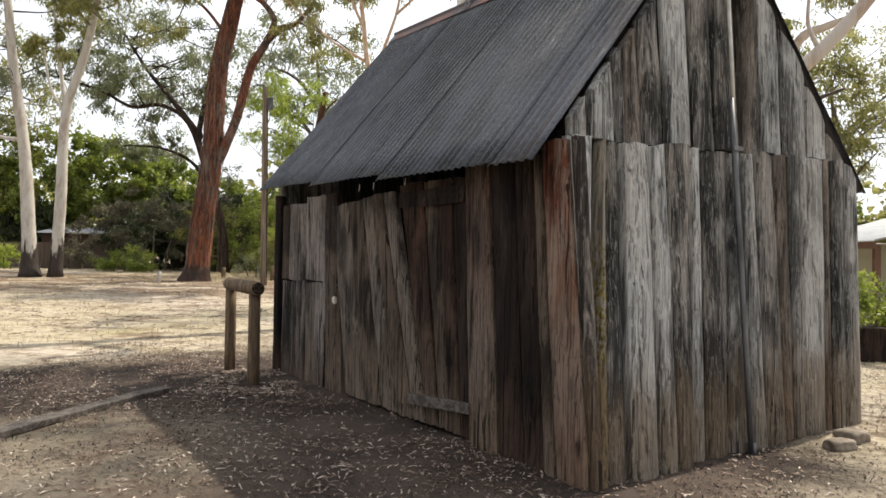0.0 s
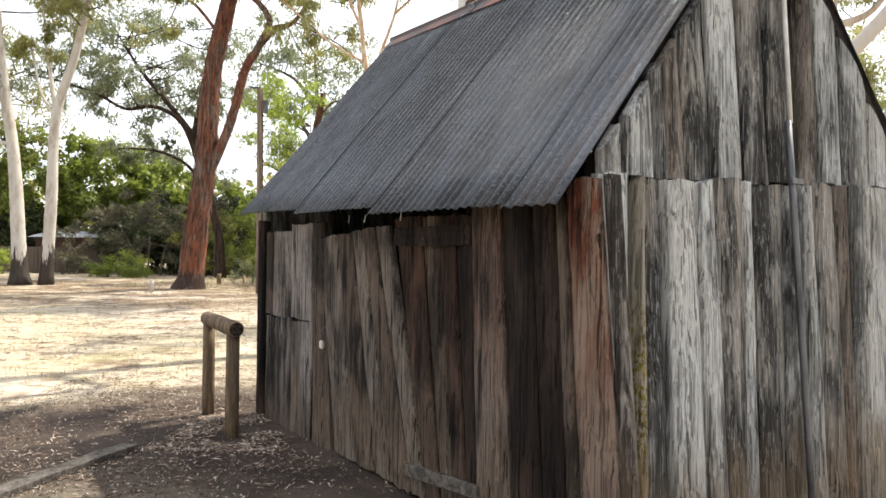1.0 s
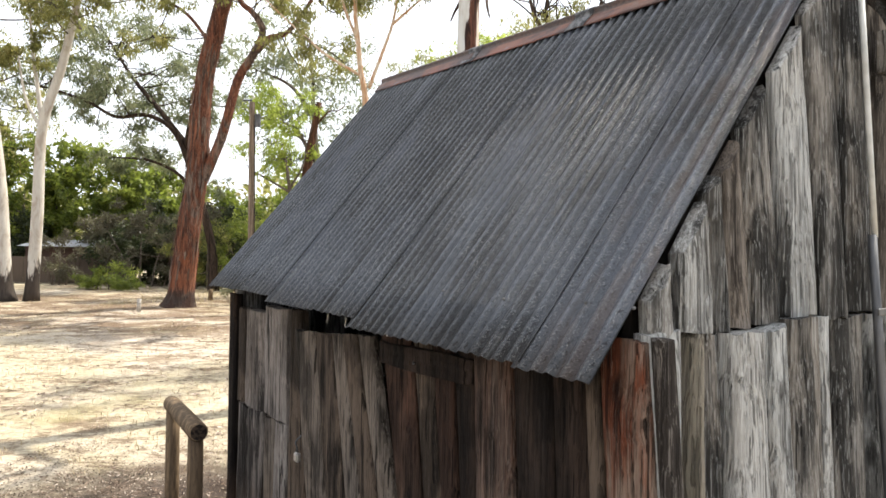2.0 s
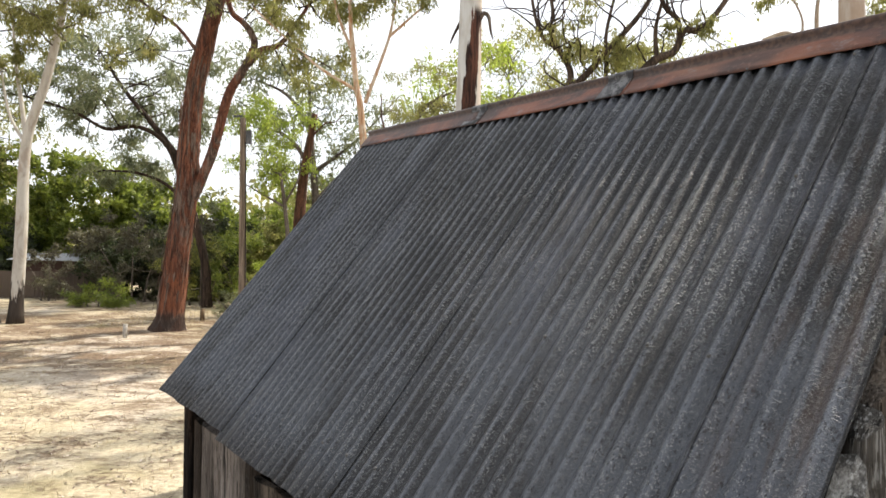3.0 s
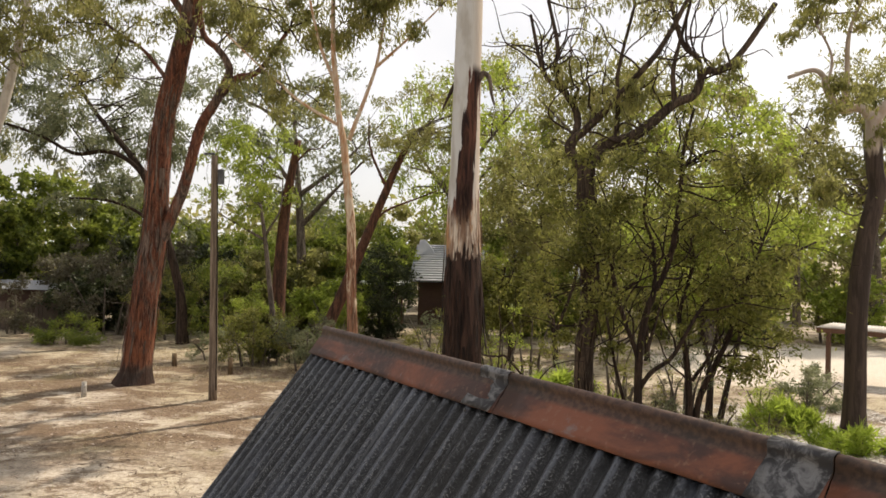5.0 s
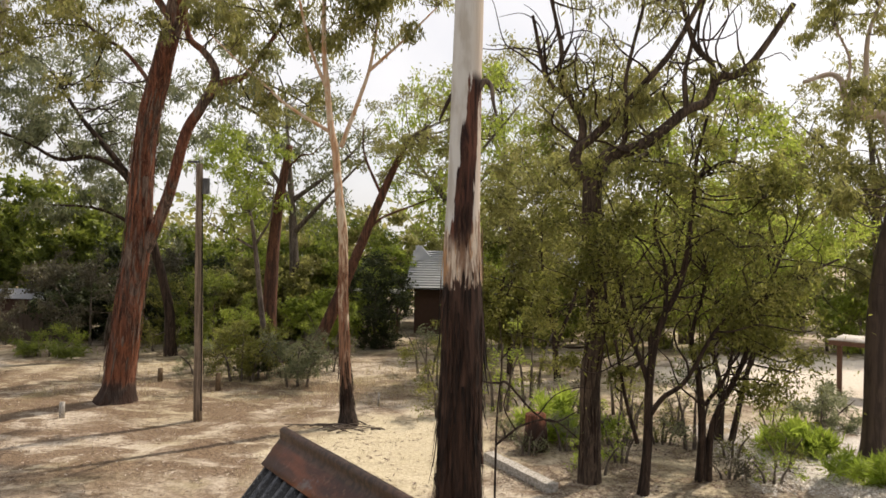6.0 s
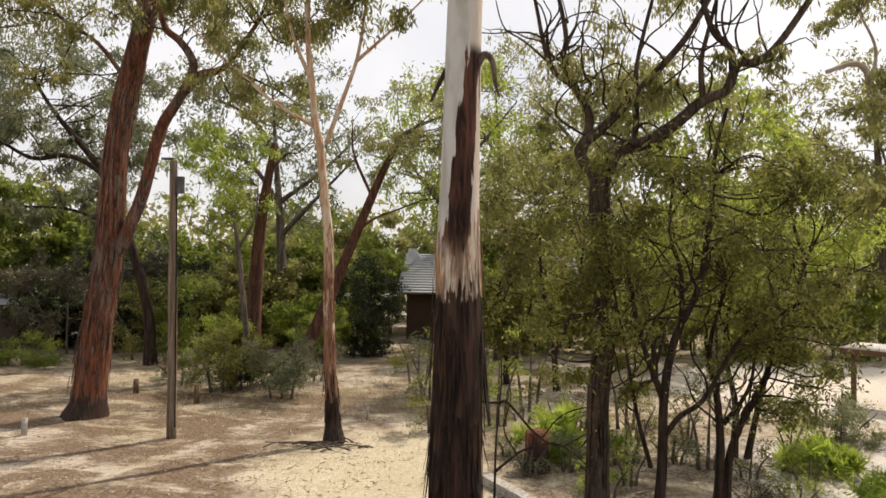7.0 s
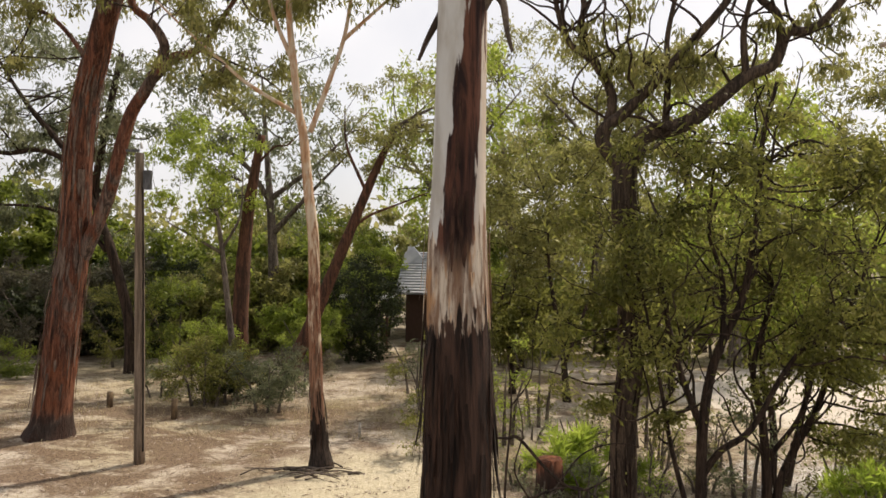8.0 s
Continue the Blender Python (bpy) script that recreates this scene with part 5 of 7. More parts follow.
gum = tree("two_toned_gum_tree", "large gum, dark shaggy bark below and smooth white above", (-0.22, 13.2),
           [([(-0.26, 13.2, -0.1), (-0.24, 13.2, 1.2), (-0.22, 13.2, 3.0), (-0.22, 13.2, 3.8), (-0.23, 13.2, 4.8), (-0.22, 13.2, 5.4), (-0.21, 13.2, 6.6), (-0.18, 13.2, 8.4), (-0.12, 13.2, 11.5)], 0.30, 0.145),
            ([(-0.2, 13.2, 8.6), (0.8, 13.4, 9.6), (2.0, 13.8, 10.8)], 0.10, 0.05),
            ([(-0.2, 13.2, 9.0), (-1.4, 13.4, 10.4), (-2.2, 13.6, 12.0)], 0.10, 0.05)],
           # crown never seen, placed to shade the ground left of the hut
           cloud(51, 24, (1.4, 12.3, 12.6), (2.4, 1.7, 1.4), 0.85), M["bark_two"], M["leaf_gum"], (0.15, 0.045), 260, 0.8, 16, 40, 0.05, 0.45)


def shag(root, points, radii, z0, z1, count, material, seed, length=(0.2, 0.7), width=(0.014, 0.045), lift=(0.008, 0.04), label="loose hanging strips of dark bark", arc=(0.0, 2 * math.pi)):
    """Loose strips of bark that hang along a stem between two heights; points and radii from foot to head."""
    rnd = random.Random(seed)
    shift = Vector((root.matrix_basis.translation.x, root.matrix_basis.translation.y, 0))
    path = [p - shift for p in smooth_path(points, 10)]
    v, f = [], []

    def axis_at(z):
        for i in range(len(path) - 1):
            if path[i].z <= z <= path[i + 1].z:
                t = (z - path[i].z) / max(1e-6, path[i + 1].z - path[i].z)
                return path[i].lerp(path[i + 1], t)
        return path[-1]
    top = path[-1].z
    for k in range(count):
        a, za = rnd.uniform(*arc), rnd.uniform(z0, z1)
        L, w = rnd.uniform(*length), rnd.uniform(*width)
        up = rnd.uniform(*lift) * (2.0 if rnd.random() < 0.12 else 1.0)
        drift, ends = rnd.uniform(-0.5, 0.5), (rnd.uniform(0.05, 0.35), rnd.uniform(0.3, 0.8))
        for j in range(6):
            h = j / 5
            z = za + L * h
            c = axis_at(z)
            r = radii[0] + (radii[1] - radii[0]) * max(0.0, min(1.0, z / top)) + 0.004 + up * (1 - h) ** 1.6
            full = min(1.0, ends[0] + 2.2 * h, ends[1] + 2.0 * (1 - h)) * rnd.uniform(0.75, 1.15)
            mid = a + w / r * (drift * (1 - h) + rnd.uniform(-0.12, 0.12))
            for s in (-1, 1):
                b = mid + s * w / r * 0.5 * full
                v.append((c.x + r * math.cos(b), c.y + r * math.sin(b), z))
        o = len(v) - 12
        f += [(o + 2 * j, o + 2 * j + 1, o + 2 * j + 3, o + 2 * j + 2) for j in range(5)]
    part("shaggy_bark", mesh_of("shaggy_bark", v, f), material, root, label)["kind"] = "stuff"


shag(gum, [(-0.26, 13.2, -0.1), (-0.22, 13.2, 3.0), (-0.22, 13.2, 5.4), (-0.12, 13.2, 11.5)], (0.31, 0.145), 0.1, 3.7, 230, M["bark_shag"], 8, lift=(0.006, 0.05))
shag(gum, [(-0.26, 13.2, -0.1), (-0.22, 13.2, 3.0), (-0.22, 13.2, 5.4), (-0.12, 13.2, 11.5)], (0.31, 0.145), 0.2, 3.9, 90, M["bark_brown"], 18, (0.15, 0.6), (0.015, 0.045), (0.004, 0.03), "loose red-brown bark strips")
STEM = [(-0.26, 13.2, -0.1), (-0.22, 13.2, 3.0), (-0.22, 13.2, 5.4), (-0.12, 13.2, 11.5)]
shag(gum, STEM, (0.31, 0.145), 0.1, 3.7, 60, M["bark_shag"], 28, (0.35, 1.0), (0.03, 0.09), (0.010, 0.085), "broad loose flakes of dark bark")
shag(gum, STEM, (0.30, 0.15), 3.7, 4.5, 26, M["bark_two"], 29, (0.25, 0.7), (0.015, 0.05), (0.006, 0.035), "curling strips of half-shed bark")
shag(gum, STEM, (0.30, 0.15), 4.6, 6.0, 14, M["bark_brown"], 30, (0.15, 0.45), (0.012, 0.04), (0.005, 0.03), "loose strips along the dark scar", (-1.75, -1.2))
v, f = [], []
tube(v, f, smooth_path([(0.14, -0.02, 6.52), (0.22, -0.05, 6.62), (0.30, -0.07, 6.55), (0.33, -0.08, 6.35), (0.37, -0.08, 6.2)], 4), (0.045, 0.012), 8)
part("peeling_bark", mesh_of("peeling_bark", v, f), M["twig"], gum, "curl of peeling bark")
v, f = [], []
tube(v, f, smooth_path([(-0.14, -0.02, 6.5), (-0.24, -0.04, 6.3), (-0.3, -0.05, 6.15)], 4), (0.03, 0.012), 8)
part("peeling_bark", mesh_of("peeling_bark", v, f), M["bark_dark"], gum, "curl of peeling bark")

shag(red_gum, [(-10.92, 25.36, -0.10), (-10.80, 25.36, 0.80), (-10.55, 25.36, 2.96), (-10.32, 25.36, 4.69), (-10.18, 25.36, 7.59), (-9.74, 25.36, 9.81), (-8.68, 25.46, 14.63)], (0.455, 0.27), 0.3, 9.5, 150, M["bark_rag"], 9, (0.5, 1.6), (0.02, 0.07), (0.005, 0.035), "stringy red bark strips")
shag(red_gum, [(-11.02, 25.36, -0.1), (-10.88, 25.36, 0.93), (-10.59, 25.36, 2.96), (-10.32, 25.36, 4.7), (-10.18, 25.36, 7.59), (-9.74, 25.36, 9.81)], (0.52, 0.30), 0.4, 8.6, 130, M["bark_strip"], 19, (0.3, 1.1), (0.03, 0.10), (0.004, 0.05), "grey weathered bark strips")
shag(slim_gum, [(-3.53, 23.41, -0.10), (-3.64, 23.41, 1.48), (-3.72, 23.41, 3.24), (-3.75, 23.41, 4.89)], (0.20, 0.15), 0.0, 1.3, 110, M["bark_shag"], 10, (0.15, 0.5), (0.014, 0.04), (0.01, 0.06), "charred ragged bark")
shag(slim_gum, [(-3.54, 23.4, -0.1), (-3.64, 23.4, 1.4), (-3.72, 23.4, 3.2), (-3.75, 23.4, 4.9)], (0.17, 0.14), 1.2, 3.9, 60, M["bark_rag"], 20, (0.2, 0.8), (0.01, 0.03), (0.006, 0.05), "loose red-brown bark strips")

# dark forked gum
R6 = [(2.26, 19.2, 6.2), (2.43, 19.2, 6.58), (3.02, 19.2, 6.76), (3.49, 19.2, 7.09), (3.96, 19.2, 7.5), (4.37, 19.2, 7.69), (4.57, 19.2, 8.16), (4.89, 19.2, 8.2), (5.3, 19.2, 8.55), (6.0, 19.2, 9.6)]
F6 = [(2.05, 19.2, 6.1), (1.77, 19.2, 6.58), (2.13, 19.1, 6.94), (2.54, 19.0, 7.36), (3.07, 18.9, 7.96), (3.6, 18.8, 8.62), (4.2, 18.7, 9.8)]
G6 = [(1.8, 19.2, 6.5), (1.95, 19.3, 7.2), (1.65, 19.3, 7.8), (1.46, 19.4, 8.3), (1.5, 19.4, 8.8), (1.2, 19.5, 10.2)]
forked_gum = tree("forked_gum_tree", "dark gum with a heavy crooked fork and sparse crown", (2.19, 19.4),
     [([(2.2, 19.4, -0.1), (2.18, 19.3, 1.0), (2.16, 19.2, 2.2), (2.26, 19.2, 3.1), (2.21, 19.2, 4.9), (2.13, 19.2, 5.4), (2.15, 19.2, 6.3)], 0.215, 0.185),
      (R6, 0.155, 0.055), (F6, 0.115, 0.045), (G6, 0.09, 0.035),
      ([(4.5, 19.2, 8.0), (4.42, 19.2, 8.45), (4.1, 19.2, 8.8), (3.8, 19.2, 9.8)], 0.08, 0.04), ([(3.96, 19.2, 7.5), (3.92, 19.2, 8.15), (4.0, 19.2, 8.6), (4.3, 19.2, 9.8)], 0.06, 0.03),
      ([(2.65, 19.2, 6.6), (2.75, 19.2, 6.8), (2.78, 19.2, 7.5), (2.78, 19.2, 8.2), (3.1, 19.2, 9.6)], 0.07, 0.03), ([(1.6, 19.3, 7.8), (1.2, 19.3, 8.2), (0.9, 19.2, 9.4)], 0.06, 0.03)],
     # cloud 64 is an unseen top crown, added to shadow the clearing
     cloud(61, 13, (2.4, 19.2, 8.1), (1.3, 1.0, 0.9), 0.5) + cloud(62, 18, (3.4, 19.2, 10.6), (2.6, 1.8, 1.2), 0.7) + cloud(64, 18, (1.7, 18.9, 12.6), (1.3, 2.1, 0.9), 0.8) + along(R6, 63, 9, (0.5, 0.6, 0.5), 0.45),
     M["bark_fork"], M["leaf_gum"], (0.14, 0.038), 210, 0.9, 17, 18, 0.13, 0.2, twig=M["bark_dark"], crook=46)

shag(forked_gum, [(2.2, 19.4, -0.1), (2.18, 19.3, 1.0), (2.16, 19.2, 2.2), (2.26, 19.2, 3.1), (2.21, 19.2, 4.9), (2.15, 19.2, 6.3)], (0.215, 0.185), 0.1, 5.4, 130, M["bark_shag"], 12, (0.2, 0.7), (0.014, 0.04), (0.006, 0.025))

# many-stemmed wattles
W1 = [(3.1, 18.7, -0.1), (3.19, 18.7, 1.0), (3.21, 18.7, 2.2), (3.37, 18.7, 3.2), (3.76, 18.7, 4.1), (3.91, 18.7, 4.95), (3.99, 18.7, 5.75), (4.04, 18.7, 6.5), (4.23, 18.7, 7.3)]
tree("wattle_tree", "many-stemmed wattle with dark stems and fine olive leaves", (3.15, 18.7),
     [(W1, 0.095, 0.028), ([(3.21, 18.7, 2.0), (3.15, 18.7, 2.3), (2.86, 18.6, 3.0), (2.63, 18.6, 3.9), (2.54, 18.6, 4.5), (2.56, 18.6, 5.2)], 0.07, 0.025),
      ([(3.37, 18.7, 3.2), (3.48, 18.7, 3.5), (3.47, 18.7, 4.4), (3.24, 18.6, 5.1), (3.3, 18.6, 6.0)], 0.06, 0.02),
      ([(3.2, 18.7, 1.5), (3.44, 18.6, 1.9), (3.83, 18.5, 2.25), (4.27, 18.5, 3.05), (4.59, 18.5, 3.45), (5.1, 18.5, 3.7), (5.8, 18.5, 4.2), (6.6, 18.5, 4.6)], 0.06, 0.02),
      ([(3.0, 18.7, 1.0), (2.7, 18.5, 2.0), (2.4, 18.3, 3.4), (2.1, 18.2, 4.6)], 0.045, 0.015)],
     cloud(71, 46, (3.7, 18.7, 4.9), (2.6, 1.4, 2.0), 0.62) + cloud(72, 12, (2.2, 18.5, 3.6), (1.2, 0.8, 1.4), 0.5),
     M["bark_dark"], M["leaf_wattle"], (0.105, 0.036), 300, 0.35, 118, 10, 0.12, 0.3, twig=M["bark_dark"], stray=2500, subs=11, crook=44)
tree("wattle_tree", "many-stemmed wattle with dark stems and fine olive leaves", (4.6, 19.6),
     [([(4.45, 19.6, -0.1), (4.45, 19.5, 1.1), (4.33, 19.4, 2.2), (4.19, 19.4, 3.0), (4.5, 19.4, 4.2)], 0.10, 0.03),
      ([(4.6, 19.6, -0.1), (4.66, 19.5, 1.2), (5.2, 19.4, 2.5), (5.4, 19.4, 3.3), (5.9, 19.4, 4.6)], 0.09, 0.03),
      ([(4.5, 19.5, 1.6), (4.9, 19.3, 2.4), (5.0, 19.3, 3.6)], 0.05, 0.02)],
     cloud(73, 34, (5.4, 19.3, 4.5), (2.0, 1.5, 1.7), 0.62) + cloud(74, 12, (5.2, 19.2, 2.6), (1.2, 1.0, 0.9), 0.5),
     M["bark_dark"], M["leaf_wattle"], (0.105, 0.036), 290, 0.35, 19, 10, 0.10, 0.3, twig=M["bark_dark"], stray=2000, subs=11, crook=26)
tree("wattle_tree", "bright green wattle lit from behind", (6.2, 23.0),
     [([(5.9, 23, -0.1), (5.95, 23, 1.2), (5.7, 23, 2.6), (5.9, 23, 4.4)], 0.10, 0.03), ([(6.2, 23, -0.1), (6.5, 23, 1.4), (6.9, 23, 3.0), (7.2, 23, 4.6)], 0.09, 0.03)],
     cloud(75, 44, (6.6, 23.4, 4.6), (2.6, 1.8, 2.1), 0.75), M["bark_dark"], M["leaf_bright"], (0.115, 0.045), 500, 0.4, 20, 10, 0.1, 0.3, twig=M["bark_dark"], stray=1500, crook=12)
tree("wattle_tree", "olive-green wattle lit from behind", (2.7, 31.0),
     [([(2.7, 31, -0.1), (2.5, 31, 1.9), (2.1, 31, 4.0), (2.0, 31, 6.4)], 0.12, 0.03), ([(2.6, 31, 1.2), (3.3, 31, 3.2), (3.6, 31, 5.6)], 0.08, 0.03)],
     cloud(76, 44, (2.4, 31.2, 6.2), (2.6, 1.8, 2.7), 0.9), M["bark_dark"], M["leaf_gum"], (0.15, 0.055), 360, 0.4, 24, 10, 0.1, 0.3, twig=M["bark_dark"], stray=1500, crook=12)

for k, (x, y, w, h) in enumerate([(1.6, 37.5, 2.2, 7.6), (1.0, 32.0, 1.7, 4.6), (6.5, 33.0, 3.0, 7.0)]):
    tree("wattle_tree", "leafy green wattle among the gums", (x, y),
         [([(x, y, -0.1), (x - 0.1, y, h * 0.3), (x - 0.4, y, h * 0.6), (x - 0.3, y, h * 0.8)], 0.11, 0.03), ([(x, y, 0.4), (x + 0.5, y, h * 0.35), (x + 0.9, y, h * 0.7)], 0.08, 0.03)],
         cloud(700 + k, 34, (x, y, h * 0.62), (w, 1.6, h * 0.36), 0.8), M["bark_dark"], M[("leaf_gum", "leaf_wattle")[k % 2]], (0.15, 0.06), 330, 0.4, 70 + k, 8, 0.1, 0.3, twig=M["bark_dark"], crook=10)

# gum beside the verandah
RL = [(9.28, 21.60, 7.60), (8.95, 21.60, 7.90), (8.50, 21.60, 7.89), (8.18, 21.60, 8.30), (8.08, 21.60, 8.66), (7.81, 21.60, 8.82), (7.25, 21.60, 8.64)]
RU = [(8.51, 21.60, 7.93), (8.62, 21.60, 8.45), (8.63, 21.60, 9.43), (8.74, 21.60, 9.99), (9.12, 21.60, 10.90)]
RR = [(9.26, 21.60, 7.60), (9.61, 21.60, 8.02), (10.22, 21.60, 8.26), (11.10, 21.60, 8.70), (11.87, 21.60, 9.91)]
tree("bent_gum_tree", "bent gum with a dark trunk turning pale above", (8.95, 21.6),
     [([(8.90, 21.60, -0.10), (8.93, 21.60, 1.11), (8.96, 21.60, 3.09), (9.12, 21.60, 4.73), (9.37, 21.60, 5.92), (9.30, 21.60, 6.48), (9.26, 21.60, 7.77)], 0.26, 0.18),
      (RL, 0.125, 0.045), (RR, 0.16, 0.07), (RU, 0.08, 0.03), ([(9.34, 21.60, 6.00), (9.89, 21.60, 6.06), (10.77, 21.60, 6.39)], 0.09, 0.045), ([(8.16, 21.60, 8.37), (8.26, 21.60, 9.14), (7.91, 21.60, 9.91)], 0.045, 0.02)],
     along(RL, 81, 7, (0.5, 0.7, 0.45), 0.45) + cloud(82, 12, (8.46, 21.60, 10.02), (1.3, 1.1, 0.8), 0.5) + cloud(83, 14, (11.21, 21.60, 9.91), (1.6, 1.4, 1.1), 0.65)
     + cloud(84, 4, (9.01, 22.26, 6.28), (0.9, 0.7, 1.0), 0.45) + cloud(85, 4, (10.22, 22.04, 5.62), (0.6, 0.6, 0.9), 0.45),
     M["bark_bent"], M["leaf_gum"], (0.14, 0.042), 240, 0.85, 21, 16, 0.08, 0.35)

# pale gum standing behind the hut's corner
NL = [(4.5, 11.0, 3.5), (4.75, 11.0, 3.95), (5.4, 11.0, 4.45), (6.2, 11.0, 5.35), (7.0, 11.1, 6.6)]
tree("pale_gum_tree", "smooth pale gum forking low behind the hut", (4.5, 11.0),
     [([(4.45, 11.0, -0.1), (4.5, 11.0, 1.5), (4.52, 11.0, 3.6), (4.54, 11.0, 5.2), (4.52, 11.0, 6.4), (4.5, 11.0, 8.2), (4.6, 11.0, 10.5)], 0.21, 0.11), (NL, 0.14, 0.09),
      ([(5.5, 11.0, 4.5), (5.3, 11.0, 4.95), (5.35, 11.1, 5.5)], 0.045, 0.02), ([(4.5, 11, 8.0), (5.4, 11, 9.2), (6.2, 11, 10.4)], 0.08, 0.04), ([(4.5, 11, 7.6), (3.5, 11, 9.2), (2.2, 11, 10.4)], 0.08, 0.03)],
     # clouds 87 and 88 are unseen, added to dapple the dirt by the hut
     cloud(86, 16, (5.2, 11.2, 10.8), (2.4, 2.0, 1.2), 0.7) + cloud(87, 7, (5.2, 9.2, 12.2), (1.6, 1.1, 0.8), 0.65) + cloud(88, 12, (2.3, 11.0, 10.3), (1.7, 1.3, 0.9), 0.55), M["bark_near"], M["leaf_gum"], (0.13, 0.03), 200, 0.85, 26, 18, 0.05, 0.3)

# broken stub, thin tree and leaning tree in the middle distance
tree("tree_stub", "tall broken-off trunk with rough brown bark", (-8.5, 32.6),
     [([(-8.4, 32.6, -0.1), (-8.55, 32.6, 2.2), (-8.38, 32.6, 5.4), (-8.1, 32.6, 7.4), (-7.85, 32.6, 8.75)], 0.34, 0.13), ([(-8.1, 32.6, 7.6), (-7.4, 32.5, 8.3), (-6.9, 32.5, 8.4), (-6.4, 32.5, 8.9)], 0.05, 0.015)],
     [], M["bark_stub"], M["leaf_gum"], seed=22, sides=14, rough=0.1, flare=0.3)
tree("sapling_gum_tree", "young gum with a light green crown", (-8.6, 31.4),
     [([(-8.2, 31.4, -0.1), (-8.5, 31.4, 2.3), (-8.8, 31.4, 4.8), (-9.0, 31.4, 6.0)], 0.14, 0.06), ([(-8.8, 31.4, 4.6), (-9.9, 31.4, 5.2), (-10.6, 31.3, 5.6)], 0.06, 0.02), ([(-8.75, 31.4, 4.8), (-8.2, 31.4, 5.8), (-8.1, 31.4, 7.0)], 0.06, 0.02)],
     cloud(91, 30, (-9.3, 31.4, 7.2), (1.9, 1.5, 2.0), 0.7), M["bark_grey"], M["leaf_bright"], (0.14, 0.05), 260, 0.6, 23, 10)
tree("leaning_gum_tree", "leaning brown-barked gum with a light crown", (-7.0, 33.0),
     [([(-7.13, 33, -0.1), (-6.34, 33, 1.6), (-5.34, 33, 4.0), (-4.36, 33, 6.4), (-3.77, 33, 7.8), (-3.1, 33, 9.2)], 0.30, 0.10), ([(-4.9, 33, 5.2), (-4.2, 33, 5.9), (-3.0, 33, 6.4), (-2.0, 33, 6.8)], 0.07, 0.02),
      ([(-4.2, 33, 6.8), (-4.9, 33, 8.4), (-5.0, 33, 9.6)], 0.07, 0.02)],
     cloud(92, 28, (-3.2, 33, 9.0), (2.5, 2.0, 2.1), 0.75), M["bark_stub"], M["leaf_gum"], (0.15, 0.05), 240, 0.65, 25, 10)


# background gums, seen between and above the others
def background_gum(x, y, height, width, leaf, seed, bark):
    rnd = random.Random(seed)
    lean = rnd.uniform(-1.2, 1.2)
    top = (x + lean, y, height * 0.8)
    limbs = [([(x, y, -0.2), (x + lean * 0.2, y, height * 0.3), (x + lean * 0.6, y, height * 0.55), top], 0.022 * height, 0.05)]
    for k in range(4):
        h = height * rnd.uniform(0.32, 0.6)
        a = rnd.uniform(-1, 1)
        e = width * rnd.uniform(0.5, 0.9) * (1 if k % 2 else -1)
        limbs.append(([(x + lean * h / height, y, h), (x + e * 0.45, y + a, h + height * 0.12), (x + e, y + 1.4 * a, h + height * rnd.uniform(0.14, 0.3))], 0.010 * height, 0.03))
    tree("gum_tree", "gum tree with an open leafy crown and grey trunk", (x, y), limbs,
         cloud(seed, int(30 + width * 5), (x + lean * 0.6, y, height * 0.68), (width, width * 0.7, height * 0.32), 0.085 * height), bark, leaf, (0.28, 0.10), 150, 0.55, seed, 8, group="background gums", subs=7, twig=M["bark_dark"])


for k, (x, y, h, w, lf) in enumerate([(-1.5, 42, 15, 4.5, "leaf_bright"), (5.5, 42, 15, 4.5, "leaf_gum"),
                                      (10.5, 38.5, 13, 4.0, "leaf_bright"), (10.5, 43, 15, 5, "leaf_gum"), (21, 43.5, 14, 3.0, "leaf_gum"), (22, 46, 16, 6, "leaf_gum"), (19, 49, 13, 2.8, "leaf_gum"), (28, 44, 16, 6, "leaf_gum"), (-9.8, 41, 16, 5, "leaf_olive"), (1.8, 52, 19, 6, "leaf_gum"), (-32, 40, 16, 6, "leaf_gum"), (-29.5, 59, 12, 3.2, "leaf_olive")]):
    background_gum(x, y, h, w, M[lf], 300 + k, M["bark_grey"])


# hedge and shrubs
def shrub(name, label, x, y, size, count, leaf, seed, leaf_size=(0.10, 0.03), per=300, radius=0.5, category="shrub", droop=0.1, group=""):
    clumps = [c for c in cloud(seed, count, (x, y, size[2] * 0.5), (size[0], size[1], size[2] * 0.52), radius)]
    stems = [([(x + dx, y, -0.05), (x + dx * 1.5, y, size[2] * 0.35), (x + dx * 3.0, y, size[2] * 0.7)], 0.03 + 0.01 * size[2], 0.012) for dx in (-0.25 * size[0], 0.02, 0.25 * size[0])]
    return tree(name, label, (x, y), stems, clumps, M["bark_grey"], leaf, leaf_size, per, droop, seed, 6, 0.05, group=group, category=category, subs=8)


for k, (x, y, w, h) in enumerate([(-33, 42, 4.6, 9.2), (-28.5, 42, 4.2, 8.8), (-24.5, 43, 3.9, 8.3), (-21.0, 43, 3.6, 6.9), (-17.5, 44, 3.5, 5.5), (-14.2, 45, 3.2, 5.0), (-11, 46, 3.0, 5.4)]):
    shrub("hedge_shrub", "dense rounded dark green shrub, sunlit on top", x, y, (w, 2.4, h), 84, M["leaf_hedge"], 400 + k, (0.28, 0.15), 190, 0.85, group="tall hedge")
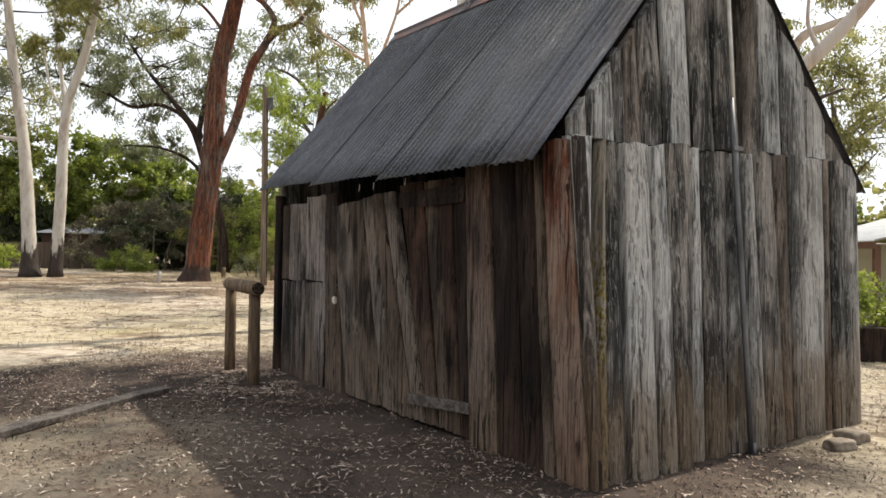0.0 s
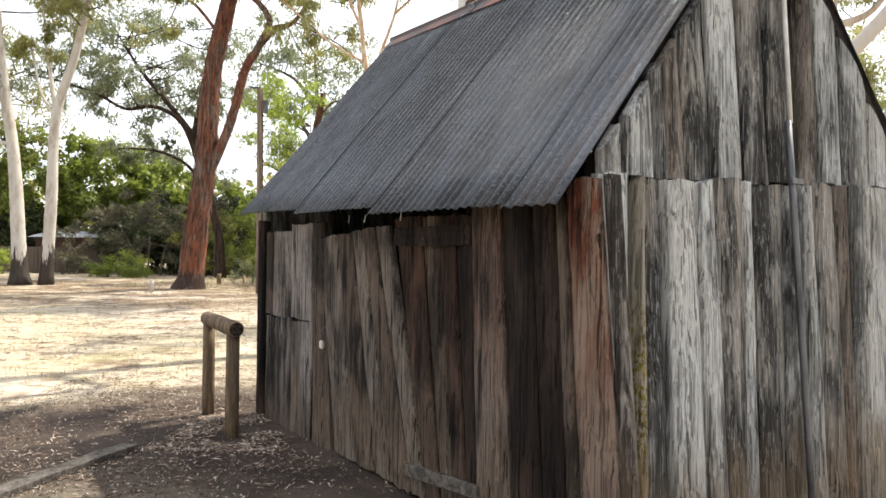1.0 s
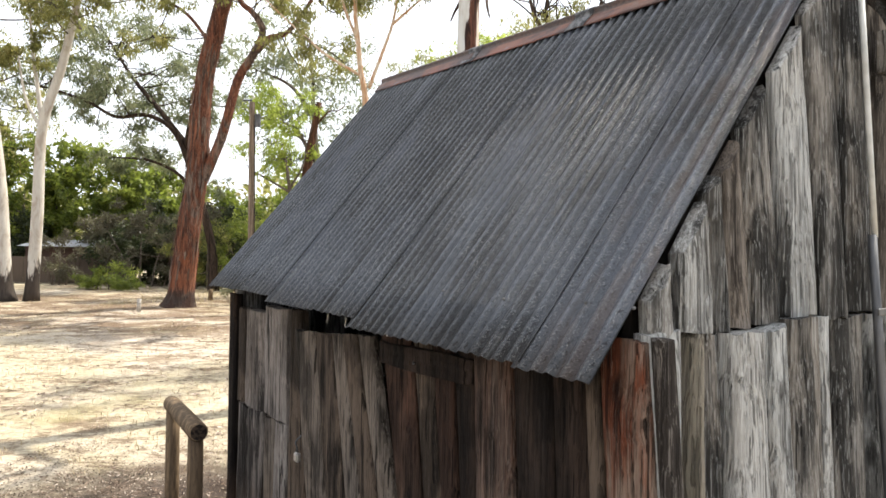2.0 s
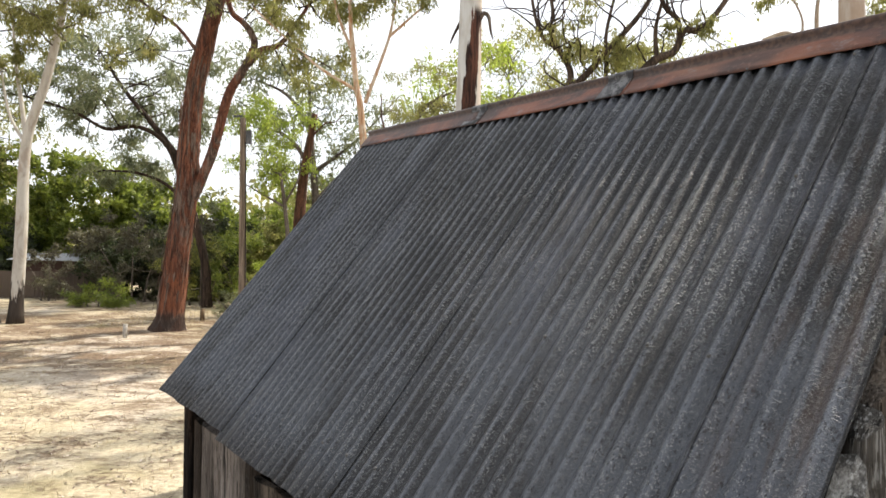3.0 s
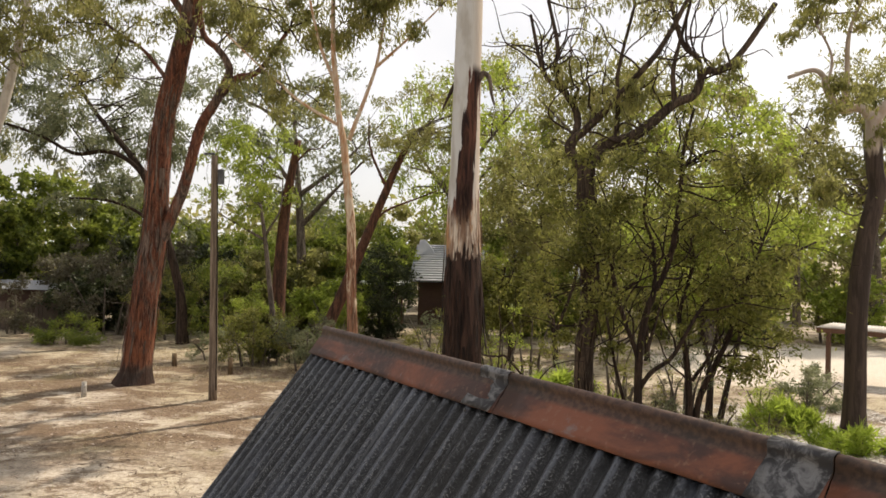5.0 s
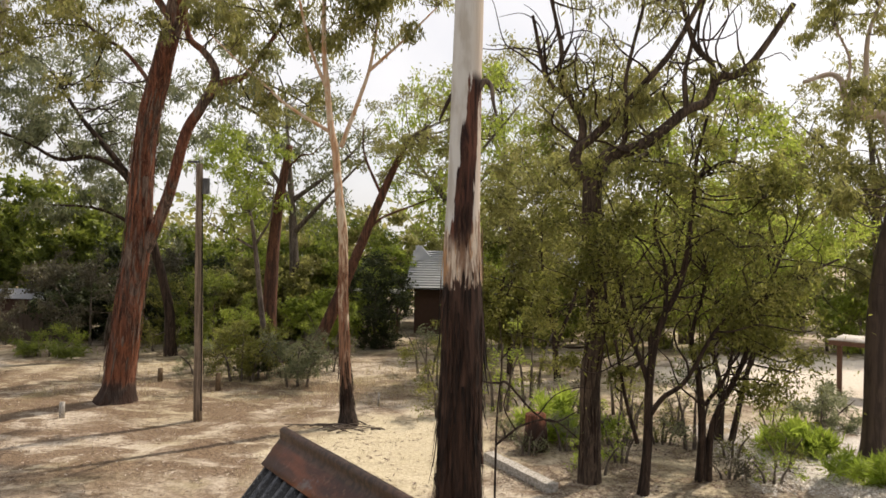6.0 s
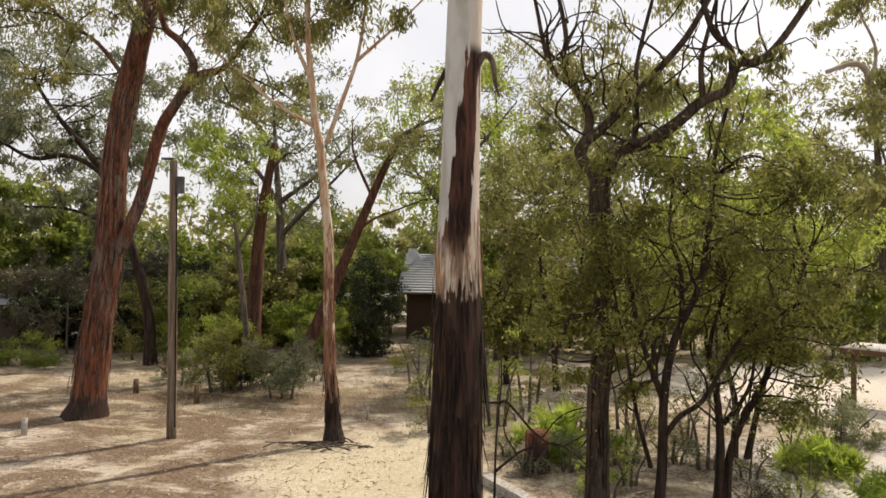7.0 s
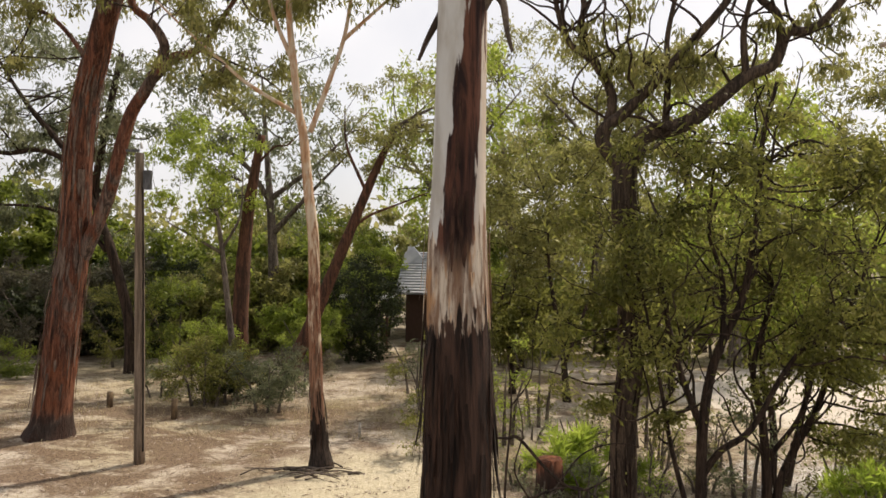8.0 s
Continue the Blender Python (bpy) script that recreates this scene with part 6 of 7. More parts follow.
# the dark-leaved ones are added to give the hedge's foot its shade
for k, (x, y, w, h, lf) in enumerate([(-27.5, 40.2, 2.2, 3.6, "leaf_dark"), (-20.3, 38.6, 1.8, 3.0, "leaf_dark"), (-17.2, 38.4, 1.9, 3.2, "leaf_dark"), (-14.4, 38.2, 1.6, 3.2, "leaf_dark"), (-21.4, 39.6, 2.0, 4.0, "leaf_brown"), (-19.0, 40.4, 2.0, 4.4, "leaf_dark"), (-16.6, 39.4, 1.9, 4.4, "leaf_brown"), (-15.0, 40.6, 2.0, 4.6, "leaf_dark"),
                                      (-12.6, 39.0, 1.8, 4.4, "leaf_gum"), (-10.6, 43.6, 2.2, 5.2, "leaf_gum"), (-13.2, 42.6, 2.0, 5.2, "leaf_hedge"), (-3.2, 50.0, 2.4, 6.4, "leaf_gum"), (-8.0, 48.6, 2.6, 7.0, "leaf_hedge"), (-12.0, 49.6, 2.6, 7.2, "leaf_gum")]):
    shrub("thicket_shrub", {"leaf_dark": "dense shrub with leaves darkened for shade", "leaf_brown": "twiggy grey-brown shrub before the hedge", "leaf_hedge": "dense leafy green shrub in shade", "leaf_gum": "tall grey-green shrub behind the others"}[lf], x, y, (w, 1.4, h), 40, M[lf], 600 + k, (0.20, 0.08), 230, 0.75, group="thicket behind the clearing")
# understory along the back of the clearing
rnd = random.Random(77)
for k in range(26):
    x = -13.0 + k * 1.25 + rnd.uniform(-0.5, 0.5)
    y = 39.0 + rnd.uniform(-2.0, 4.5) + (0 if x < 3 else 2.0)
    h = rnd.uniform(2.6, 5.6)
    if -6.2 < x < -1.2:
        continue
    shrub("understory_shrub", rnd.choice(("leafy dark green shrub in the wood's edge", "tall olive-green shrub in the wood's edge")), x, y, (rnd.uniform(1.4, 2.3), 1.3, h), 26,
          M[rnd.choice(("leaf_hedge", "leaf_wattle", "leaf_gum", "leaf_bright"))], 440 + k, (0.20, 0.09), 210, 0.72, group="shrubs at the wood's edge")
shrub("brown_shrub", "twiggy grey-brown shrub before the fence", -22.4, 36.2, (1.5, 0.9, 2.6), 16, M["leaf_brown"], 419, (0.15, 0.045), 220, 0.5)
shrub("green_shrub", "low grassy green clump by the fence", -25.8, 35.2, (1.6, 0.8, 1.2), 14, M["leaf_bright"], 418, (0.26, 0.03), 200, 0.4, droop=-0.3)
shrub("brown_shrub", "tall twiggy grey-brown shrub", -18.2, 36.5, (2.6, 1.6, 4.4), 36, M["leaf_brown"], 420, (0.15, 0.045), 260, 0.6)
shrub("olive_shrub", "soft olive-green shrub by the fence", -14.2, 35.5, (2.0, 1.5, 3.4), 26, M["leaf_wattle"], 421, (0.12, 0.03), 300, 0.6)
shrub("green_shrub", "low green strappy shrub", -17.9, 33.0, (1.8, 1.0, 1.1), 16, M["leaf_hedge"], 422, (0.24, 0.03), 240, 0.4)
shrub("green_shrub", "loose leafy green shrub on dry ground", -9.6, 32.0, (1.5, 1.1, 2.2), 20, M["leaf_bright"], 423, (0.11, 0.03), 240, 0.5)
shrub("green_shrub", "loose leafy green shrub on dry ground", -11.8, 35.0, (1.7, 1.2, 3.6), 24, M["leaf_hedge"], 424, (0.14, 0.05), 260, 0.6)
shrub("green_shrub", "rounded leafy green shrub under gums", -6.9, 35.6, (1.3, 1.1, 2.8), 18, M["leaf_bright"], 425, (0.12, 0.035), 260, 0.55)
for k, (x, y, h) in enumerate([(-6.6, 41.5, 4.6), (-8.6, 42.5, 5.0), (-5.6, 46.8, 4.6), (-10.4, 40.5, 4.2), (-7.4, 37.8, 3.2)]):
    shrub("understory_shrub", "leafy olive-green shrub in the wood's edge", x, y, (1.7, 1.2, h), 26, M[("leaf_bright", "leaf_gum")[k % 2]], 480 + k, (0.20, 0.09), 210, 0.72, group="shrubs at the wood's edge")
shrub("dry_shrub", "loose olive-brown shrub in dry grass", -8.0, 29.6, (1.2, 0.8, 1.9), 16, M["leaf_wattle"], 434, (0.10, 0.03), 190, 0.45)
shrub("dry_shrub", "loose olive-brown shrub in dry grass", -6.0, 31.6, (1.1, 0.9, 1.7), 14, M["leaf_brown"], 435, (0.10, 0.03), 190, 0.45)
shrub("dry_shrub", "low twiggy shrub on leaf litter", -10.2, 30.0, (1.3, 0.8, 1.1), 12, M["leaf_olive"], 436, (0.10, 0.03), 170, 0.4)
shrub("grey_shrub", "sparse dry grey-green shrub", -7.6, 30.6, (1.4, 0.8, 1.2), 14, M["leaf_olive"], 426, (0.10, 0.02), 150, 0.45)
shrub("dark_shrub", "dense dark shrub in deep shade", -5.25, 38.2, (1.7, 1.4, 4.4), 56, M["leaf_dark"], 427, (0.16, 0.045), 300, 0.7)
shrub("grey_shrub", "sparse sapling beside the path", -0.6, 27.5, (1.1, 0.9, 2.4), 14, M["leaf_wattle"], 428, (0.10, 0.025), 150, 0.5)
shrub("green_shrub", "bright green strappy clump", 7.4, 22.0, (0.85, 0.55, 0.62), 16, M["leaf_strap"], 429, (0.30, 0.03), 200, 0.3, droop=-0.4)
shrub("grey_shrub", "low shrub with fine grey leaves", 9.0, 24.4, (1.2, 0.9, 1.2), 16, M["leaf_olive"], 430, (0.10, 0.035), 240, 0.4)
shrub("green_shrub", "green strappy clump under the wattles", 2.0, 22.6, (1.1, 0.8, 1.0), 16, M["leaf_strap"], 431, (0.30, 0.03), 200, 0.3, droop=-0.4)
shrub("green_shrub", "low strappy bright green clump", 8.2, 19.9, (1.3, 0.6, 0.5), 14, M["leaf_strap"], 432, (0.24, 0.03), 200, 0.3, droop=-0.4)
rnd = random.Random(55)
for k in range(22):
    x, y = rnd.uniform(0.6, 7.4), rnd.uniform(19.2, 26.5)
    h = rnd.uniform(0.45, 1.5)
    shrub("bed_shrub", rnd.choice(("small twiggy olive shrub in leaf litter", "low dry shrub among bark chips")), x, y, (rnd.uniform(0.35, 0.75), 0.4, h), 8, M[("leaf_olive", "leaf_wattle", "leaf_brown", "leaf_strap")[k % 4]], 640 + k, (0.08, 0.022), 70, 0.28, group="low shrubs in the garden bed")
for k, (x, y, w, h, lf) in enumerate([(-1.1, 24.6, 0.7, 2.3, "leaf_wattle"), (0.5, 25.6, 0.8, 2.8, "leaf_bright"), (1.5, 27.6, 0.9, 3.0, "leaf_wattle"), (-1.6, 28.8, 0.9, 2.2, "leaf_olive"), (-2.2, 31.5, 1.1, 2.4, "leaf_wattle"), (4.0, 25.8, 0.8, 2.6, "leaf_wattle"), (5.0, 22.0, 0.7, 2.4, "leaf_olive")]):
    shrub("sapling", "sparse young sapling with loose olive leaves", x, y, (w, 0.6, h), 11, M[lf], 670 + k, (0.10, 0.034), 110, 0.42, category="sapling", group="saplings beside the path")
shrub("dry_shrub", "broad loose olive shrub beside the pole", -8.4, 29.0, (1.5, 0.9, 2.3), 26, M["leaf_wattle"], 437, (0.11, 0.035), 210, 0.5)
shrub("dry_shrub", "broad loose grey-green shrub in dry grass", -6.3, 28.5, (1.3, 0.9, 1.9), 22, M["leaf_olive"], 438, (0.11, 0.032), 200, 0.45)
# darkened leaves stand in for the shade beneath the neighbouring shrubs
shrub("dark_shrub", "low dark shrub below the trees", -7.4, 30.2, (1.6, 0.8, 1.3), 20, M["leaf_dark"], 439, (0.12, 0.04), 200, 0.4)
shrub("potted_shrub", "leafy green shrub in a dark planter", 5.35, 9.0, (0.58, 0.5, 1.2), 18, M["leaf_hedge"], 433, (0.07, 0.025), 260, 0.25)


rnd = random.Random(91)
for k, (x, y, w, h) in enumerate([(8.5, 52, 3.4, 6.0), (13.5, 53, 3.6, 6.6), (18.5, 52, 3.6, 6.0), (23.5, 53, 3.6, 6.8), (28.5, 51, 3.6, 6.2), (33.5, 52, 3.6, 6.6), (-2.5, 58, 3.8, 8.6), (-7.6, 56, 4.2, 8.2), (4.0, 58, 3.6, 7.0), (-13.0, 55, 4.0, 8.8)]):
    shrub("far_shrub", "tall leafy shrub closing the far side of the clearing", x, y, (w, 1.8, h), int(h * 5), M[("leaf_hedge", "leaf_gum", "leaf_bright")[k % 3]], 500 + k, (0.36, 0.19), 120, 1.1, group="far shrubs")


def far_woods():
    """Distant tree line: one mass of foliage right round behind everything else."""
    rnd = np.random.RandomState(9)
    parts = []
    for k in range(120):
        a = radians(rnd.uniform(25, 158))
        r = rnd.uniform(75, 120)
        x, y, h = r * math.cos(a), r * math.sin(a), rnd.uniform(5, 10.5) * (1 if rnd.rand() < 0.8 else 1.25)
        c = rnd.normal(0, 1, (240, 3))
        c = c / np.linalg.norm(c, axis=1)[:, None] * rnd.uniform(0.4, 1.0, (240, 1)) ** 0.5
        parts.append(np.array([x, y, h * 0.52]) + c * np.array([rnd.uniform(3, 6), 3.0, h * 0.5]))
    cs = np.concatenate(parts)
    ob = new("far_woods", quads_mesh("far_woods", leaf_quads(cs[cs[:, 2] > 0], 0.9, 0.5, 0.3, rnd)))
    ob.data.materials.append(M["leaf_gum"])
    tagged(ob, "distant line of grey-green gum trees", "woods", kind="stuff")


far_woods()


# ---- pole, posts and other things in the clearing ----
def utility_pole():
    pole = thing("utility_pole", (-7.56, 23.3, 0), "weathered timber power pole with a meter box", "pole")
    v, f = [], []
    tube(v, f, smooth_path([(0, 0, -0.1), (-0.02, 0, 2.5), (-0.05, 0, 5.0), (-0.07, 0, 6.85)], 5), (0.118, 0.09), 14, 0.02, 3.0, True)
    part("shaft", mesh_of("shaft", v, f), M["pole"], pole)
    part("box", box_mesh("box", (0.16, 0.12, 0.42), (0.14, -0.05, 6.25), 0.01), M["pipe"], pole, "grey metal box")
    part("bracket", box_mesh("bracket", (0.30, 0.05, 0.06), (-0.22, -0.02, 6.9), 0.008), M["pipe"], pole)
    v, f = [], []
    tube(v, f, smooth_path([(0.055, -0.08, 6.1), (0.085, -0.085, 4.0), (0.11, -0.085, 1.5), (0.12, -0.085, 0.3)], 4), (0.018, 0.018), 8)
    part("cable_guard", mesh_of("cable_guard", v, f), M["inside"], pole)
    v, f = [], []
    tube(v, f, [Vector((-0.02, 0, 6.95)), Vector((-0.05, 0, 7.08))], (0.03, 0.025), 8, 0, 0, True)
    part("insulator", mesh_of("insulator", v, f), M["conduit"], pole)


# pale tone makes the sleeper look sunlit; also used on the pale markers
M["sleeper"] = bark_material("pale_sleeper_timber", (0.50, 0.47, 0.43), (0.24, 0.22, 0.19), 16.0, 1.0, 0.004)


def marker(x, y, h, r, label, name="marker_post", wood="log"):
    v, f = [], []
    tube(v, f, [Vector((0, 0, -0.05)), Vector((0, 0, h * 0.6)), Vector((0.01, 0, h))], (r, r * 0.95), 10, 0.05, x, True)
    ob = new(name, mesh_of(name, v, f))
    ob.data.materials.append(M[wood])
    ob.matrix_basis = pose(x, y, 0)
    tagged(ob, label, "post", "marker posts")


utility_pole()
marker(-11.25, 23.2, 0.42, 0.07, "short pale timber marker post", wood="sleeper")
marker(-11.1, 28.6, 0.45, 0.09, "short round timber marker post")
marker(-8.6, 27.4, 0.55, 0.09, "short round timber marker post")
marker(-3.1, 25.8, 0.40, 0.035, "thin pale marker stake", wood="sleeper")
v, f = [], []
tube(v, f, [Vector((0, 0, -0.05)), Vector((0.02, 0, 0.4)), Vector((0, 0, 0.85))], (0.30, 0.24), 16, 0.12, 4.0, True)
stump = new("tree_stump", mesh_of("tree_stump", v, f))
stump.data.materials.append(M["bark_red"])
stump.matrix_basis = pose(1.25, 21.6, 0)
tagged(stump, "sawn tree stump with red-brown bark", "stump")
beam = new("garden_sleeper", box_mesh("garden_sleeper", (0.26, 2.4, 0.18), (0, 0, 0.09), 0.012, (0, 0, 0), 0.012, 10, 4))
beam.data.materials.append(M["sleeper"])
beam.matrix_basis = pose(0.78, 19.67, 0, 0, 0, 31)
tagged(beam, "grey timber sleeper edging a garden bed", "sleeper")


# ---- buildings ----
def building_materials():
    n = Nodes("pale_roof_iron", 0.45, 0.2, 0.5)
    n.colour(n.mix(n.span(n.noise(n.stretch(1, 1, 1), 3.0, 4.0), 0.35, 0.7), (0.82, 0.82, 0.80), (0.68, 0.68, 0.66)))
    M["white_roof"] = n.m
    n = Nodes("dull_pale_roof_iron", 0.6, 0.0, 0.3)
    n.colour(n.mix(n.span(n.noise(n.object, 2.0, 5.0, 0.65), 0.35, 0.65), (0.30, 0.26, 0.22), (0.52, 0.48, 0.43)))
    M["dull_roof"] = n.m
    n = Nodes("pale_render", 0.85)
    n.colour(n.mix(n.noise(n.object, 4.0), (0.52, 0.50, 0.40), (0.42, 0.42, 0.33)))
    M["render"] = n.m
    n = Nodes("brown_post_paint", 0.7)
    n.colour(n.mix(n.noise(n.stretch(1, 1, 0.1), 12.0), (0.09, 0.045, 0.03), (0.15, 0.08, 0.05)))
    M["brownpost"] = n.m
    n = Nodes("grey_roof_tile", 0.8)
    n.colour(n.mix(n.noise(n.object, 3.0), (0.26, 0.27, 0.29), (0.36, 0.37, 0.39)))
    M["tile"] = n.m
    n = Nodes("pale_green_roof_iron", 0.5)
    n.colour(n.mix(n.noise(n.object, 5.0), (0.22, 0.32, 0.26), (0.32, 0.42, 0.36)))
    M["green_roof"] = n.m
    n = Nodes("dark_brick", 0.9)
    n.colour(n.mix(n.noise(n.object, 6.0), (0.07, 0.04, 0.03), (0.11, 0.065, 0.05)))
    M["brick"] = n.m
    n = Nodes("brown_fence", 0.9)
    n.colour(n.mix(n.noise(n.stretch(1, 1, 0.1), 8.0), (0.075, 0.055, 0.043), (0.125, 0.095, 0.075)))
    M["fence"] = n.m


building_materials()


def ribbed_roof(name, x0, x1, y0, y1, z0, z1, pitch=0.1):
    """A sloping roof rising in x, with ribs running up the slope."""
    cols = int((y1 - y0) / pitch * 4)
    v, f = [], []
    for i in range(cols + 1):
        y = y0 + (y1 - y0) * i / cols
        h = 0.012 * math.cos(2 * math.pi * i / 4)
        v += [(x0, y, z0 + h), (x1, y, z1 + h), (x0, y, z0 + h - 0.02), (x1, y, z1 + h - 0.02)]
    for i in range(cols):
        a = 4 * i
        f += [(a, a + 1, a + 5, a + 4), (a + 2, a + 6, a + 7, a + 3), (a, a + 4, a + 6, a + 2)]
    return mesh_of(name, v, f)


def verandah_building():
    b = thing("visitor_building", (13.1, 28.6, 0), "low rendered building with a white roofed verandah", "building", turn=48.0)
    part("roof", ribbed_roof("roof", -0.3, 1.5, -6.5, 1.8, 1.86, 1.90), M["dull_roof"], b, "pale ribbed metal roof")
    part("fascia", box_mesh("fascia", (0.05, 8.3, 0.15), (-0.27, -2.35, 1.76), 0.006), M["brownpost"], b)
    part("end_fascia", box_mesh("end_fascia", (1.8, 0.05, 0.15), (0.6, 1.75, 1.77), 0.006), M["brownpost"], b)
    for x, y in ((0.0, 1.5), (0.0, -0.9), (0.0, -4.3)):
        part("post", box_mesh("post", (0.14, 0.14, 1.8), (x, y, 0.86), 0.008), M["brownpost"], b)
    part("wall", box_mesh("wall", (3.6, 4.6, 2.5), (3.3, -4.9, 1.25), 0.01), M["render"], b)
    gable_v = [(1.4, -7.3, 2.45), (5.2, -7.3, 2.45), (3.3, -7.3, 3.7), (1.4, -2.5, 2.45), (5.2, -2.5, 2.45), (3.3, -2.5, 3.7)]
    part("gable_roof", mesh_of("gable_roof", gable_v, [(0, 2, 5, 3), (2, 1, 4, 5), (0, 1, 2), (3, 5, 4), (0, 3, 4, 1)], False), M["render"], b)
    for side in (-1, 1):
        part("barge_board", box_mesh("barge_board", (2.4, 0.05, 0.16), (3.3 + side * 0.98, -2.45, 3.10), 0.006, (0, side * 33.0, 0)), M["brownpost"], b)


def low_shed():
    b = thing("low_shed", (8.0, 14.4, 0), "low pale shed with a white metal roof and brown posts", "shed")
    part("roof", ribbed_roof("roof", -0.7, 3.0, -1.5, 2.0, 1.62, 2.7), M["white_roof"], b, "white ribbed metal roof")
    part("fascia", box_mesh("fascia", (0.04, 3.5, 0.14), (-0.68, 0.25, 1.54), 0.005), M["brownpost"], b)
    part("wall", box_mesh("wall", (2.6, 3.0, 1.6), (1.75, 0.3, 0.8), 0.01), M["render"], b)
    for y in (-1.2, 0.9):
        part("post", box_mesh("post", (0.11, 0.11, 1.55), (-0.5, y, 0.77), 0.008), M["brownpost"], b)


def planter():
    ob = new("planter", box_mesh("planter", (0.75, 0.6, 0.42), (0, 0, 0.21), 0.02))
    ob.data.materials.append(M["bark_shag"])
    ob.matrix_basis = pose(5.35, 9.0, 0, 0, 0, 10)
    tagged(ob, "dark square planter under a shrub", "planter")


def tiled_house():
    h = thing("tiled_house", (0.5, 44.5, 0), "dark brick house with a grey tiled roof behind trees", "house")
    part("wall", box_mesh("wall", (9, 7, 2.6), (0, 3.5, 1.3), 0.02), M["brick"], h)
    roof = part("roof", mesh_of("roof_deck", [(-5, -0.58, 2.50), (5, -0.58, 2.50), (5, 4.0, 4.55), (-5, 4.0, 4.55)], [(0, 1, 2, 3)], False), M["tile"], h, "grey tiled roof in courses")
    courses, run = 16, 4.6
    for k in range(courses):
        for s, (ya, za, yb, zb) in enumerate([(-0.6 + run * k / courses, 2.55 + 2.1 * k / courses, -0.6 + run * (k + 1.12) / courses, 2.55 + 2.1 * (k + 1.0) / courses)]):
            v = [(-5, ya, za + 0.06), (5, ya, za + 0.06), (5, yb, zb), (-5, yb, zb), (-5, ya, za), (5, ya, za)]
            part("tile_course", mesh_of("tile_course", v, [(0, 1, 2, 3), (4, 5, 1, 0)], False), M["tile"], roof)
    v = [(-4.95, 2.6, 4.05), (-3.7, 2.6, 4.05), (-3.7, 4.6, 4.05), (-4.95, 4.6, 4.05), (-4.75, 3.4, 4.95), (-4.45, 3.4, 4.95)]
    part("hip_roof", mesh_of("hip_roof", v, [(0, 1, 5, 4), (1, 2, 5), (2, 3, 4, 5), (3, 0, 4)], False), M["tile"], h, "small tiled hip")
    part("back_roof", mesh_of("back_roof", [(-5, 4.0, 4.65), (5, 4.0, 4.65), (5, 8.4, 2.6), (-5, 8.4, 2.6)], [(0, 1, 2, 3)], False), M["tile"], h)


def carport():
    c = thing("carport", (-6.6, 42.2, 0), "open carport with a pale flat roof behind dark shrubs", "carport")
    part("roof", box_mesh("roof", (4.6, 2.6, 0.09), (0, 0, 2.52), 0.01), M["white_roof"], c, "pale flat metal roof")
    part("fascia", box_mesh("fascia", (4.6, 0.05, 0.16), (0, -1.33, 2.50), 0.006), M["white_roof"], c)
    for x in (-2.1, 0.0, 2.1):
        part("post", box_mesh("post", (0.1, 0.1, 2.48), (x, -1.15, 1.24), 0.006), M["brownpost"], c)


def fence_and_shed():
    for k in range(46):
        x = -29.0 + k * 0.21
        ob = part("paling", fence_pale, M["fence"], FENCE)
        ob.matrix_basis = pose(x + 24.0, 0.03 * math.sin(k), 0.7, 0, 0, 0)
    s = thing("far_shed", (-23.6, 38.6, 0), "low dark shed with a pale iron roof behind the fence", "shed")
    part("wall", box_mesh("wall", (5.0, 1.2, 1.95), (0, 0.8, 0.97), 0.02), M["brick"], s)
    roof_me = ribbed_roof("roof", -0.4, 1.6, -2.6, 2.6, 1.98, 2.34, 0.16)
    ob = part("roof", roof_me, M["tile"], s, "pale grey iron roof")
    ob.matrix_basis = pose(0, 0, 0, 0, 0, 90) @ Matrix.Diagonal((1, 1, 1, 1))


fence_pale = box_mesh("paling", (0.19, 0.02, 1.4), (0, 0, 0), 0.004)
FENCE = thing("paling_fence", (-24.0, 37.6, 0), "brown timber paling fence in shade", "fence")
fence_and_shed()
verandah_building()
low_shed()
planter()
tiled_house()
carport()


def garden_hut():
    """A small brown hut with a green pyramid roof among the shrubs."""
    h = thing("garden_hut", (-14.2, 42.4, 0), "small brown hut with a pale green pyramid roof", "hut")
    part("wall", box_mesh("wall", (3.6, 1.6, 1.05), (0.3, 0.8, 0.52), 0.02), M["fence"], h)
    v = [(-0.75, -0.1, 1.0), (1.05, -0.1, 1.0), (1.05, 1.7, 1.0), (-0.75, 1.7, 1.0), (0.15, 0.8, 1.62)]
    part("roof", mesh_of("roof", v, [(0, 1, 4), (1, 2, 4), (2, 3, 4), (3, 0, 4), (3, 2, 1, 0)], False), M["green_roof"], h, "pale green metal roof")


garden_hut()


scatter_strips("brown_grass", "tufts of brown dry grass and twigs under the trees", 6500, (-14, 1, 25.5, 34), 0.16, 0.012, M["drygrass"], 16, 0.65, 0.75, "grass")


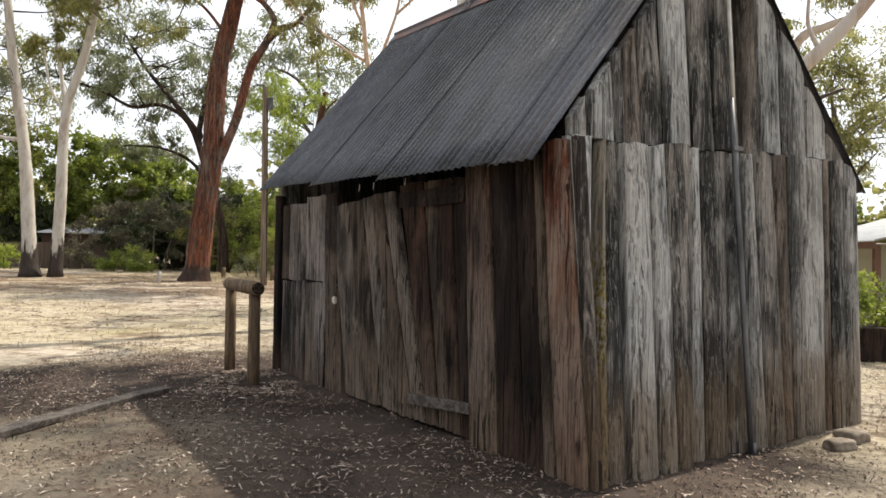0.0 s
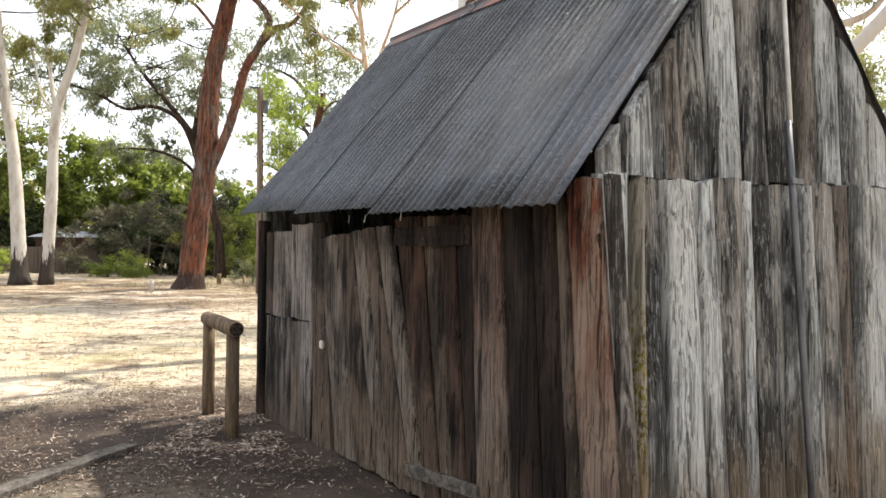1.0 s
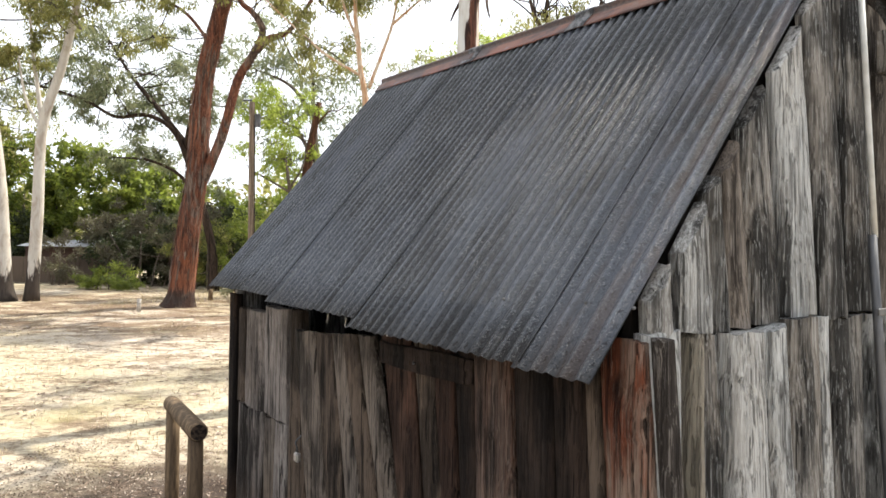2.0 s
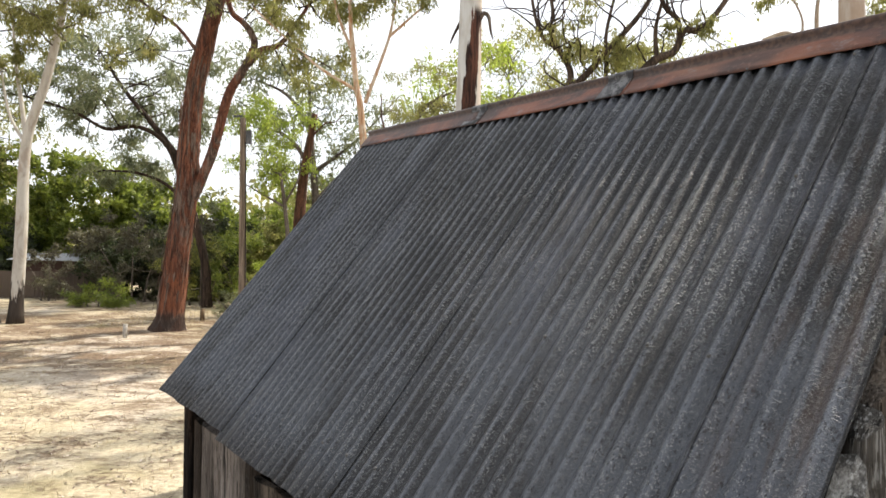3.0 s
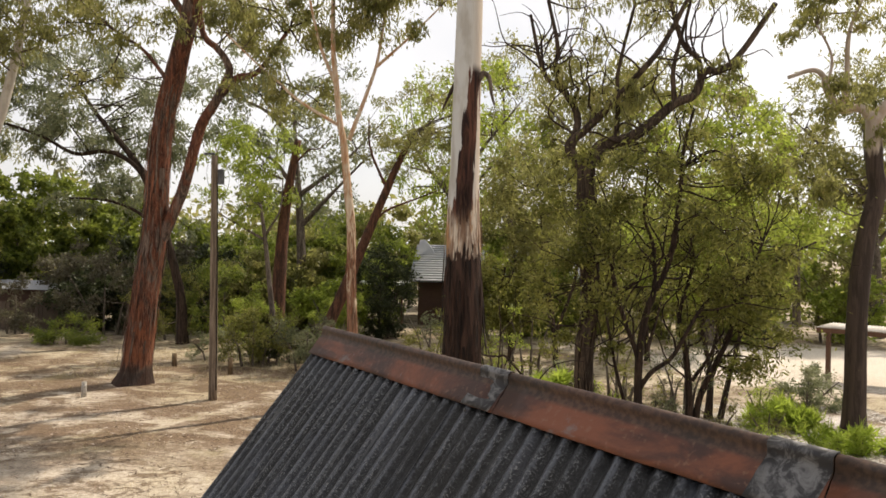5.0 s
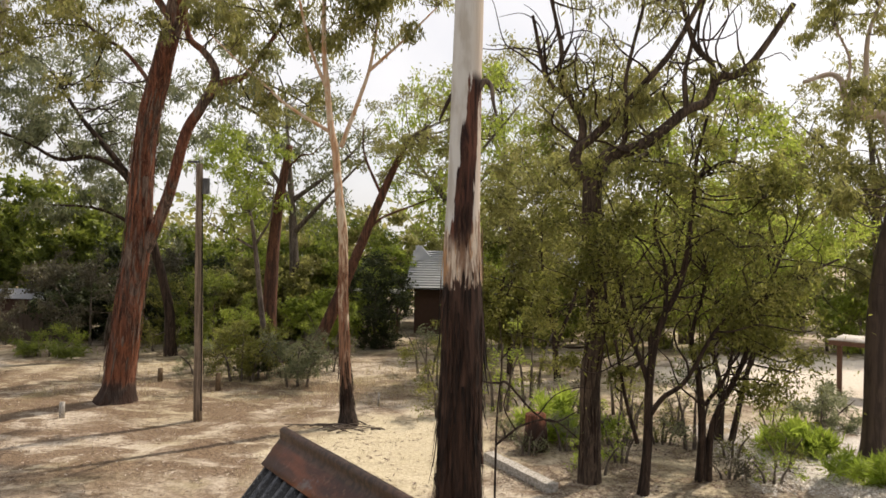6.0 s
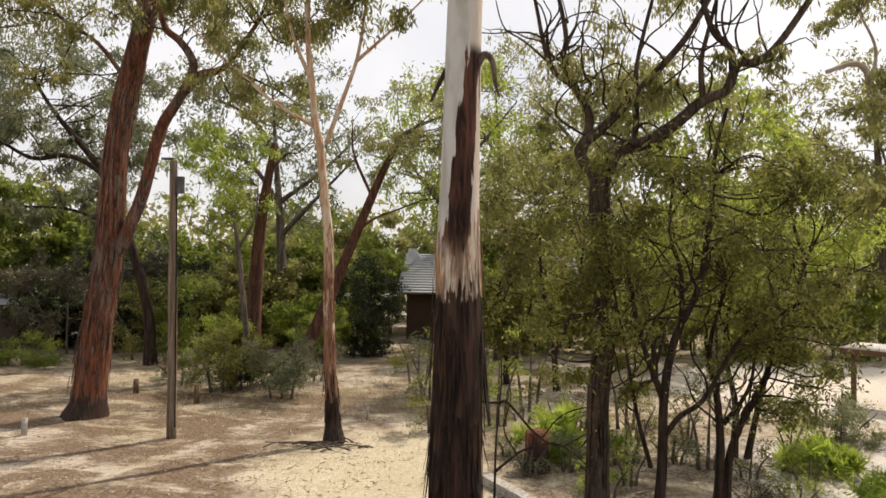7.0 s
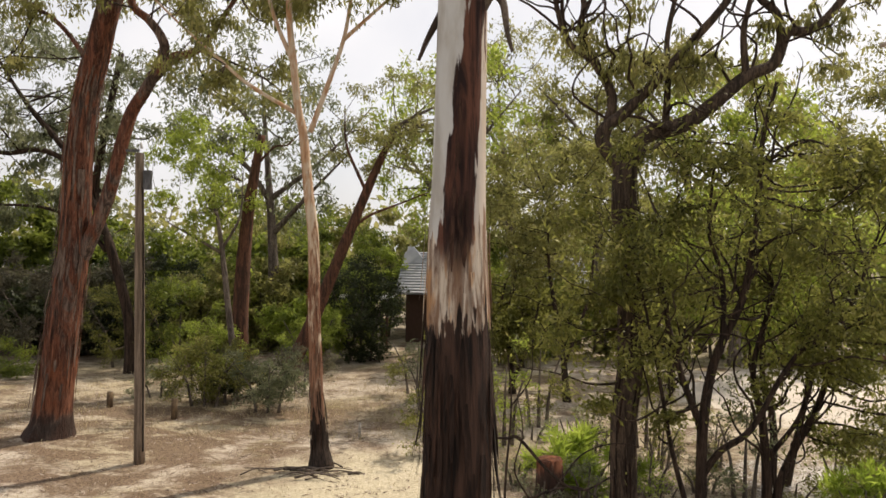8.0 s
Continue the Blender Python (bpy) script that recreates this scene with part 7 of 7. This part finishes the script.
# ---- fallen sticks and bark at the slim gum's foot ----
def fallen_sticks():
    rnd = random.Random(21)
    heap = thing("fallen_sticks", (-3.8, 22.95, 0), "fallen sticks and peeled bark at a gum's foot", "sticks")
    for k in range(16):
        x, y, a = rnd.gauss(-0.1, 0.75), rnd.gauss(0, 0.28), rnd.uniform(-0.5, 0.5) + (math.pi if rnd.random() < 0.5 else 0)
        L, z = rnd.uniform(0.35, 1.3), rnd.uniform(0.03, 0.12)
        d = Vector((math.cos(a), math.sin(a) * 0.6, 0)) * L
        p = Vector((x, y, z))
        v, f = [], []
        tube(v, f, smooth_path([p - d * 0.5 - Vector((0, 0, z * 0.6)), p + Vector((0, rnd.uniform(-0.08, 0.08), rnd.uniform(0, 0.06))), p + d * 0.5 - Vector((0, 0, z * 0.5))], 4), (rnd.uniform(0.014, 0.028), 0.007), 6, 0.1, k, True)
        part("stick", mesh_of("stick", v, f), M["twig"], heap)


fallen_sticks()


def dead_branches():
    """Bare crooked branches of a dead sapling between the garden bed and the big gum."""
    dead = thing("dead_sapling", (0.3, 17.5, 0), "bare dead sapling with arching dark branches", "sapling")
    ways = [([(0.26, 17.5, -0.05), (0.27, 17.5, 1.3), (0.29, 17.5, 1.85), (0.33, 17.5, 2.33), (0.35, 17.5, 2.81), (0.30, 17.5, 3.4)], 0.022),
            ([(0.32, 17.5, 2.3), (0.47, 17.5, 2.29), (0.91, 17.5, 1.82), (1.29, 17.5, 1.64), (1.71, 17.5, 1.85)], 0.026),
            ([(0.27, 17.5, 1.2), (0.5, 17.5, 1.4), (0.77, 17.5, 1.58), (1.29, 17.5, 1.66), (1.91, 17.5, 1.19)], 0.024),
            ([(0.32, 17.5, 2.3), (0.04, 17.45, 2.33), (-0.2, 17.4, 2.5)], 0.02),
            ([(0.6, 17.5, 1.5), (0.4, 17.45, 1.9), (0.5, 17.4, 2.4), (0.42, 17.4, 2.9)], 0.014),
            ([(1.0, 17.5, 1.75), (1.3, 17.55, 2.1), (1.7, 17.55, 2.25), (2.1, 17.6, 2.2)], 0.014),
            ([(0.33, 17.5, 2.7), (0.6, 17.5, 3.1), (0.62, 17.5, 3.6)], 0.012)]
    for k, (way, r) in enumerate(ways):
        v, f = [], []
        tube(v, f, [p - Vector((0.3, 17.5, 0)) for p in smooth_path(way, 6)], (r, r * 0.4), 7, 0.12, k * 2.0, True)
        part("stem" if k == 0 else "branch", mesh_of("branch", v, f), M["bark_dark"], dead)


dead_branches()
